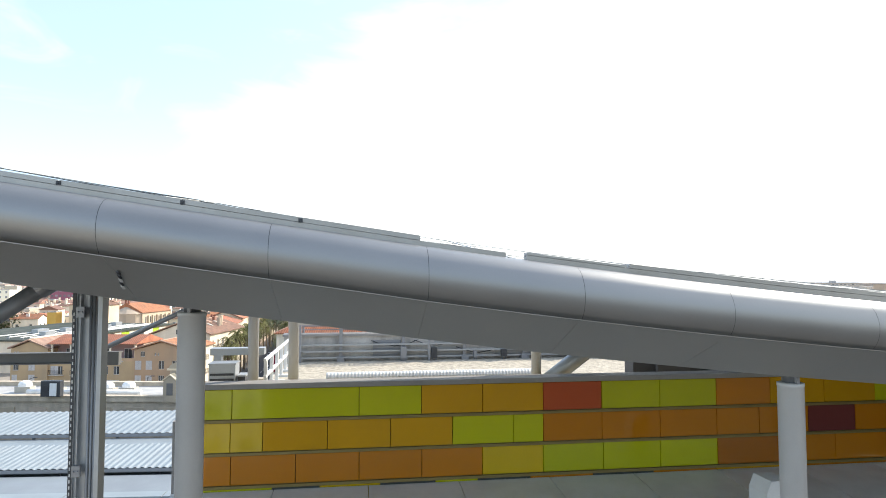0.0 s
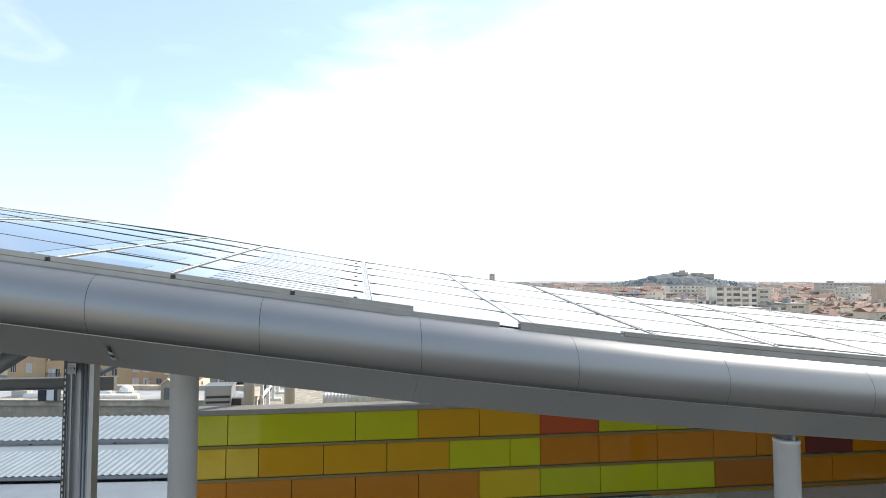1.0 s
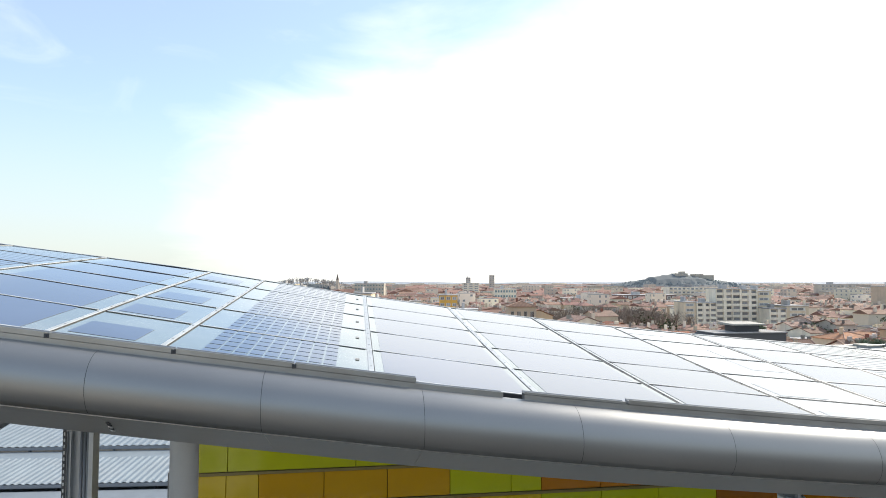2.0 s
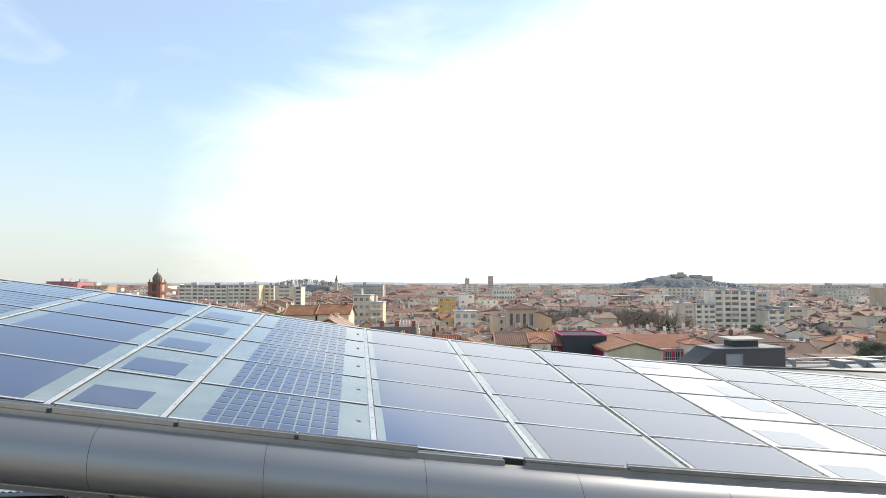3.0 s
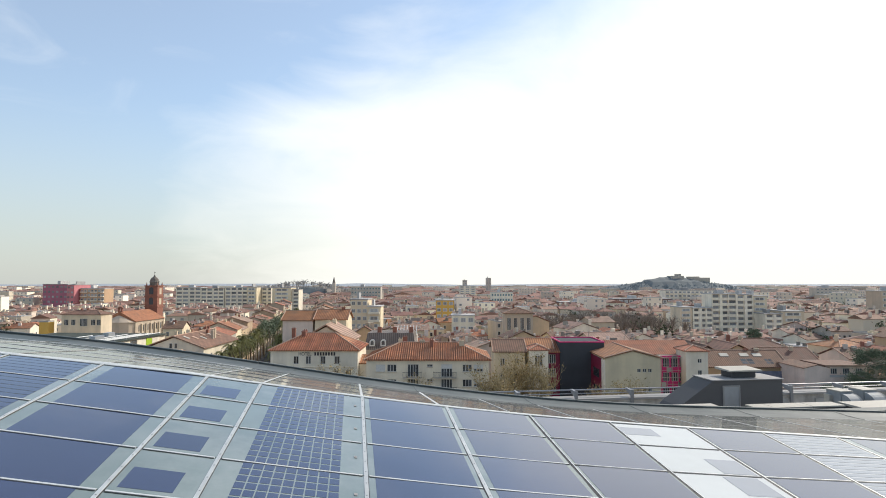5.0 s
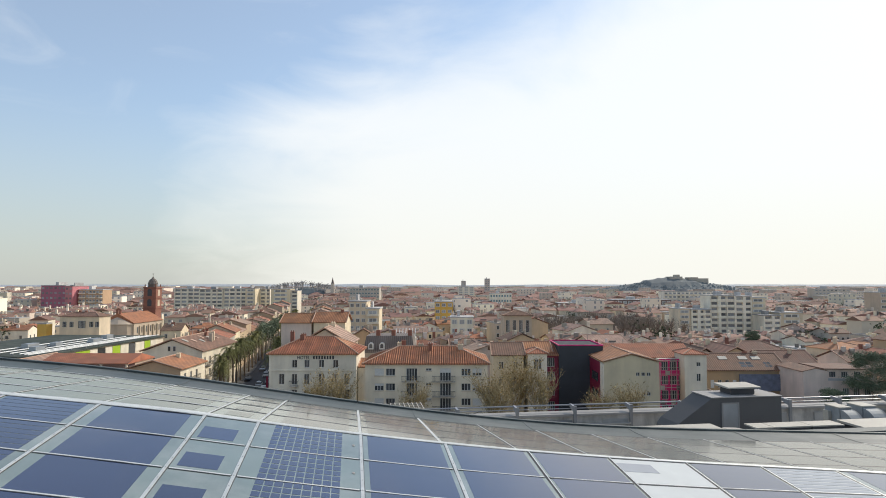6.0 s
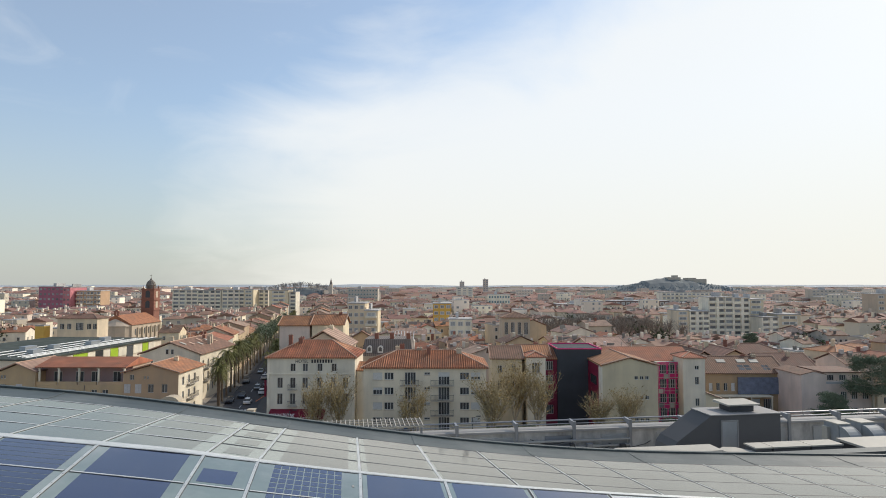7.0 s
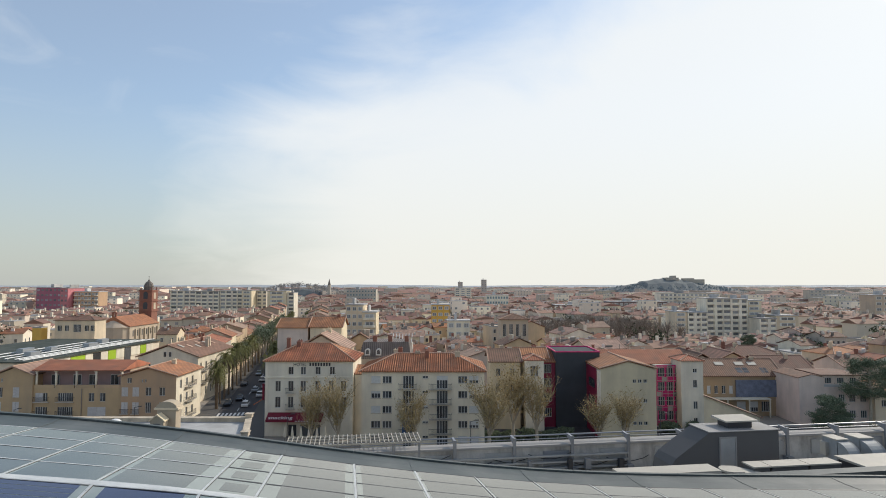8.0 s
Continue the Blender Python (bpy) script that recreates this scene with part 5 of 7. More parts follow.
    for x in (-0.8, 4.5, 9.7, 14.6):
        g.box(x, x + 0.25, -2.5, -2.25, 0, 4.2)
    part("veranda", g, M["white"], ob)
    for x in (4.4, 9.4, 12.6):
        g = Geo()
        g.hexa([(x, 3.4, 11.5), (x + 2.1, 3.4, 11.5), (x + 2.1, 4.6, 12.1), (x, 4.6, 12.1), (x, 3.4, 11.8), (x + 2.1, 3.4, 11.8), (x + 2.1, 4.6, 12.4), (x, 4.6, 12.4)])
        part("roof_light", g, M["whitemetal"], ob)
    for x, w in ((8.6, 3.2), (14.6, 1.8)):
        g = Geo()
        g.hexa([(x, 0.6, 10.02), (x + w, 0.6, 10.02), (x + w, 2.6, 11.07), (x, 2.6, 11.07), (x, 0.6, 10.2), (x + w, 0.6, 10.2), (x + w, 2.6, 11.25), (x, 2.6, 11.25)])
        sky_frame = part("skylight", g, M["steel"], ob)
        for k in range(2):
            for q in range(2):
                g, x0, e = Geo(), x + 0.12 + k * w / 2, w / 2 - 0.24
                y0 = 0.7 + q * 1.0
                z0 = 10.2 + (y0 - 0.6) * 0.525
                g.hexa([(x0, y0, z0 + 0.004), (x0 + e, y0, z0 + 0.004), (x0 + e, y0 + 0.8, z0 + 0.424), (x0, y0 + 0.8, z0 + 0.424), (x0, y0, z0 + 0.03), (x0 + e, y0, z0 + 0.03), (x0 + e, y0 + 0.8, z0 + 0.45), (x0, y0 + 0.8, z0 + 0.45)])
                part("pane", g, M["glass"], sky_frame)
    ob = house("pink_house", 80.8, 140, 16.4, 12, 8.6, "pinkish", "flatroof", "flat", 0.5, rows=((5.2, 1.7, 1.4, [9.6, 12.0, 14.5]), (1.6, 1.7, 1.4, [9.6, 12.0, 14.5])), label="pale pink stepped house with a roof terrace", category="house", seed=15, style="bare")
    g = Geo()
    front = [(-0.03, 8.0), (5.6, 8.0), (5.6, 10.7), (2.9, 11.3), (-0.03, 10.6)]
    g.sweep([[(x, 11.0, z) for x, z in front], [(x, -0.03, z) for x, z in front]])
    part("gable_wing", g, M["pinkish"], ob)
    g = Geo()
    for (xa, za), (xb, zb) in (((-0.25, 10.56), (2.9, 11.32)), ((2.9, 11.32), (5.7, 10.7))):
        g.hexa([(xa, -0.1, za), (xb, -0.1, zb), (xb, 11.2, zb), (xa, 11.2, za), (xa, -0.1, za + 0.16), (xb, -0.1, zb + 0.16), (xb, 11.2, zb + 0.16), (xa, 11.2, za + 0.16)])
    part("wing_roof", g, M["tile_old"], ob)
    part("upper_storey", holed(9.4, 2.3, [(1.2, 2.7, 0.5, 1.8), (3.9, 5.6, 0.5, 1.8), (6.9, 8.4, 0.5, 1.8)], 0.0), M["pinkish"], ob).matrix_basis = pose(5.7, 1.6, 8.62)
    for x in (7.65, 10.45, 13.35):
        window(ob, x - 0.75, x + 0.75, 9.12, 10.42, 1.8, "bare", random.Random(4))
    g = Geo()
    g.box(5.6, 15.5, 1.3, 11.5, 10.93, 11.15)
    g.box(5.7, 15.1, 1.9, 11.0, 8.62, 10.92)
    part("upper_roof", g, M["tile_old"], ob)
    house("corner_house", 96.5, 138, 14, 12, 8.2, "cream", "tile", "hip", 2.2, rows=((4.5, 1.5, 1.1, [2, 5, 8]),), label="cream house with bright orange tiles", category="house", seed=16)

    # yellow apartment building with a loggia
    def closed_shutters(ob, spots):
        for x0, x1, z0, z1 in spots:
            for a, b in ((x0, (x0 + x1) / 2 - 0.02), ((x0 + x1) / 2 + 0.02, x1)):
                g = Geo()
                g.box(a, b, -0.05, -0.004, z0, z1)
                leaf = part("shutter", g, M["paleshutter"], ob, "closed pale wooden shutter")
                g = Geo()
                for k in range(7):
                    z = z0 + (z1 - z0) * (k + 0.35) / 7
                    g.box(a + 0.06, b - 0.06, -0.065, -0.051, z, z + (z1 - z0) * 0.06)
                tagged(part("louvres", g, M["paleshutter"], leaf), kind="stuff")

    ob = house("yellow_block", -100.5, 138, 8.5, 13, 11.4, "ochre", "tile_pale", "front", 1.9, rows=((10.0, 0.8, 0.5, [0.9, 1.6]), (6.6, 2.2, 1.3, [1.2, 4.9]), (3.5, 2.1, 1.2, [1.0, 4.9]), (0.6, 1.9, 1.2, [1.0, 4.9])), label="ochre apartment block with shuttered windows", category="apartment house",
               seed=17)
    closed_shutters(ob, [(4.2, 5.6, 6.5, 8.8), (0.4, 1.6, 3.4, 5.6), (4.2, 5.6, 3.4, 5.6)])
    ob = thing("loggia_block", pose(-92, 138.4, 0), "ochre middle block with a deep roofed terrace", "apartment house")
    holes = [(a, b, z, z + 1.9) for z in (2.5, 5.6) for a, b in ((0.5, 3.2), (5.5, 8.9), (12.4, 13.7), (14.9, 16.2))]
    g = holed(20.0, 8.6, holes, 0.0)
    g.face((0, 0, 8.6), (20, 0, 8.6), (20, 3.2, 8.6), (0, 3.2, 8.6))
    part("wall", g, M["ochre"], ob)
    g = Geo()
    g.face((0, 3.2, 8.6), (20, 3.2, 8.6), (20, 3.2, 12.6), (0, 3.2, 12.6))
    part("terrace_wall", g, M["mauve"], ob, "mauve painted terrace wall")
    g = Geo()
    g.box(0, 20, 3.25, 12, 0, 12.5)
    part("core", g, M["stone"], ob)
    rng = random.Random(8)
    for a, b, c, e in holes:
        window(ob, a, b, c, e, 0.2, "bare", rng)
    closed_shutters(ob, [(0.5, 2.2, 5.5, 7.5), (12.3, 16.3, 2.4, 4.4)])
    part("roof", roof_geo(20, 12, 12.6, "gable", 1.6, 0.3), M["tile"], ob)
    for x in (0.2, 4.6, 9.2, 13.6, 19.4):
        g = Geo()
        g.bar((x + 0.25, 0.3, 8.6), (x + 0.25, 0.3, 12.5), 0.24, n=12)
        g.box(x - 0.05, x + 0.55, 0.0, 0.6, 12.2, 12.5)
        part("terrace_pier", g, M["white"], ob, "", True)
    for a, b in ((0.0, 4.5), (4.9, 9.1), (9.5, 13.5), (13.9, 20.0)):
        g = Geo()
        g.box(a, b, 0.0, 0.15, 8.604, 9.3)
        part("terrace_parapet", g, M["ochre"], ob)
    for x in (2.0, 7.0, 10.6, 15.6):
        g = Geo()
        g.box(x, x + 1.9, 3.1, 3.19, 8.7, 11.2)
        door = part("terrace_door", g, M["paleshutter"], ob)
        for k in (0.12, 1.02):
            g = Geo()
            g.box(x + k, x + k + 0.76, 3.06, 3.097, 8.9, 11.05)
            part("pane", g, M["glass"], door)
    for z in (2.45, 5.55):
        for x0, x1 in ((0.2, 3.6), (5.2, 9.2)):
            balcony(ob, x0, x1, z, 0.5)
    g = Geo()
    g.bar((10.9, -0.09, 0), (10.9, -0.09, 8.5), 0.07, n=6)
    part("downpipe", g, M["shutter"], ob)
    side = [(a, a + 1.1, z, z + 1.9) for z in (1.4, 4.9, 8.2) for a in (2.0, 5.2, 8.4)]
    ob = house("yellow_gable_block", -72.2, 138, 12.4, 14, 11.2, "ochre", "tile", "front", 1.9,
               rows=((9.7, 1.2, 1.0, [1.9]), (9.9, 0.7, 0.4, [4.8, 5.5]), (6.9, 1.9, 1.3, [0.95, 3.4, 6.2, 9.3]), (3.1, 2.4, 1.3, [0.95, 3.4, 6.2, 9.3]), (0.3, 1.9, 1.3, [0.95, 3.4, 6.2, 9.3])),
               side_holes=side, label="ochre gable block with orange tiles and sunny side", category="apartment house", seed=19, chimneys=1, style="bare", sunlit_side="limewash")
    for z in (1.3, 4.8, 8.1):
        slab = balcony(ob, 4.6, 9.6, z, 0.8)
        slab.matrix_basis = Matrix.Translation((12.4, 0, 0)) @ pose(0, 0, 0, 0, 0, 90)
    closed_shutters(ob, [(0.25, 1.65, 6.8, 8.8), (2.7, 4.1, 6.8, 8.8), (0.25, 1.65, 3.0, 5.5), (2.7, 4.1, 3.0, 5.5)])
    for x in (0.95, 3.4):
        balcony(ob, x - 0.9, x + 0.9, 3.0, 0.4)
    # white gabled house along the avenue, further up
    side = [(a, a + 1.1, z, z + 2.1) for z in (1.6, 5.0, 8.4) for a in (1.6, 5.2, 8.8, 12.4, 16.0, 19.6, 23.2)]
    ob = house("avenue_house", -82.0, 165, 16.2, 26, 12.2, "white", "tile_old", "front", 3.2, rows=((9.4, 1.4, 0.9, [3.0, 11.6]), (6.0, 1.7, 1.0, [3.0, 7.0, 11.6])), side_holes=side,
               label="broad white gabled house along the palm avenue", category="house", seed=20, chimneys=5, style="bare", sunlit_side="limewash")
    for x in (7.3, 8.7):
        g = Geo()
        g.box(x - 0.4, x + 0.4, -0.05, -0.004, 12.3, 13.7)
        win = part("attic_window", g, M["frame"], ob)
        g = Geo()
        g.box(x - 0.32, x + 0.32, -0.08, -0.051, 12.38, 13.62)
        part("pane", g, M["glass"], win)
    for z in (4.9, 8.3):
        for y0 in (1.2, 8.4, 15.6):
            slab = balcony(ob, y0, y0 + 5.2, z, 0.8)
            slab.matrix_basis = Matrix.Translation((16.2, 0, 0)) @ pose(0, 0, 0, 0, 0, 90)
    for k in range(6):
        g = Geo()
        x, y = 9.4 + 0.9 * (k % 3), 2.5 + 3.6 * k
        z = 12.2 + 0.3 + 3.2 * (1 - abs(x - 8.1) / 8.6)
        g.hexa([(x, y, z), (x + 1.6, y, z - 0.6), (x + 1.6, y + 1.1, z - 0.6), (x, y + 1.1, z), (x, y, z + 0.12), (x + 1.6, y, z - 0.48), (x + 1.6, y + 1.1, z - 0.48), (x, y + 1.1, z + 0.12)])
        part("roof_hatch", g, M["ridgetile" if k % 2 else "whitemetal"], ob)


def second_row():
    ob = house("dormer_house", -20.4, 150, 12.5, 12, 13.6, "stone", "slate", "flat", 0.5, rows=((10.0, 1.8, 1.0, [2, 5, 8]),), label="old grey house with round-headed roof dormers", category="house", seed=31, style="bare")
    g = Geo()
    g.hexa([(0, 0, 14.1), (12.5, 0, 14.1), (12.5, 12, 14.1), (0, 12, 14.1), (0.6, 1.6, 17.6), (11.9, 1.6, 17.6), (11.9, 10.4, 17.6), (0.6, 10.4, 17.6)])
    mansard = part("mansard", g, M["slate"], ob)
    for x in (1.9, 4.6, 9.6):
        g = Geo()
        pts = [(x - 0.65, 14.5), (x + 0.65, 14.5)] + [(x + 0.65 * math.cos(radians(a)), 15.5 + 0.65 * math.sin(radians(a))) for a in range(0, 181, 20)]
        g.sweep([[(p, 2.0, z) for p, z in pts], [(p, -0.1, z) for p, z in pts]])
        d = part("dormer", g, M["frame"], mansard)
        g = Geo()
        pts = [(x - 0.38, 14.8), (x + 0.38, 14.8)] + [(x + 0.38 * math.cos(radians(a)), 15.45 + 0.38 * math.sin(radians(a))) for a in range(0, 181, 20)]
        g.sweep([[(p, -0.104, z) for p, z in pts], [(p, -0.14, z) for p, z in pts]])
        part("pane", g, M["glass"], d)
    for x in (3.4, 7.2, 11.3):
        g = Geo()
        g.box(x - 0.5, x + 0.5, 2.5, 3.2, 15.0, 19.0)
        part("chimney", g, M["brickred"], mansard)
    ob = thing("terrace_frame", pose(-13.6, 163, 0), "white glazed roof terrace frame above the old roofs", "terrace")
    g = Geo()
    g.box(0, 5.4, 0, 4, 0, 16.2)
    part("base", g, M["greyish"], ob)
    for i in range(7):
        g = Geo()
        g.hexa([(i * 0.85, -0.2, 16.4), (i * 0.85 + 0.16, -0.2, 16.4), (i * 0.85 + 0.16, 4, 18.3), (i * 0.85, 4, 18.3), (i * 0.85, -0.2, 16.55), (i * 0.85 + 0.16, -0.2, 16.55), (i * 0.85 + 0.16, 4, 18.45), (i * 0.85, 4, 18.45)])
        part("rafter", g, M["frame"], ob)
    house("red_roofed_house", -50.5, 187, 9.2, 11, 18.4, "pinkish", "tile", "gable", 2.6, label="tall pale house with a steep red tiled roof", category="house", chimneys=2, seed=33)
    house("red_roofed_house", -40.6, 187, 9.6, 11, 18.6, "cream", "tile", "gable", 2.8, rows=((14.3, 1.7, 1.0, [1.6, 4.8, 8.0]),), label="tall cream house with a red tiled roof", category="house", chimneys=2, seed=34)
    house("grey_roofed_house", -36.5, 152, 12.5, 14, 15.4, "stone", "tile_pale", "front", 4.0, label="house with a broad faded gable roof behind the hotel", category="house", chimneys=2, seed=35)
    house("brown_hall", 74, 171, 13, 20, 9.4, "sand", "tile_old", "front", 3.4, label="broad low hall under an old brown tiled roof", category="hall", chimneys=2, seed=36)
    house("brown_hall", 87.5, 169, 14, 13, 8.2, "stone", "tile_old", "gable", 3.2, rows=((4.5, 1.7, 1.2, [3, 8]),), label="broad low hall under an old brown tiled roof", category="hall", chimneys=2, seed=38)
    house("brown_hall", 86, 186, 19, 14, 9.6, "pinkish", "tile_old", "hip", 3.0, label="broad hipped hall under an old brown tiled roof", category="hall", chimneys=3, seed=39)
    house("brown_hall", 63, 164, 12, 16, 9.2, "stone", "tile_old", "front", 4.0, label="old brown-roofed hall behind the stair tower", category="hall", chimneys=2, seed=37)


def lettering(parent, text, at, size, mat, width, tilt=90):
    cu = bpy.data.curves.new("lettering", "FONT")
    cu.body, cu.size, cu.extrude = text, size, 0.02
    ob = new("lettering", cu)
    dg = bpy.context.evaluated_depsgraph_get()
    me = bpy.data.meshes.new_from_object(ob.evaluated_get(dg))
    bpy.data.objects.remove(ob)
    me.materials.clear()
    me.materials.append(mat)
    xs = [v.co.x for v in me.vertices]
    k = width / (max(xs) - min(xs))
    ob = part("lettering", me, None, parent, at=pose(*at, tilt) @ Matrix.Diagonal((k, 1, 1, 1)))
    return ob


near_row()
second_row()
wing_at = STATION @ Vector((-9.6, -33.0, 0))
house("office_wing", wing_at.x, wing_at.y, 34, 10, 21, "white", "flatroof", "flat", 0.5, rot=180 + TURN, rows=[(z, 1.7, 1.5, [1.6 + 3.2 * k for k in range(10)]) for z in (2.5, 6.0, 9.5, 13.0, 16.5)],
      label="pale rendered office wing across the tracks", category="office", seed=50, style="bare")


# ---- platforms, old station hall, avenue ----
def canopy(y0, y1, z0, z1, label, n):
    ob = thing("platform_canopy", pose(0, 0, 0, 0, 0, 4.4), label, "canopy", "platform canopies")
    g = Geo()
    x0, x1 = -95.0, 8.0
    step = (x1 - x0) / n
    prof = [(x0 + step * i, 0.0 if (i // 2) % 2 else 0.09) for i in range(n + 1)]
    top = [[(x, y0, z0 + r) for x, r in prof], [(x, y1, z1 + r) for x, r in prof]]
    g.sweep(top, closed=False)
    part("ribbed_sheet", g, M["canopy"], ob)
    g = Geo()
    g.hexa([(x0, y0, z0 - 0.35), (x1, y0, z0 - 0.35), (x1, y0 + 0.2, z0 - 0.35), (x0, y0 + 0.2, z0 - 0.35), (x0, y0, z0 - 0.02), (x1, y0, z0 - 0.02), (x1, y0 + 0.2, z0 - 0.02), (x0, y0 + 0.2, z0 - 0.02)])
    part("gutter", g, M["steel"], ob)
    for i in range(11):
        g = Geo()
        g.box(x0 + 4 + i * 9.5, x0 + 4.3 + i * 9.5, (y0 + y1) / 2 - 0.15, (y0 + y1) / 2 + 0.15, 0, min(z0, z1) - 0.1)
        part("post", g, M["steel"], ob)


canopy(70.6, 79.6, 10.0, 10.6, "blue-grey ribbed metal canopy over a station platform", 500)
canopy(59.4, 66.4, 9.5, 9.9, "pale ribbed metal canopy over a station platform", 620)
g = Geo()
g.box(-95, 8, 40, 59.0, 8.6, 9.0)
g.box(-95, 8, 40, 58.4, 0, 8.6)
solo("flat_canopy", g, M["roofing"], "flat blue-grey roof of the platform building", "roof", pose(0, 0, 0, 0, 0, 4.4), kind="structure")
g = Geo()
g.box(-95, 8, 66.5, 70.5, 9.3, 9.5)
g.box(-95, 8, 67.5, 69.5, 0, 9.3)
solo("valley_gutter", g, M["canopy"], "flat grey valley between the platform canopies", "roof", pose(0, 0, 0, 0, 0, 4.4), kind="structure")
for k in range(12):
    ob = thing("roof_strip", pose(0, 0, 0, 0, 0, 4.4) @ pose(-92 + 8.0 * k, 52.6, 9.004), "pale raised strip on the flat platform roof", "roof strip", "strips on the platform roof")
    g = Geo()
    g.box(0, 7.9, 0, 1.3, 0, 0.18)
    part("strip", g, M["canopy"], ob)


def old_station():
    ob = thing("old_station_hall", pose(0, 88, 0), "old cream stone station hall with a pediment clock gable", "station")
    g = Geo()
    end = lambda y: -28.2 - 0.27 * y          # the end wall runs askew

    def slab(g, inset0, inset1, y0, y1, z0, z1, left=None):
        """A slab up to the askew end wall; left: its own left edge, set back from that wall."""
        xs = [end(y0) + inset0, end(y1) + inset1]
        ls = [-95, -95] if left is None else [end(y0) - left, end(y1) - left]
        g.hexa([(ls[0], y0, z0), (xs[0], y0, z0), (xs[1], y1, z0), (ls[1], y1, z0), (ls[0], y0, z1), (xs[0], y0, z1), (xs[1], y1, z1), (ls[1], y1, z1)])

    g = Geo()
    slab(g, 0, 0, 0, 12, 0, 9.6)
    part("hall_wall", g, M["oldstone"], ob)
    for y0, y1, left in ((-0.4, 0.4, None), (11.6, 12.4, None), (0.4, 11.6, 0.4)):
        g = Geo()
        slab(g, 0.4, 0.4, y0, y1, 9.604, 10.3, left)
        e = 0.12 if left is None else -0.002
        slab(g, 0.52, 0.52, y0 - e, y1 + e, 10.304, 10.45, left and left + 0.12)
        part("parapet", g, M["oldstone"], ob)
    for y0 in (-0.3, 11.5):
        g = Geo()
        x = end(y0)
        g.box(x - 0.5, x + 0.5, y0 - 0.2, y0 + 0.8, 10.454, 10.95)
        g.box(x - 0.62, x + 0.62, y0 - 0.32, y0 + 0.92, 10.954, 11.1)
        part("corner_pier", g, M["oldstone"], ob, "weathered stone corner pier")
    g = Geo()
    slab(g, -0.4, -0.4, 0.4, 11.6, 9.604, 9.75)
    part("roof_deck", g, M["deck"], ob)
    for i in range(14):
        g = Geo()
        x = -94 + i * 4.7
        g.box(x, x + 2.6, -0.12, -0.003, 7.8, 8.7)
        part("frieze_panel", g, M["stone"], ob)
    g = Geo()
    pts = [(-41.35, 9.604), (-39.45, 9.604), (-39.45, 12.7), (-40.4, 13.4), (-41.35, 12.7)]
    g.sweep([[(x, 0.6, z) for x, z in pts], [(x, -0.8, z) for x, z in pts]])
    part("clock_stage", g, M["stone"], ob)
    for s in (-1, 1):
        g = Geo()
        a, b = -40.4 + s * 1.15, -40.4
        lo, hi = [(a, 12.55), (b, 13.42)], [(a, 12.72), (b, 13.6)]
        if s > 0:
            lo, hi = lo[::-1], hi[::-1]
        g.hexa([(lo[0][0], -0.95, lo[0][1]), (lo[1][0], -0.95, lo[1][1]), (lo[1][0], 0.55, lo[1][1]), (lo[0][0], 0.55, lo[0][1]),
                (hi[0][0], -0.95, hi[0][1]), (hi[1][0], -0.95, hi[1][1]), (hi[1][0], 0.55, hi[1][1]), (hi[0][0], 0.55, hi[0][1])])
        part("gable_moulding", g, M["cream"], ob)
    g = Geo()
    g.box(-40.85, -39.95, -0.86, -0.803, 10.6, 12.3)
    part("louvre_panel", g, M["shutter"], ob, "grey louvred opening")
    g, shell = Geo(), [(1.0, 14.2), (0.97, 14.38), (0.88, 14.6), (0.62, 14.9), (0.32, 15.05), (0.0, 15.1)]
    arc = [(-39.75 + 1.5 * x, z) for x, z in shell] + [(-39.75 - 1.5 * x, z) for x, z in shell[-2::-1]]
    g.sweep([[(x, 2.4, z) for x, z in arc], [(x, 0.62, z) for x, z in arc]])
    part("pediment", g, M["stone"], ob, "curved stone pediment")
    g = Geo()
    g.box(-41.5, -38.0, 0.55, 2.5, 13.92, 14.19)
    part("pediment_cornice", g, M["cream"], ob)
    g = Geo()
    g.box(-41.1, -38.4, 0.7, 2.4, 9.604, 13.91)
    part("pediment_base", g, M["stone"], ob)
    unit = thing("condenser_unit", pose(-57.2, 86.6, 10.46), "dark condenser unit with a white panel on the hall roof", "air unit")
    g = Geo()
    g.box(-1.4, 1.4, 0, 0.8, 0, 2.2)
    part("casing", g, M["darksteel"], unit)
    g = Geo()
    g.box(-0.1, 0.9, -0.05, -0.003, 0.1, 1.9)
    part("panel", g, M["ledge"], unit, "white panel")
    g = Geo()
    g.bar((-0.75, -0.06, 1.1), (-0.75, -0.003, 1.1), 0.5, n=14)
    part("fan_grille", g, M["ironwork"], unit)
    pipe_run = thing("white_pipe", pose(0, 90.2, 9.75), "long white pipe on low saddles on the hall roof", "pipe")
    g = Geo()
    g.bar((-63, 0, 0.75), (-46, 0, 0.75), 0.36, n=14)
    part("tube", g, M["ledge"], pipe_run, "", True)
    for x in (-62, -56.5, -51, -46.6):
        g = Geo()
        g.box(x - 0.2, x + 0.2, -0.4, 0.4, 0, 0.5)
        part("saddle", g, M["galv"], pipe_run)
    for x, y in ((-72, 5), (-66, 6), (-60.5, 5), (-55.5, 5.5), (-52.6, 5), (-49.6, 5.5)):
        ob = thing("roof_vent_box", pose(x, 88 + y, 9.75), "white ventilation box on the hall roof", "vent", "vents on the hall roof")
        g = Geo()
        g.box(-1.2, 1.2, -0.7, 0.7, 0, 0.9)
        part("box", g, M["whitemetal"], ob)
        g = Geo()
        g.sweep([[(r * math.cos(2 * math.pi * k / 14), r * math.sin(2 * math.pi * k / 14), z) for k in range(14)] for r, z in ((0.95, 0.904), (0.95, 1.2), (0.86, 1.45), (0.62, 1.68), (0.3, 1.8), (0.02, 1.83))])
        part("dome", g, M["ledge"], ob, "white dome")


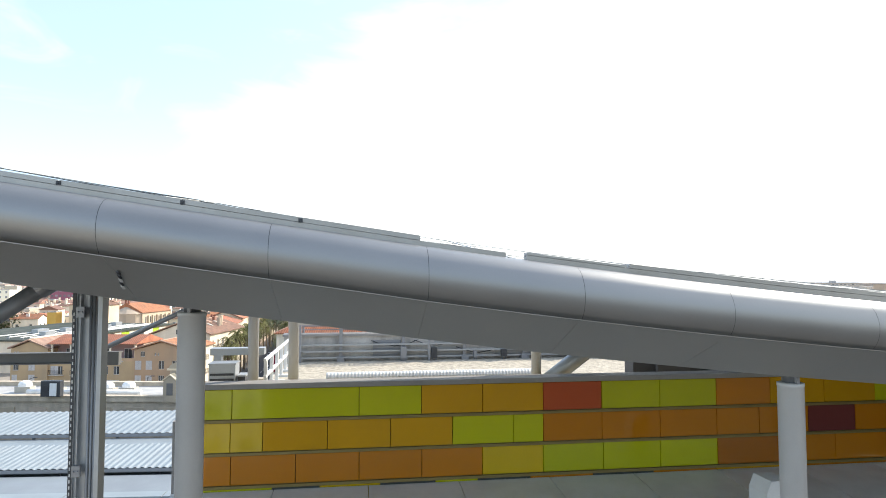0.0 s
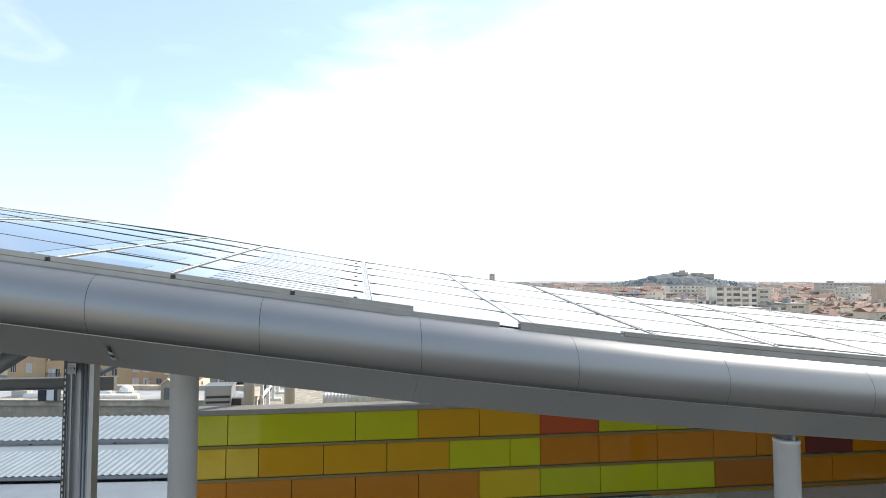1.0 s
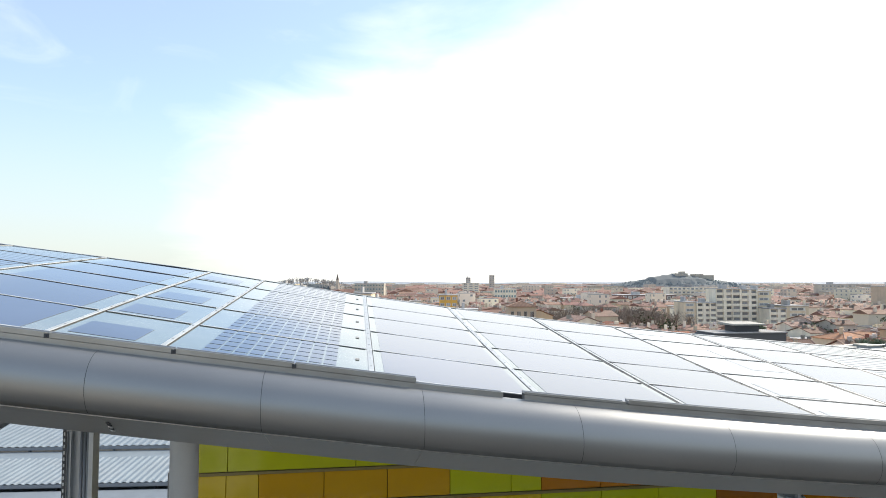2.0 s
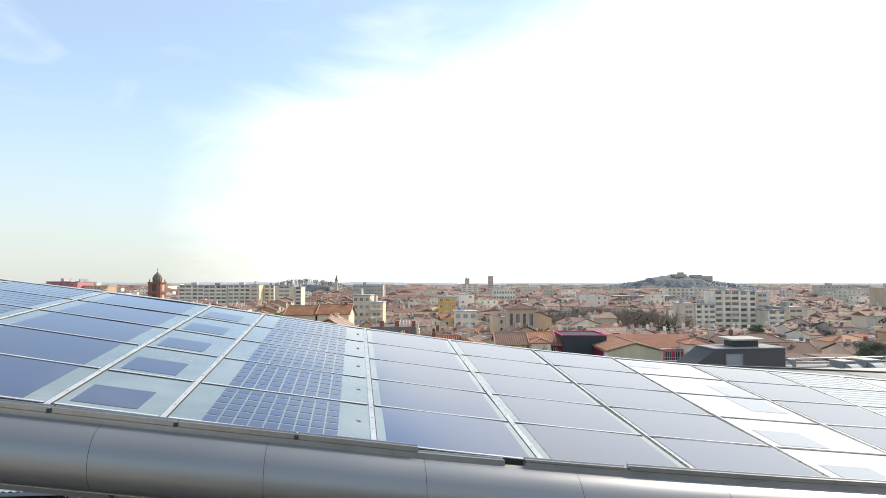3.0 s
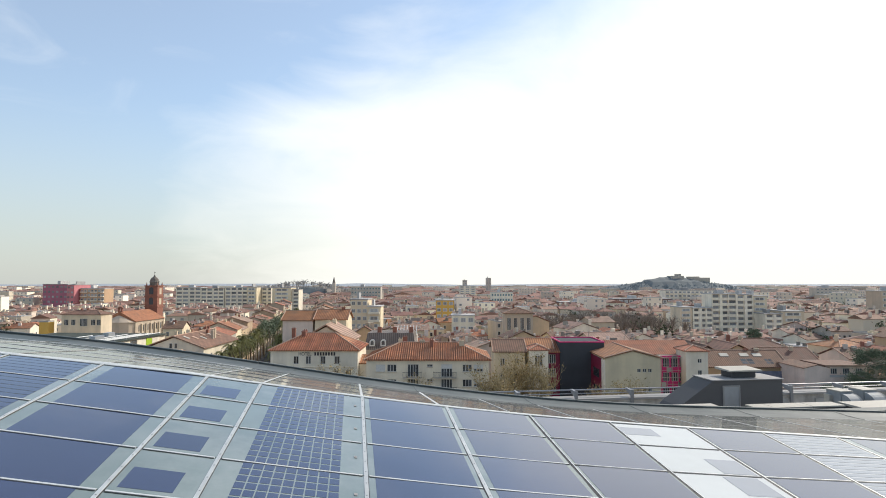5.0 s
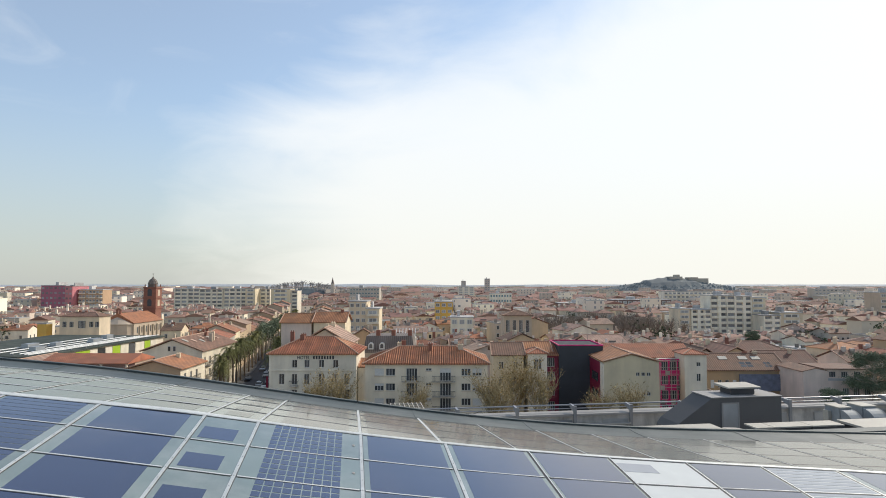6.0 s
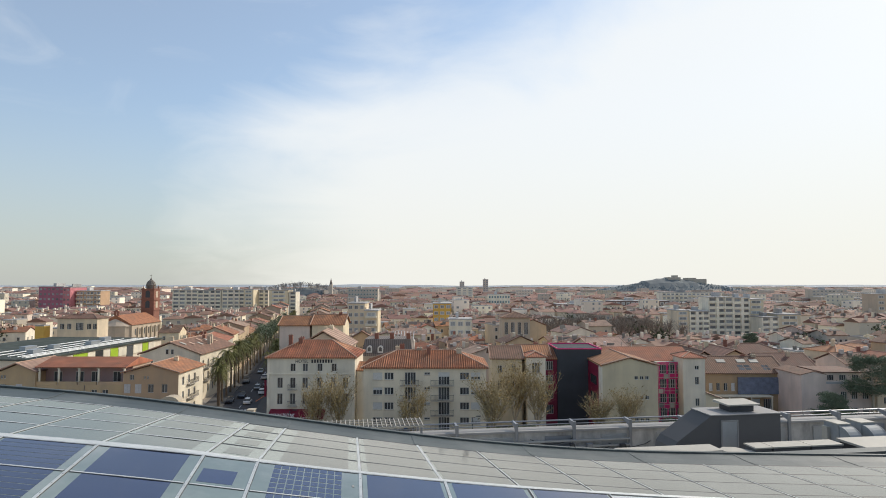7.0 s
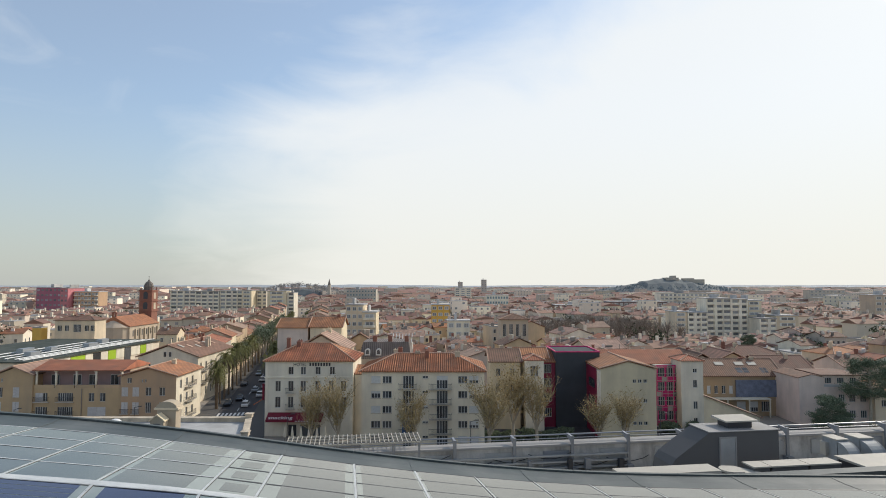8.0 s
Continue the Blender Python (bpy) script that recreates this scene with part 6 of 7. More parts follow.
old_station()
AV = (-0.185, 0.9827)           # direction of the avenue
road = thing("avenue", pose(-41.4, 100, 0, 0, 0, math.degrees(math.atan2(-AV[0], AV[1]))), "straight asphalt avenue with parked cars", "road", kind="structure")
g = Geo()
g.box(-4.4, 4.4, 0, 420, 0.004, 0.05)
part("carriageway", g, M["asphalt"], road)
for s in (-1, 1):
    g = Geo()
    a, b = (4.4, 9.3) if s > 0 else (-9.3, -4.4)
    g.box(a, b, 22, 420, 0.004, 0.18)
    part("pavement", g, M["pavement"], road)
for i in range(24):
    g = Geo()
    g.box(-0.08, 0.08, 20 + i * 12, 24 + i * 12, 0.052, 0.056)
    part("lane_mark", g, M["marking"], road)
for i in range(9):
    g = Geo()
    g.box(-4.1 + i * 0.95, -3.6 + i * 0.95, 50.5, 54.0, 0.052, 0.056)
    part("crossing_stripe", g, M["marking"], road)
g = Geo()
g.box(-110, 110, 101, 115.5, 0.006, 0.06)
g.box(-14, 110, 115.5, 138, 0.006, 0.06)
solo("square", g, M["asphalt"], "asphalt station square in front of the houses", "road", kind="structure")


# ---- landmarks of the town ----
def flats(name, x, y, w, d, h, mat, label, storeys, bays, rot=0, balconies=False, roof="flatroof", pane="flatglass"):
    """A slab of flats: a window band per storey and bay, with a roof edge."""
    ob = thing(name, pose(x, y, 0, 0, 0, rot), label, "apartment block")
    g = Geo()
    g.box(0, w, 0, d, 0, h)
    part("wall", g, M[mat], ob)
    g = Geo()
    g.box(-0.3, w + 0.3, -0.3, d + 0.3, h + 0.004, h + 0.5)
    g.box(w * 0.3, w * 0.42, d * 0.3, d * 0.7, h + 0.504, h + 3.0)
    part("roof", g, M[roof], ob)
    sh, bw = h / storeys, w / bays
    f, p = Geo(), Geo()
    f.box(-bw * 0.34, bw * 0.34, -0.08, -0.003, 0, sh * 0.52)
    p.box(-bw * 0.26, -bw * 0.02, -0.12, -0.081, sh * 0.06, sh * 0.46)
    p.box(bw * 0.02, bw * 0.26, -0.12, -0.081, sh * 0.06, sh * 0.46)
    fm, pm = f.mesh("window_frame", M[mat if mat in ("brickred", "rose", "crimson_wall") else "frame"]), p.mesh("pane", M[pane])
    s = Geo()
    s.box(-bw * 0.44, bw * 0.44, -1.3, -0.004, -sh * 0.06, sh * 0.22)
    sm = s.mesh("balcony", M["white"])
    for i in range(storeys):
        for j in range(bays):
            win = part("window", fm, None, ob, at=pose((j + 0.5) * bw, 0, (i + 0.27) * sh))
            part("pane", pm, None, win)
            if balconies and (j % 3 != 2):
                part("balcony", sm, None, ob, at=pose((j + 0.5) * bw, 0, (i + 0.12) * sh))
    return ob


M["crimson_wall"] = paint("purple_red_render", (0.38, 0.13, 0.18), 0.7, 0, 0.1, 0.2, 0.05, 6)
M["yellow_wall"] = paint("bright_yellow_render", (0.66, 0.40, 0.09), 0.8, 0, 0.1, 0.3, 0.05, 6)
flats("crimson_office", -333, 500, 20.5, 30, 28.5, "crimson_wall", "purple-red rendered office block", 7, 6)
flats("pink_office", -312, 498, 6, 30, 28, "rose", "pink end block of the office", 7, 2)
flats("ochre_flats", -305, 505, 20, 14, 25, "ochre", "ochre slab of flats with balconies", 7, 7, balconies=True)


def balcony_slab(x, y, w, d, h, storeys, bays, label, name="tall_flats"):
    """Flats with loggias: white piers and parapets in front of set-back glass."""
    ob = thing(name, pose(x, y, 0), label, "apartment block")
    g = Geo()
    g.box(0, w, 0.8, d, 0, h)
    part("wall", g, M["white"], ob)
    g = Geo()
    g.box(-0.2, w + 0.2, -0.1, d + 0.2, h + 0.004, h + 0.5)
    g.box(w * 0.4, w * 0.62, d * 0.4, d * 0.7, h + 0.504, h + 2.4)
    part("roof", g, M["flatroof"], ob)
    sh, bw = h / storeys, w / bays
    for k in range(bays + 1):
        g = Geo()
        a = min(max(k * bw - 0.3, 0), w - 0.6)
        g.box(a, a + 0.6 + (0.9 if k == bays // 2 else 0), -0.05, 0.796, 0, h)
        part("pier", g, M["white"], ob)
    p, q = Geo(), Geo()
    p.box(0.65, bw - 0.65, 0.70, 0.794, 0.3, sh - 0.35)
    q.box(0.32, bw - 0.32, 0.0, 0.69, -0.15, 0.0)
    q.box(0.32, bw - 0.32, 0.0, 0.12, 0.0, 1.2)
    pm, qm = p.mesh("pane", M["flatglass"]), q.mesh("balcony", M["white"])
    for i in range(storeys):
        for k in range(bays):
            part("pane", pm, None, ob, at=pose(k * bw, 0, i * sh))
            if i:
                part("balcony", qm, None, ob, at=pose(k * bw, 0, i * sh))


balcony_slab(-233, 522, 21.5, 13, 25.6, 8, 4, "long white slab of flats with loggias", "white_flats")
balcony_slab(-211, 520, 20, 13, 25.2, 8, 4, "long white slab of flats with loggias", "white_flats")
balcony_slab(-190.5, 521, 19.6, 13, 25.7, 8, 4, "long white slab of flats with loggias", "white_flats")
flats("cream_flats", -169.8, 515, 8.2, 18, 26.0, "cream", "plain cream end wall of the long flats", 8, 1)
balcony_slab(-161.2, 528, 8.6, 13, 25.4, 8, 2, "set-back white flats between cream towers", "white_flats")
flats("cream_flats", -144, 500, 15.6, 18, 25.6, "cream", "broad cream tower of flats with a plain wall", 8, 1)
balcony_slab(-128.2, 501, 5.8, 14, 24.2, 8, 1, "balconied side of the cream tower beside the avenue", "white_flats")
balcony_slab(141.9, 330, 13.6, 13, 23.8, 8, 3, "tall white flats with loggias between slim piers")
balcony_slab(155.8, 331, 8.9, 13, 23.4, 8, 2, "tall white flats with loggias between slim piers")
flats("tall_flats", 164.9, 333, 8.2, 16, 22.6, "cream", "tall cream flats with an almost blank end wall", 8, 1)
balcony_slab(130.2, 326, 10.6, 13, 16.4, 6, 3, "white flats with glazed balconies")
flats("mid_flats", 123.6, 327, 6.4, 14, 16.8, "cream", "cream end of the glazed flats", 6, 1)
balcony_slab(164.8, 319, 8.8, 14, 13.6, 5, 2, "low flats with glazed balconies")
flats("sand_flats", 173.8, 320, 11.6, 16, 15.0, "cream", "plain cream block of flats", 5, 1)
flats("terraced_flats", -42, 264, 7.4, 14, 22.6, "cream", "cream terraced flats with small windows", 7, 3)
flats("terraced_flats", -34.4, 262, 5.6, 12, 19.6, "cream", "cream stepped end of the terraced flats with deep balconies", 6, 1, balconies=True)
flats("arcaded_house", 1.8, 270, 10, 10, 15.4, "white", "white house with wide windows below its roof", 4, 3)
flats("yellow_flats", -6.4, 330, 9.8, 12, 20.4, "yellow_wall", "bright yellow block of flats", 6, 3)
house("brown_house", 21.5, 230, 10.4, 12, 18.6, "stone", "tile_old", "hip", 1.9, rows=((12.2, 4.6, 1.35, [1.5, 3.95, 6.4, 8.9]),), label="tall brown house with high openings under the eaves", category="house", seed=71,
      over=0.7, style="bare", chimneys=1)
flats("glass_office", -111, 700, 34, 16, 25, "greyish", "grey-green glazed office block", 6, 10, pane="tealglass")
flats("white_tower", 17, 900, 24, 16, 25, "white", "plain white tower block far off", 8, 3)
flats("water_tower_block", 29, 1200, 9, 9, 34.5, "greyish", "slim distant stone tower", 9, 2)
flats("water_tower_block", 75, 1200, 10, 10, 39, "greyish", "slim distant stone tower", 10, 2)
flats("long_office", 44, 620, 22, 14, 20, "white", "white office with a teal glazed band", 4, 8, pane="tealglass")
flats("distant_flats", 220, 620, 60, 14, 22, "white", "distant white flats with balconies", 6, 14, balconies=True)
flats("distant_flats", 420, 700, 40, 14, 24, "greyish", "distant grey slab of flats", 7, 9)
flats("brick_hall", 152, 560, 53, 20, 15.2, "umber", "long dark brown hall", 3, 12)
flats("brick_hall", 104, 565, 47, 20, 12.0, "umber", "long low dark brown hall", 2, 9)
house("white_block", -163.5, 258, 16.6, 9, 16.6, "cream", "tile_old", "hip", 1.6, rows=((12.0, 2.4, 1.8, [2.0, 5.0]), (11.6, 3.2, 3.2, [9.4]), (12.0, 2.4, 1.8, [13.4, 15.9])), label="pale house with broad windows and a red tiled roof", category="house", seed=81,
      chimneys=3, style="bare")
house("orange_house", -171.6, 256, 3.8, 4, 13.4, "yellow_wall", "flatroof", "flat", 0.5, label="small house with a bright orange wall", category="house", seed=82)
flats("dark_flats", 268, 380, 20, 14, 24.6, "stone", "dark brown flats among the houses", 7, 4)


def church():
    ob = thing("church", pose(-177, 299, 0), "brick church with a square bell tower and small dome", "church")
    g = Geo()
    g.box(6, 22, 4, 34, 0, 10.8)
    for yy in (4.0, 34.0):
        g.face((6, yy, 10.8), (22, yy, 10.8), (14, yy, 15.4))
    part("nave", g, M["stone"], ob)
    part("roof", roof_geo(16, 30, 10.82, "front", 4.9, 0.5), M["tile"], ob).matrix_basis = pose(6, 4, 0)
    g = Geo()
    rings = []
    for r, z in ((7.4, 0), (7.4, 10.0), (7.9, 10.1), (7.9, 10.5), (0.6, 13.8)):
        rings.append([(14.0 + r * math.cos(math.pi + math.pi * k / 5), 4.0 + r * 0.62 * math.sin(math.pi + math.pi * k / 5), z) for k in range(6)])
    g.sweep(rings)
    part("apse", g, M["stone"], ob)
    for k in (-1, 1):
        g = Geo()
        g.box(13.6 + k * 0.75, 14.4 + k * 0.75, 4.2, 5.0, 14.4, 17.2)
        part("bellcote_pier", g, M["brickred"], ob)
    g = Geo()
    g.hexa([(12.3, 4.1, 17.204), (15.7, 4.1, 17.204), (15.7, 5.1, 17.204), (12.3, 5.1, 17.204), (13.8, 4.1, 18.2), (14.2, 4.1, 18.2), (14.2, 5.1, 18.2), (13.8, 5.1, 18.2)])
    part("bellcote_gable", g, M["brickred"], ob)
    for i in range(6):
        g = Geo()
        g.box(22.003, 22.06, 7 + i * 4.6, 8 + i * 4.6, 5.6, 8.6)
        part("nave_window", g, M["glass"], ob)
        g = Geo()
        g.box(22.003, 22.7, 9.1 + i * 4.6, 9.8 + i * 4.6, 0, 9.2)
        part("buttress", g, M["stone"], ob)
    g = Geo()
    g.box(22, 28.4, 11, 17.4, 0, 28.6)
    for z in (17.0, 22.6, 28.3):
        g.box(21.7, 28.7, 10.7, 17.7, z, z + 0.6)
    tower = part("bell_tower", g, M["brickred"], ob, "square red brick bell tower", at=Matrix.Translation((-13.0, 24.0, -0.4)) @ Matrix.Diagonal((1.07, 1.07, 1.0, 1)))
    for z in (18.4, 24.0):
        g = Geo()
        pts = [(24.1, z), (26.3, z)] + [(25.2 + 1.1 * math.cos(radians(a)), z + 2.8 + 1.1 * math.sin(radians(a))) for a in range(0, 181, 20)]
        g.sweep([[(p, 10.996, q) for p, q in pts], [(p, 10.93, q) for p, q in pts]])
        part("bell_opening", g, M["darksteel"], tower)
        g = Geo()
        g.box(28.403, 28.46, 13.1, 15.3, z, z + 3.4)
        part("bell_opening", g, M["stone"], tower)
    g = Geo()
    rings = []
    for r, z in ((2.3, 28.9), (2.3, 30.6), (2.5, 30.7), (2.3, 31.2), (2.0, 32.2), (1.4, 33.1), (0.6, 33.7), (0.35, 34.4), (0.1, 34.8), (0.08, 36.6)):
        rings.append([(25.2 + r * math.cos(2 * math.pi * k / 12), 14.2 + r * math.sin(2 * math.pi * k / 12), z) for k in range(12)])
    g.sweep(rings)
    g.box(24.7, 25.7, 14.15, 14.25, 36.0, 36.15)
    part("dome", g, M["slate"], tower, "small grey dome with a cross")
    for a, b in ((22.5, 11.5), (27.9, 11.5), (22.5, 16.9), (27.9, 16.9)):
        g = Geo()
        g.bar((a, b, 28.9), (a, b, 30.6), 0.4, 0.1, 8)
        part("pinnacle", g, M["brickred"], tower)


church()


def arcade_hall():
    """The low shopping hall with a pale metal roof left of the avenue."""
    ob = thing("shopping_hall", pose(-119, 176, 0, 0, 0, 85.7), "long low hall with pipes on its roof and lime panels", "hall")
    g = Geo()
    g.box(0, 70, 0, 46, 0, 9.2)
    part("wall", g, M["limewash"], ob)
    g = Geo()
    g.box(-0.6, 70.6, -0.8, 46.5, 9.204, 9.6)
    part("roof", g, paint("dark_roof_felt", (0.065, 0.078, 0.068), 0.85, 0, 0.3, 0.3, 0.1, 5, (0.2, 0.2, 0.18), 0.4, spec=0.15), ob)
    for i, y in enumerate((1.0, 3.0, 5.2, 9.0, 13.5, 19.0)):
        g = Geo()
        g.bar((-0.5 + i, y, 10.1), (68 - 3 * i, y, 10.1), 0.15, n=8)
        pipe = part("roof_pipe", g, M["ledge"], ob, "pale round pipe along the roof")
        for k in range(9):
            g = Geo()
            g.box(3 + k * 7, 3.3 + k * 7, y - 0.4, y + 0.4, 9.604, 10.0)
            part("pipe_stand", g, M["steel"], pipe)
    for x, y, w in ((10, 7, 4), (24, 11, 3), (37, 7, 5), (52, 12, 4), (18, 16, 5)):
        g = Geo()
        g.box(x, x + w, y, y + 2.2, 9.604, 11.2)
        part("plant_housing", g, M["galv"], ob)
    x = 1.0
    for i, (w, key) in enumerate(((6, "white"), (5, "glass"), (6, "white"), (7, "limegreen"), (4, "white"), (4, "glass"), (4, "white"), (4.5, "limegreen"), (5, "white"), (4, "glass"), (6, "white"), (4, "limegreen"), (5, "white"))):
        g = Geo()
        g.box(x, x + w - 0.3, -0.25, -0.004, 1.0 if key == "glass" else 5.6, 8.8)
        part("panel", g, M[key], ob)
        x += w


arcade_hall()


ANG = math.degrees(math.atan2(-AV[0], AV[1]))


# ---- ordinary houses ----
HOUSE_WALLS = ("white", "white", "cream", "cream", "sand", "pinkish", "stone", "greyish")
KEEP_OUT = [(-110, 110, 90, 157), (-82, -60, 155, 200), (-170, -84, 158, 250), (-190, -128, 250, 292), (-185, -140, 290, 352), (-50, -26, 252, 282), (-8, 6, 322, 346), (18, 36, 222, 246),
            (75, 128, 205, 262), (95, 202, 262, 356), (60, 110, 160, 200), (-54, -8, 148, 202), (-240, -120, 490, 540), (-340, -280, 490, 540), (140, 215, 555, 585), (0, 14, 255, 282), (274, 302, 372, 400), (42, 112, 285, 372)]


def along_avenue(x, y):
    dx, dy = x + 41.4, y - 100
    return dx * AV[1] - dy * AV[0]


def free(x, y, r):
    if y < 560 and abs(along_avenue(x, y)) < 17 + r:
        return False
    return not any(a - r < x < b + r and c - r < y < d + r for a, b, c, d in KEEP_OUT)


def plots(y_from, y_to, step, rng):
    """Plots on the town's grid, which runs with the avenue."""
    ca, sa = AV[1], AV[0]
    span = int(y_to / step) + 6
    for i in range(-span, span):
        for j in range(0, span + 8):
            p, q = i * step * 0.95, 100 + j * step * 1.15
            if (j % 4) == 3 and step < 20 and rng.random() < 0.6:
                continue
            p, q = p + rng.uniform(-2, 2), q + rng.uniform(-2.5, 2.5)
            x, y = -41.4 + p * ca + (q - 100) * sa, 100 - p * sa + (q - 100) * ca
            if y_from <= y < y_to and abs(x) < 0.78 * y + 18:
                yield x, y


LEFTOVER = []
CLUTTER = Geo()


def clutter(m, w, d, h, rise, n, rng):
    """Chimneys, hatches, dormers, terrace walls and aerials on a roof."""
    g = Geo()
    for _ in range(n):
        cx, cy = rng.uniform(0.08, 0.92) * w, rng.uniform(0.05, 0.6) * d
        lie = rise * max(0.0, 1 - abs(cy / d - 0.5) * 2)
        what = rng.random()
        if what < 0.45:
            s, t, top = rng.uniform(0.25, 0.7), rng.uniform(0.25, 0.4), rng.uniform(0.6, 1.6)
        elif what < 0.75:
            s, t, top = rng.uniform(0.3, 0.8), rng.uniform(0.3, 0.7), rng.uniform(0.2, 0.6)
        elif what < 0.87:
            s, t, top = rng.uniform(1.0, 2.2), 0.12, rng.uniform(0.4, 1.0)
        else:
            s, t, top = 0.05, 0.05, rng.uniform(2.0, 3.5)
            g.box(cx - 0.6, cx + 0.6, cy - 0.03, cy + 0.03, h + lie + top - 0.5, h + lie + top - 0.44)
        g.box(cx - s, cx + s, cy - t, cy + t, h + lie - 0.7, h + lie + top)
    CLUTTER.join(g, m)



def town_houses():
    rng = random.Random(21)
    f, p = Geo(), Geo()
    f.box(-0.6, 0.6, -0.07, -0.003, 0, 1.7)
    p.box(-0.5, 0.5, -0.1, -0.071, 0.1, 1.6)
    fm, pm = f.mesh("window_frame", M["frame"]), p.mesh("pane", M["glass"])
    sh = Geo()
    sh.box(-0.62, 0.62, -0.1, -0.003, -0.02, 1.72)
    shm = sh.mesh("shutter", M["shutter"])
    spots = sorted((p for p in plots(128, 300, 11.3, rng) if free(*p, 6)), key=lambda p: p[1])
    LEFTOVER.extend(spots[285:])
    for x, y in spots[:285]:
        w, d, h = rng.uniform(7.5, 13.5), rng.uniform(9.5, 13.5), rng.choice((7.5, 8.5, 9, 9.8, 10.5, 11, 12.5)) + rng.uniform(-0.8, 1.0)
        if y < 180:
            h = min(h, 11.5)
        kind = rng.choice(("gable", "gable", "gable", "gable", "front", "front", "hip", "hip", "hip", "flat"))
        rot = 10.7 + rng.choice((0, 0, 0, 90)) + rng.uniform(-8, 8)
        wm, rm = rng.choice(HOUSE_WALLS), "flatroof" if kind == "flat" else rng.choice(("tile", "tile", "tile_old", "tile_old", "tile_old", "tile_pale", "tile_pale"))
        colour = {"white": "white", "cream": "cream", "sand": "sand-coloured", "pinkish": "pale pink", "stone": "brown", "greyish": "grey"}[wm]
        cover = {"tile": "orange tiled", "tile_old": "weathered brown tiled", "tile_pale": "pale tiled", "flatroof": "flat"}[rm]
        ob = thing("town_house", pose(x, y, 0, 0, 0, rot) @ pose(-w / 2, -d / 2, 0), f"{colour} rendered town house under a {cover} roof", "house", "houses of the town")
        rise = rng.uniform(1.5, 2.7)
        g = Geo()
        g.box(0, w, 0, d, 0, h)
        if kind == "front":
            for yy in (0.0, d):
                g.face((0, yy, h), (w, yy, h), (w / 2, yy, h + rise * w / (w + 0.8)))
        if kind == "gable":
            for xx in (0.0, w):
                g.face((xx, 0, h), (xx, d, h), (xx, d / 2, h + rise * d / (d + 0.8)))
        part("wall", g, M[wm], ob)
        roof = part("roof", roof_geo(w, d, h + 0.02, kind, rise, 0.4, True), M[rm], ob)
        if kind != "flat" and y < 205:
            part("ridge_tiles", ridge_caps(w, d, h + 0.02, kind, rise, 0.4, 0.14), M["ridgetile"], roof)
        if rng.random() < 0.8:
            for k in range(rng.choice((1, 1, 2, 3))):
                g = Geo()
                cx, cy = rng.uniform(0.1, 0.9) * w, rng.uniform(0.25, 0.75) * d
                top = h + (0.3 if kind == "flat" else rise) + rng.uniform(0.5, 1.3)
                s = rng.uniform(0.3, 0.7)
                g.box(cx - s, cx + s, cy - 0.28, cy + 0.28, h - 0.3, top)
                g.box(cx - s - 0.06, cx + s + 0.06, cy - 0.34, cy + 0.34, top, top + 0.12)
                part("chimney", g, M[rng.choice(("brickred", "cream", "stone", "white"))], roof)
        clutter(pose(x, y, 0, 0, 0, rot) @ pose(-w / 2, -d / 2, 0), w, d, h, 0.0 if kind == "flat" else rise, rng.randint(3, 8), rng)
        storeys = max(2, int(h / 3.2))
        bays = rng.choice((2, 3, 3, 4))
        for i in range(1, storeys):
            for j in range(bays):
                px = (j + 0.5) * w / bays
                at = pose(px, 0, i * h / storeys + 0.7)
                if rng.random() < 0.25:
                    part("shutter", shm, None, ob, at=at)
                else:
                    part("pane", pm, None, part("window", fm, None, ob, at=at))
        if rot < 60:
            for j in range(2):
                at = Matrix.Translation((w, (j + 0.6) * d / 2.4, (storeys - 1) * h / storeys + 0.7)) @ pose(0, 0, 0, 0, 0, 90)
                part("pane", pm, None, part("window", fm, None, ob, at=at))


town_houses()


def avenue_fronts():
    """Houses shoulder to shoulder along both sides of the avenue."""
    rng = random.Random(27)
    for s in (-1, 1):
        q = 98.0 if s < 0 else 48.0
        while q < 400:
            w, h = rng.uniform(11, 17), rng.uniform(9.5, 14.5)
            deep = 12.0
            out = 10.2
            if s < 0:      # left side: front turned to the avenue's axis on the right
                x, y, rot = -41.4 + q * AV[0] - out * AV[1], 100 + q * AV[1] + out * AV[0], ANG + 90
            else:
                x, y, rot = -41.4 + (q + w) * AV[0] + out * AV[1], 100 + (q + w) * AV[1] - out * AV[0], ANG - 90
            n = max(3, int(w / 3.4))
            rows = [(z, 1.9, 1.1, [(k + 0.5) * w / n for k in range(n)]) for z in (4.2, 7.4)] if q < 260 else []
            house("avenue_house", x, y, w, deep, h, rng.choice(("sand", "stone", "greyish", "cream", "pinkish")), rng.choice(("tile", "tile_old", "tile_pale")), rng.choice(("gable", "gable", "hip")), rng.uniform(1.8, 2.8), rot,
                  rows=rows, label="rendered house fronting the palm avenue", category="house", group="houses of the avenue", over=0.35, chimneys=rng.choice((1, 2, 3)), seed=int(q), style="bare")
            q += w + rng.choice((0.05, 0.05, 3.0))


avenue_fronts()


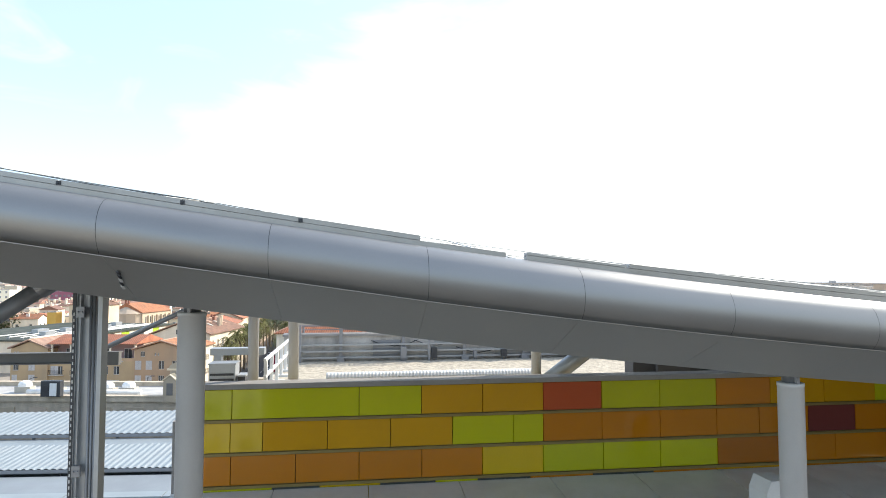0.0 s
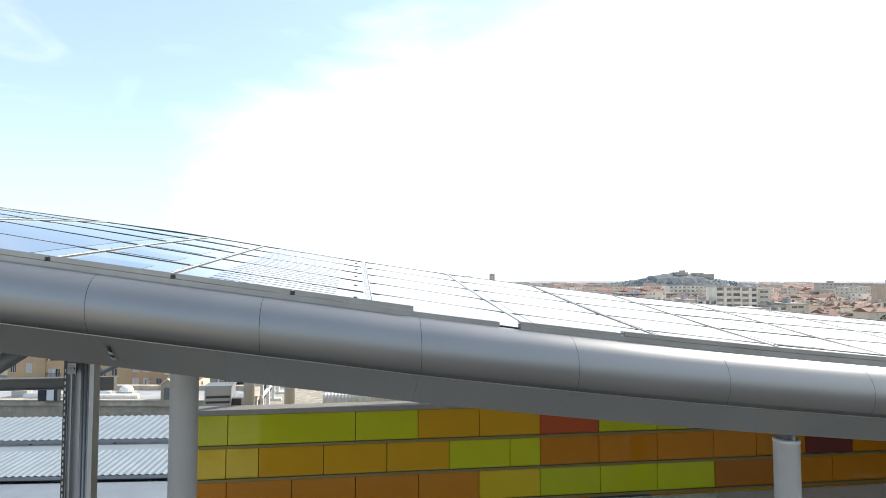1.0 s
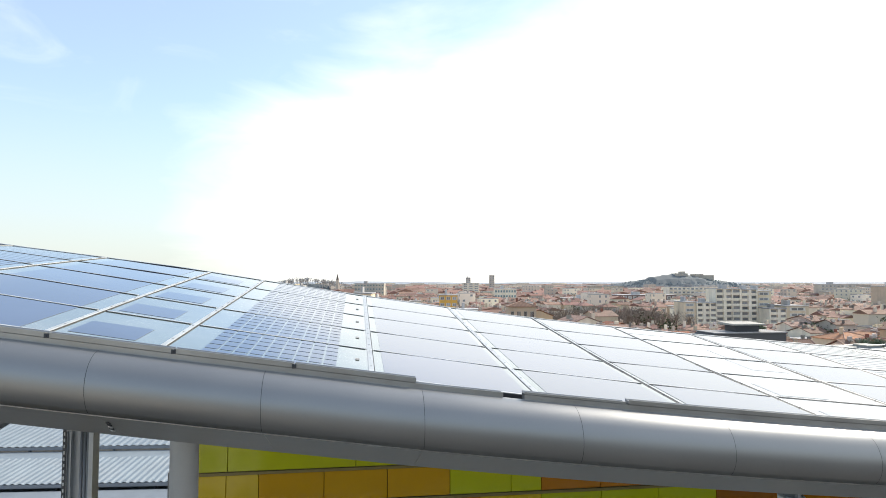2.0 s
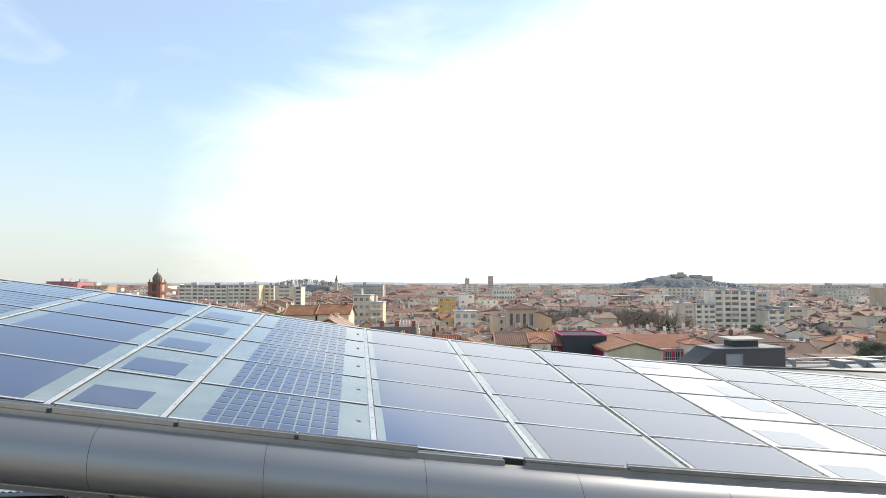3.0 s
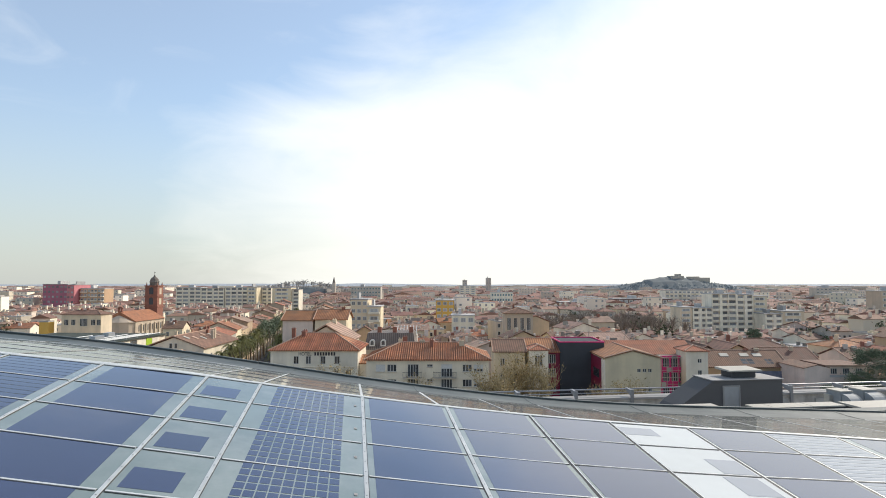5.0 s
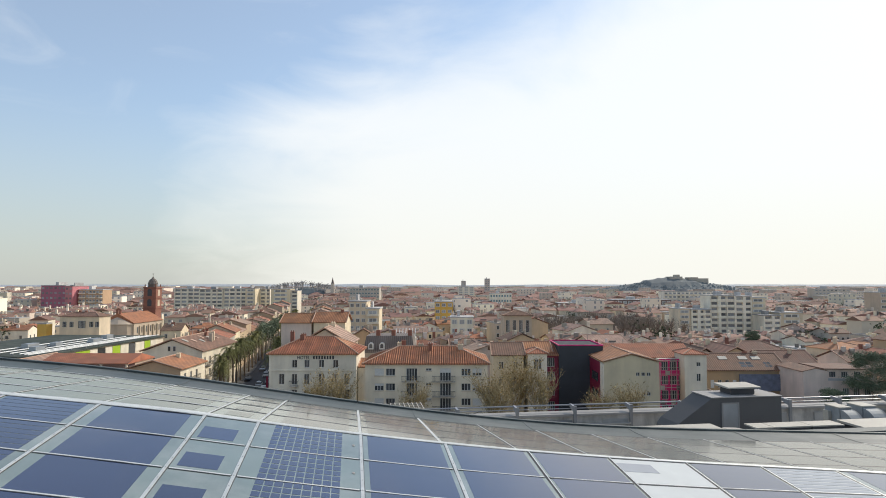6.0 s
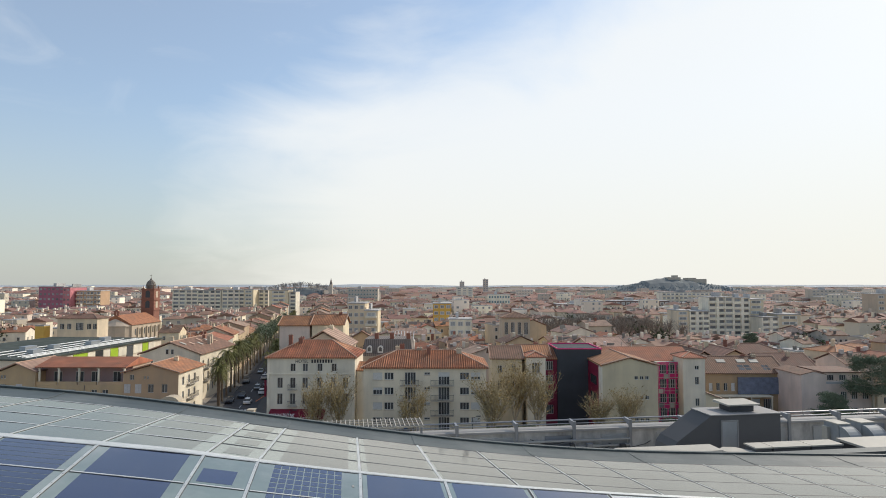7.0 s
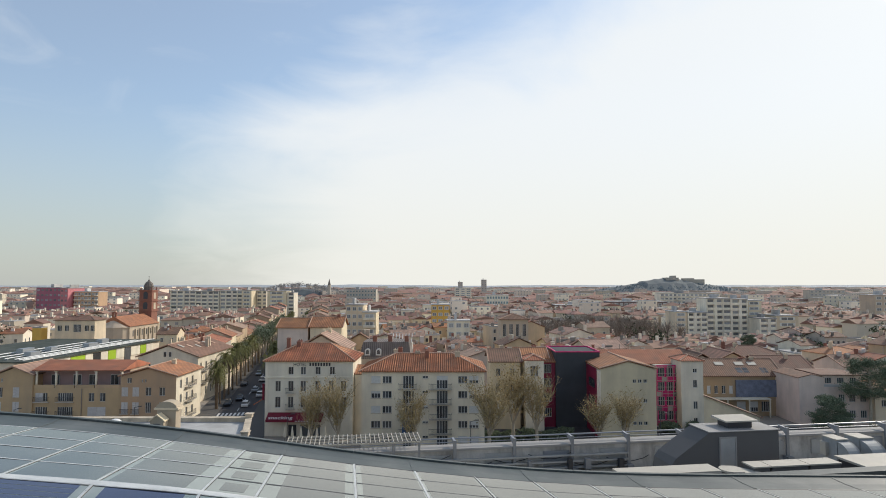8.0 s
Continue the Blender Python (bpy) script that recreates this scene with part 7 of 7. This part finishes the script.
def far_town():
    """The town beyond, out to the horizon: past counting."""
    rng = random.Random(33)
    walls, roofs, tops, panes = Geo(), Geo(), Geo(), Geo()
    for y0, y1, step in ((-1, 205, 12), (0, 300, 13), (300, 480, 12.5), (480, 800, 16), (800, 1400, 26), (1400, 3200, 60)):
        low = y0 < 0
        spots = [(82 + 12 * i + rng.uniform(-3, 3), 206 + 12 * j + rng.uniform(-3, 3)) for j in range(9) for i in range(10) if 82 + 12 * i < 0.62 * (206 + 12 * j)] if low else LEFTOVER if not y0 else plots(y0, y1, step, rng)
        for x, y in spots:
            if not (low or free(x, y, 7)) or rng.random() < 0.1:
                continue
            k = step / 16
            tall = not low and rng.random() < (0.025 if y < 480 else 0.08)
            w, d = rng.uniform(9.5, 18) * k, rng.uniform(10, 16) * k
            h = rng.uniform(14, 21) if tall else rng.uniform(7.5, 13)
            if y > 1400:
                h *= 0.85
            if low:
                h = rng.uniform(4.0, 7.0)
            m = pose(x, y, 0, 0, 0, 10.7 + rng.choice((0, 0, 90)) + rng.uniform(-8, 8)) @ pose(-w / 2, -d / 2, 0)
            g = Geo()
            g.box(0, w, 0, d, 0, h)
            walls.join(g, m)
            kind = "flat" if tall or rng.random() < 0.16 else rng.choice(("gable", "front", "hip"))
            r = Geo()
            if kind == "flat":
                r.box(0.2, w - 0.2, 0.2, d - 0.2, h + 0.01, h + 0.4)
                tops.join(r, m)
            else:
                roofs.join(roof_geo(w, d, h + 0.02, kind, rng.uniform(1.6, 2.6) * min(k, 1.6), 0.4), m)
                if y < 480:
                    c = Geo()
                    cx = rng.uniform(0.2, 0.8) * w
                    c.box(cx - 0.5, cx + 0.5, d * 0.45, d * 0.55, h, h + 3.4)
                    walls.join(c, m)
            if y < 900:
                clutter(m, w, d, h, 0.3 if kind == "flat" else 1.8, rng.randint(1, 4), rng)
            if y < 1400:
                n = max(2, int(h / 3.2))
                b = max(2, int(w / 4))
                q = Geo()
                for i in range(n if tall else 2):
                    z = (i + 0.4) * h / n if tall else h - 2.8 - 3.1 * i
                    for j in range(b):
                        if rng.random() < 0.8:
                            q.box((j + 0.34) * w / b, (j + 0.64) * w / b, -0.06, -0.01, z, z + 1.5)
                        if tall and rng.random() < 0.8:
                            q.box(-0.06, -0.01, (j + 0.34) * d / b, (j + 0.64) * d / b, z, z + 1.5)
                panes.join(q, m)
    for name, g, mat, label, cat in (("far_house_walls", walls, FAR_WALL, "rendered walls of the distant town, paled for haze", "houses"), ("far_tiled_roofs", roofs, FAR_ROOF, "tiled roofs of the distant town", "roofs"),
                                     ("far_flat_roofs", tops, M["flatroof"], "flat roofs of the distant town", "roofs"), ("far_windows", panes, M["flatglass"], "dark windows of the distant town", "windows")):
        solo(name, g, mat, label, cat, kind="stuff")


# haze is put into these wall and roof colours, lightened for distance
FAR_WALL = paint("haze_pale_render", (0.75, 0.66, 0.53), 0.85, 0, 0.06, 0.05, 0.05, 0.5, per_island=0.42, hue=0.02)
FAR_ROOF = paint("far_tiles", (0.27, 0.155, 0.115), 0.85, 0, 0.1, 0.1, 0.05, 1, per_island=0.3, hue=0.012)
far_town()
solo("roof_clutter", CLUTTER, paint("roof_clutter_paint", (0.46, 0.42, 0.37), 0.7, 0, 0.1, 0.5, 0.05, 6, per_island=0.75, hue=0.03), "chimneys, hatches and aerials scattered over the town's roofs", "roof clutter", kind="stuff")


def citadel_hill():
    ob = thing("citadel_hill", pose(520, 1390, 0), "wooded hill crowned by a fortress in the haze", "hill", kind="structure")
    g = Geo()
    rng = random.Random(5)
    nx, ny, rings = 48, 10, []
    for j in range(ny + 1):
        row = []
        for i in range(nx + 1):
            x, y = -230 + 460 * i / nx, -70 + 200 * j / ny
            r = min(1.0, math.hypot(x / 230, (y - 30) / 100))
            top = 36 * (1 - r) ** 0.7 * 1.15 + (4 if abs(x + 5) < 60 and r < 0.5 else 0)
            row.append((x, y, max(0, top + 2.5 * noise.noise(Vector((x * 0.06, y * 0.06, 0))) + rng.uniform(-0.4, 0.4) * (r < 0.95))))
        rings.append(row)
    g.sweep(rings, closed=False)
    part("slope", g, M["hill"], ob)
    g = Geo()
    for k, (x0, x1, z) in enumerate(((-8, 20, 45.5), (9, 14, 50), (36, 56, 44), (56.2, 80, 41.5), (-22, -8.2, 40), (20.2, 35.8, 38.5))):
        g.box(x0, x1, 10 + 0.7 * k, 40 - 0.7 * k, 24, z)
    part("fortress", g, M["greyish"], ob, "pale stone fortress")
    g = Geo()
    for i in range(900):
        x, y = rng.uniform(-215, 215), rng.uniform(-66, 20)
        r = min(1.0, math.hypot(x / 230, (y - 30) / 100))
        z, q = 36 * (1 - r) ** 0.7 * 1.15, rng.uniform(1.2, 2.6)
        g.bar((x, y, z - 1), (x, y, z + q), q * 0.95, q * 0.4, 6)
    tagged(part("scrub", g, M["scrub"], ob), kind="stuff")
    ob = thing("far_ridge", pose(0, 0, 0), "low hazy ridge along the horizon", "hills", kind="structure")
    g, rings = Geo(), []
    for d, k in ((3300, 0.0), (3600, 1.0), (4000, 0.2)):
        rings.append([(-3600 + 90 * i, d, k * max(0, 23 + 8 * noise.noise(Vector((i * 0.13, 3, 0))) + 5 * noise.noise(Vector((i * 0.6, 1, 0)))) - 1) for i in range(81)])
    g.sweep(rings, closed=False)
    # haze is put into the ridge's pale blue-grey colour
    part("ridge", g, paint("haze_pale_ridge", (0.36, 0.39, 0.42), 0.9, 0, 0.1, 0.005, 0.0, 0.05), ob)


citadel_hill()


def wooded_rise():
    """A low rise with tall park trees on the skyline, and a slim spire."""
    rng = random.Random(77)
    ob = thing("wooded_rise", pose(-235, 1000, 0), "low wooded rise on the skyline", "hill", kind="structure")
    g, rings = Geo(), []
    for j in range(7):
        rings.append([(-90 + 9 * i, -30 + 10 * j, max(0, 24 * math.cos(math.pi * (i - 10) / 21) * math.cos(math.pi * (j - 3) / 7))) for i in range(21)])
    g.sweep(rings, closed=False)
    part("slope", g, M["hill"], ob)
    g = Geo()
    for _ in range(150):
        x, y = rng.uniform(-85, 85), rng.uniform(-25, 12)
        z, q = 22 * math.cos(math.pi * x / 190), rng.uniform(1.6, 3.4)
        for _ in range(14):
            c = Vector((x, y, z + 6 + rng.uniform(0, 4))) + Vector((rng.gauss(0, 0.5), rng.gauss(0, 0.5), rng.gauss(0, 0.5))) * q
            a, b = (Vector((rng.uniform(-1, 1), rng.uniform(-1, 1), rng.uniform(-1, 1))) for _ in range(2))
            g.face(c - b, c + a * 1.3, c + b, c - a)
        g.bar((x, y, z - 2), (x, y, z + 8), 0.4, 0.2, 4, False)
    tagged(part("tree_crowns", g, M["haze_wood"], ob), kind="stuff")
    spire = thing("church_spire", pose(-168, 900, 0), "slim grey church spire on the skyline", "church")
    g = Geo()
    g.box(-2.2, 2.2, -2.2, 2.2, 0, 30)
    part("tower", g, M["greyish"], spire)
    g = Geo()
    g.bar((0, 0, 30), (0, 0, 39), 2.2, 0.15, 8)
    part("cap", g, M["slate"], spire)


wooded_rise()


# ---- trees, palms and cars ----
def palm_tree():
    rng = random.Random(2)
    ob = thing("palm_tree", pose(0, 0, 0), "tall palm with an arching green crown on the avenue", "palm", "palms of the avenue")
    g, rings = Geo(), []
    for i in range(15):
        z = 8.5 * i / 14
        r = 0.27 - 0.09 * (i / 14) + (0.03 if i % 2 else 0)
        rings.append([(r * math.cos(2 * math.pi * k / 8) + 0.1 * math.sin(z * 0.3), r * math.sin(2 * math.pi * k / 8), z) for k in range(8)])
    g.sweep(rings)
    part("trunk", g, M["palmtrunk"], ob)
    g, skirt = Geo(), Geo()
    for f in range(64):
        dead = f >= 50
        a, lift = rng.uniform(0, 2 * math.pi), rng.uniform(-1.45, -1.1) if dead else rng.uniform(-0.9, 1.25)
        ln = rng.uniform(1.2, 1.9) if dead else rng.uniform(1.9, 2.8)
        pts = []
        for k in range(7):
            s = k / 6
            pts.append(Vector((math.cos(a) * ln * s * math.cos(lift * (1 - 0.5 * s)), math.sin(a) * ln * s * math.cos(lift * (1 - 0.5 * s)), 8.6 + ln * (math.sin(lift) * s - 0.75 * s * s))))
        side = Vector((-math.sin(a), math.cos(a), 0))
        for k in range(6):
            for s in (-1, 1):
                for q in (0.0, 0.5):
                    b0 = pts[k].lerp(pts[k + 1], q)
                    b1 = pts[k].lerp(pts[k + 1], q + 0.3)
                    tip = b0 + side * s * (0.55 - 0.06 * k) + (pts[k + 1] - pts[k]) * 0.7 + Vector((0, 0, -0.22))
                    (skirt if dead else g).face(b0, b1, tip)
    part("crown", g, M["palm"], ob)
    part("dead_fronds", skirt, M["palmtrunk"], ob, "skirt of dry brown fronds")
    return ob


def plane_tree(seed):
    """A pollarded plane, bare in winter: a stout bole, knuckled limbs and long rods standing up from them."""
    rng = random.Random(seed)
    ob = thing("bare_plane_tree", pose(0, 0, 0), "bare pollarded plane tree with fine pale twigs", "tree", "bare planes on the square")
    limbs, twigs, leaves = Geo(), Geo(), Geo()

    def rod(p, d, ln, r):
        pts = [p]
        for k in range(4):
            d = (d + Vector((rng.uniform(-0.16, 0.16), rng.uniform(-0.16, 0.16), 0.1))).normalized()
            pts.append(pts[-1] + d * ln / 4)
        for k in range(4):
            twigs.bar(pts[k], pts[k + 1], r * (1 - 0.2 * k), r * (0.8 - 0.2 * k), 3, False)
        for _ in range(9):
            k = rng.randint(0, 3)
            q = pts[k].lerp(pts[k + 1], rng.random())
            e = (d + Vector((rng.uniform(-0.9, 0.9), rng.uniform(-0.9, 0.9), rng.uniform(-0.2, 0.5)))).normalized()
            tip = q + e * rng.uniform(0.5, 1.3)
            twigs.bar(q, tip, 0.016, 0.007, 3, False)
            if rng.random() < 0.6:
                c, f = tip - e * 0.1, Vector((rng.uniform(-1, 1), rng.uniform(-1, 1), rng.uniform(-1, 0.4))) * 0.13
                h = f.cross(e).normalized() * 0.1
                leaves.face(c - f, c + h, c + f, c - h)

    fork = Vector((rng.uniform(-0.1, 0.1), 0, 3.4))
    limbs.bar((0, 0, 0), fork, 0.27, 0.21, 8, False)
    for i in range(5):
        a = 2 * math.pi * i / 5 + rng.uniform(-0.4, 0.4)
        p, d, r = fork, Vector((math.cos(a) * 0.6, math.sin(a) * 0.6, 1)).normalized(), 0.15
        for k in range(4):
            d = (d + Vector((rng.uniform(-0.35, 0.35), rng.uniform(-0.35, 0.35), rng.uniform(0.1, 0.4)))).normalized()
            q = p + d * rng.uniform(0.9, 1.3)
            limbs.bar(p, q, r, r * 0.8, 6, False)
            p, r = q, r * 0.78
            limbs.bar(p - d * 0.09, p + d * 0.09, r * 1.35, r * 1.2, 6)
            for _ in range(7 if k else 4):
                e = (Vector((math.cos(a), math.sin(a), 0)) * rng.uniform(-0.3, 0.7) + Vector((rng.uniform(-0.6, 0.6), rng.uniform(-0.6, 0.6), rng.uniform(0.5, 1.1)))).normalized()
                rod(p, e, rng.uniform(1.8, 3.8), 0.045)
    part("trunk", limbs, M["bark"], ob)
    tagged(part("twig_mass", twigs, M["twig"], ob), kind="stuff")
    tagged(part("dry_leaves", leaves, M["dryleaf"], ob, "last dry leaves"), kind="stuff")
    return ob


def pine_tree(x, y, h, spread, label, name="pine_tree", seed=1, squat=False):
    rng = random.Random(seed)
    ob = thing(name, pose(x, y, 0), label, "tree")
    g = Geo()
    g.bar((0, 0, 0), (0.4, 0, h * 0.55), 0.35, 0.22, 8)
    g.bar((0.4, 0, h * 0.55), (0.1, 0.2, h * 0.92), 0.22, 0.07, 8)
    tips = []
    for i in range(38):
        a, z = rng.uniform(0, 6.28), h * rng.uniform(0.2 if squat else 0.4, 0.88)
        k = spread * rng.uniform(0.4, 1.0) * (1 - 0.35 * (z / h))
        tip = Vector((math.cos(a) * k, math.sin(a) * k, z + h * rng.uniform(0.03, 0.12)))
        g.bar((0.3, 0, z), tip, 0.11, 0.03, 5)
        tips.append(tip)
    part("trunk", g, M["bark"], ob)
    tips += [Vector((rng.uniform(-1, 1), rng.uniform(-1, 1), h * 0.95)) for _ in range(3)]
    leaves = Geo()
    for tip in tips:
        # flattened pads of needles, each of loose tufts
        for _ in range(12):
            pad = tip + Vector((rng.gauss(0, 0.30), rng.gauss(0, 0.30), rng.gauss(0, 0.12))) * spread * 0.5
            s = spread * rng.uniform(0.05, 0.11)
            for _ in range(60):
                c = pad + Vector((rng.gauss(0, 1), rng.gauss(0, 1), rng.gauss(0, 0.55))) * s
                a, b = Vector((rng.uniform(-1, 1), rng.uniform(-1, 1), rng.uniform(-0.2, 1))) * 0.2, Vector((rng.uniform(-1, 1), rng.uniform(-1, 1), rng.uniform(-1, 1))) * 0.07
                leaves.face(c - b, c + a, c + b, c - a * 0.6)
    part("crown", leaves, M["needle"], ob)


first_palm = palm_tree()
first_palm.matrix_basis = pose(-57.6, 157, 0) @ Matrix.Diagonal((1.0, 1.0, 1.15, 1))
rng = random.Random(12)
for i in range(1, 31):
    for s in (-1, 1):
        if s > 0 and i < 3:
            continue
        q = 54 + i * 5.6 + i * i * 0.25 + rng.uniform(-1, 1)
        x, y = -41.4 + q * AV[0] + s * 5.7 * AV[1], 100 + q * AV[1] - s * 5.7 * AV[0]
        k = rng.uniform(0.95, 1.3) if i < 11 else rng.uniform(0.75, 1.0)
        r = 0.98 if i < 13 else 0.8
        copy_thing(first_palm, pose(x, y, 0, 0, 0, rng.uniform(0, 360)) @ Matrix.Diagonal((r, r, k, 1)))

def street_tree(seed):
    rng = random.Random(seed)
    ob = thing("street_tree", pose(0, 0, 0), "dark green leafy tree along the avenue", "tree", "leafy trees of the avenue")
    g = Geo()
    g.bar((0, 0, 0), (0.1, 0, 4.2), 0.22, 0.15, 8)
    tips = []
    for i in range(11):
        a, z = rng.uniform(0, 6.28), rng.uniform(3.2, 4.2)
        tip = Vector((math.cos(a) * rng.uniform(0.6, 2.2), math.sin(a) * rng.uniform(0.6, 2.2), z + rng.uniform(1.2, 4.6)))
        g.bar((0.1, 0, z), tip, 0.09, 0.03, 5)
        tips.append(tip)
    part("trunk", g, M["bark"], ob)
    leaves = Geo()
    for tip in tips:
        for _ in range(70):
            c = tip + Vector((rng.gauss(0, 0.65), rng.gauss(0, 0.65), rng.gauss(0, 0.55)))
            a, b = Vector((rng.uniform(-1, 1), rng.uniform(-1, 1), rng.uniform(-0.5, 1))) * 0.3, Vector((rng.uniform(-1, 1), rng.uniform(-1, 1), rng.uniform(-1, 1))) * 0.16
            leaves.face(c - b, c + a, c + b, c - a * 0.6)
    part("crown", leaves, M["needle"], ob)
    return ob


LEAFY = [street_tree(s) for s in (5, 6)]
for i in range(46):
    s, q, off, k = (-1, 1)[i % 2], 92 + (i // 2) * 11 + rng.uniform(-2, 2), 7.4, 1.0
    if i >= 40:                  # the tall ones that close the view up the avenue
        q, off, k = 150 + (i - 40) * 9, 4.6, 1.35
    at = pose(-41.4 + q * AV[0] + s * off * AV[1], 100 + q * AV[1] - s * off * AV[0], 0, 0, 0, rng.uniform(0, 360)) @ Matrix.Diagonal((k, k, k * rng.uniform(0.9, 1.25), 1))
    if i < 2:
        LEAFY[i].matrix_basis = at
    else:
        copy_thing(LEAFY[i % 2], at)

PLANES = [plane_tree(s) for s in (3, 8, 14)]
SPOTS = [(-23.8, 112), (-19.2, 113), (-5.5, 110.5), (8.2, 111), (13.4, 118), (17.6, 116), (29.5, 117), (34.0, 116)]
for i, (x, y) in enumerate(SPOTS):
    wide, tall = (1.35, 1.3) if x < -15 else (1.15, 1.08) if x < 25 else (0.9, 0.76)
    at = pose(x, y, 0, 0, 0, i * 77) @ Matrix.Diagonal((wide, wide, tall + 0.06 * (i % 3), 1))
    if i < 3:
        PLANES[i].matrix_basis = at
    else:
        copy_thing(PLANES[i % 3], at)
pine_tree(93.2, 135, 15.4, 5.3, "dark green umbrella pine beside the pink house", seed=4)
pine_tree(82.2, 131, 7.8, 4.2, "broad dark evergreen bush tree by the pink house", "evergreen_tree", 9, True)
pine_tree(60.5, 128, 3.0, 2.4, "low evergreen shrub on the square", "shrub", 11, True)
for x, y, h in ((9.5, 124, 2.4), (13.5, 125, 2.0), (17.2, 124.5, 2.6), (21.5, 126, 1.8), (25.0, 127, 2.2), (48.5, 133, 2.0), (54.5, 134, 1.7)):
    pine_tree(x, y, h, 2.0, "low evergreen shrub on the square", "shrub", int(x * 3), True)
pine_tree(124, 250, 11, 3.5, "dark cypress-like evergreen among the houses", "evergreen_tree", 15, True)


def town_trees():
    rng = random.Random(44)
    g = Geo()
    for x, y in plots(170, 1300, 44, rng):
        if rng.random() < 0.45 or not free(x, y, 1):
            continue
        n = rng.randint(2, 6)
        for _ in range(n):
            cx, cy, s = x + rng.uniform(-9, 9), y + rng.uniform(-9, 9), rng.uniform(2.2, 4.2)
            h = rng.uniform(6, 11)
            g.bar((cx, cy, 0), (cx, cy, h), 0.25, 0.1, 4, False)
            for _ in range(46):
                d = Vector((rng.gauss(0, 0.5), rng.gauss(0, 0.5), rng.gauss(0, 0.45))) * s
                c = Vector((cx, cy, h)) + d
                a = Vector((rng.uniform(-1, 1), rng.uniform(-1, 1), rng.uniform(-1, 1))) * 0.9
                b = Vector((rng.uniform(-1, 1), rng.uniform(-1, 1), rng.uniform(-1, 1))) * 0.7
                g.face(c - b, c + a, c + b)
    solo("town_trees", g, M["leaf"], "dull winter trees scattered through the town", "trees", kind="stuff")


town_trees()


def park_wood():
    """A park of bare winter trees in the middle of the town."""
    rng = random.Random(61)
    g = Geo()
    for _ in range(130):
        x, y, h = rng.uniform(38, 116), rng.uniform(282, 374), rng.uniform(10, 16)
        g.bar((x, y, 0), (x, y, h * 0.6), 0.25, 0.12, 4, False)
        for _ in range(26):
            a, r = rng.uniform(0, 6.28), rng.uniform(0.8, 3.2)
            z0 = h * rng.uniform(0.3, 0.7)
            tip = Vector((x + r * math.cos(a), y + r * math.sin(a), z0 + rng.uniform(1.0, 4.5)))
            g.bar((x, y, z0), tip, 0.1, 0.04, 3, False)
            for _ in range(3):
                g.bar(tip.lerp(Vector((x, y, z0)), rng.uniform(0.1, 0.6)), tip + Vector((rng.uniform(-1.5, 1.5), rng.uniform(-1.5, 1.5), rng.uniform(-0.3, 1.6))), 0.07, 0.03, 3, False)
    solo("park_wood", g, paint("winter_twigs", (0.24, 0.19, 0.15), 0.9, per_island=0.3), "bare brown winter trees of a town park", "trees", kind="stuff")


park_wood()


def car(colour_key, label):
    ob = thing("car", pose(0, 0, 0), label, "car", "cars on the avenue")
    g = Geo()
    side = [(-2.1, 0.3), (2.1, 0.3), (2.15, 0.7), (1.2, 0.92), (-1.95, 0.95), (-2.12, 0.75)]
    g.sweep([[(-0.86, y, z) for y, z in side], [(0.86, y, z) for y, z in side]])
    body = part("body", g, M[colour_key], ob)
    g = Geo()
    g.hexa([(-0.8, -1.8, 0.93), (0.8, -1.8, 0.93), (0.8, 1.2, 0.93), (-0.8, 1.2, 0.93), (-0.62, -1.45, 1.42), (0.62, -1.45, 1.42), (0.62, 0.45, 1.42), (-0.62, 0.45, 1.42)])
    part("cabin_glass", g, M["glass"], body)
    g = Geo()
    g.box(-0.63, 0.63, -1.47, 0.47, 1.424, 1.47)
    part("roof", g, M[colour_key], body)
    for x in (-0.8, 0.8):
        for y in (-1.3, 1.3):
            g = Geo()
            g.bar((x - 0.1, y, 0.32), (x + 0.1, y, 0.32), 0.32, n=12)
            wheel = part("wheel", g, M["gasket"], ob)
            g = Geo()
            g.bar((x - 0.11, y, 0.32), (x + 0.11, y, 0.32), 0.18, n=10)
            part("rim", g, M["galv"], wheel)
    return ob


M["carwhite"] = paint("car_white", (0.75, 0.75, 0.75), 0.25)
M["cardark"] = paint("car_dark", (0.03, 0.035, 0.045), 0.22)
M["carsilver"] = paint("car_silver", (0.4, 0.42, 0.44), 0.28, 0.5)
CARS = [car("carwhite", "white car standing on the avenue"), car("cardark", "dark car standing on the avenue"), car("carsilver", "silver car standing on the avenue")]
for i, (lane, q) in enumerate(((1.3, 62), (-1.4, 71), (1.3, 84), (3.4, 76), (-3.4, 64), (3.4, 90), (1.3, 104), (-3.4, 96), (-1.4, 118), (1.3, 132))):
    x, y = -41.4 + q * AV[0] + lane * AV[1], 100 + q * AV[1] - lane * AV[0]
    at = pose(x, y, 0.05, 0, 0, ANG + (180 if lane < 0 else 0))
    if i < 3:
        CARS[i].matrix_basis = at
    else:
        copy_thing(CARS[(i * 7) % 3], at)


def street_lamp(x, y):
    ob = thing("street_lamp", pose(x, y, 0), "slim dark street lamp on the square", "street lamp", "street lamps")
    g = Geo()
    g.bar((0, 0, 0), (0, 0, 8), 0.1, 0.06, 8)
    part("pole", g, M["ironwork"], ob)
    g = Geo()
    g.bar((0, 0, 7.9), (0.9, 0, 8.2), 0.04, n=6)
    g.box(0.7, 1.4, -0.14, 0.14, 8.15, 8.27)
    part("lamp_head", g, M["ironwork"], ob)


for x, y in ((-28.5, 113), (4.8, 108), (-60, 120), (-82, 118), (40, 114)):
    street_lamp(x, y)
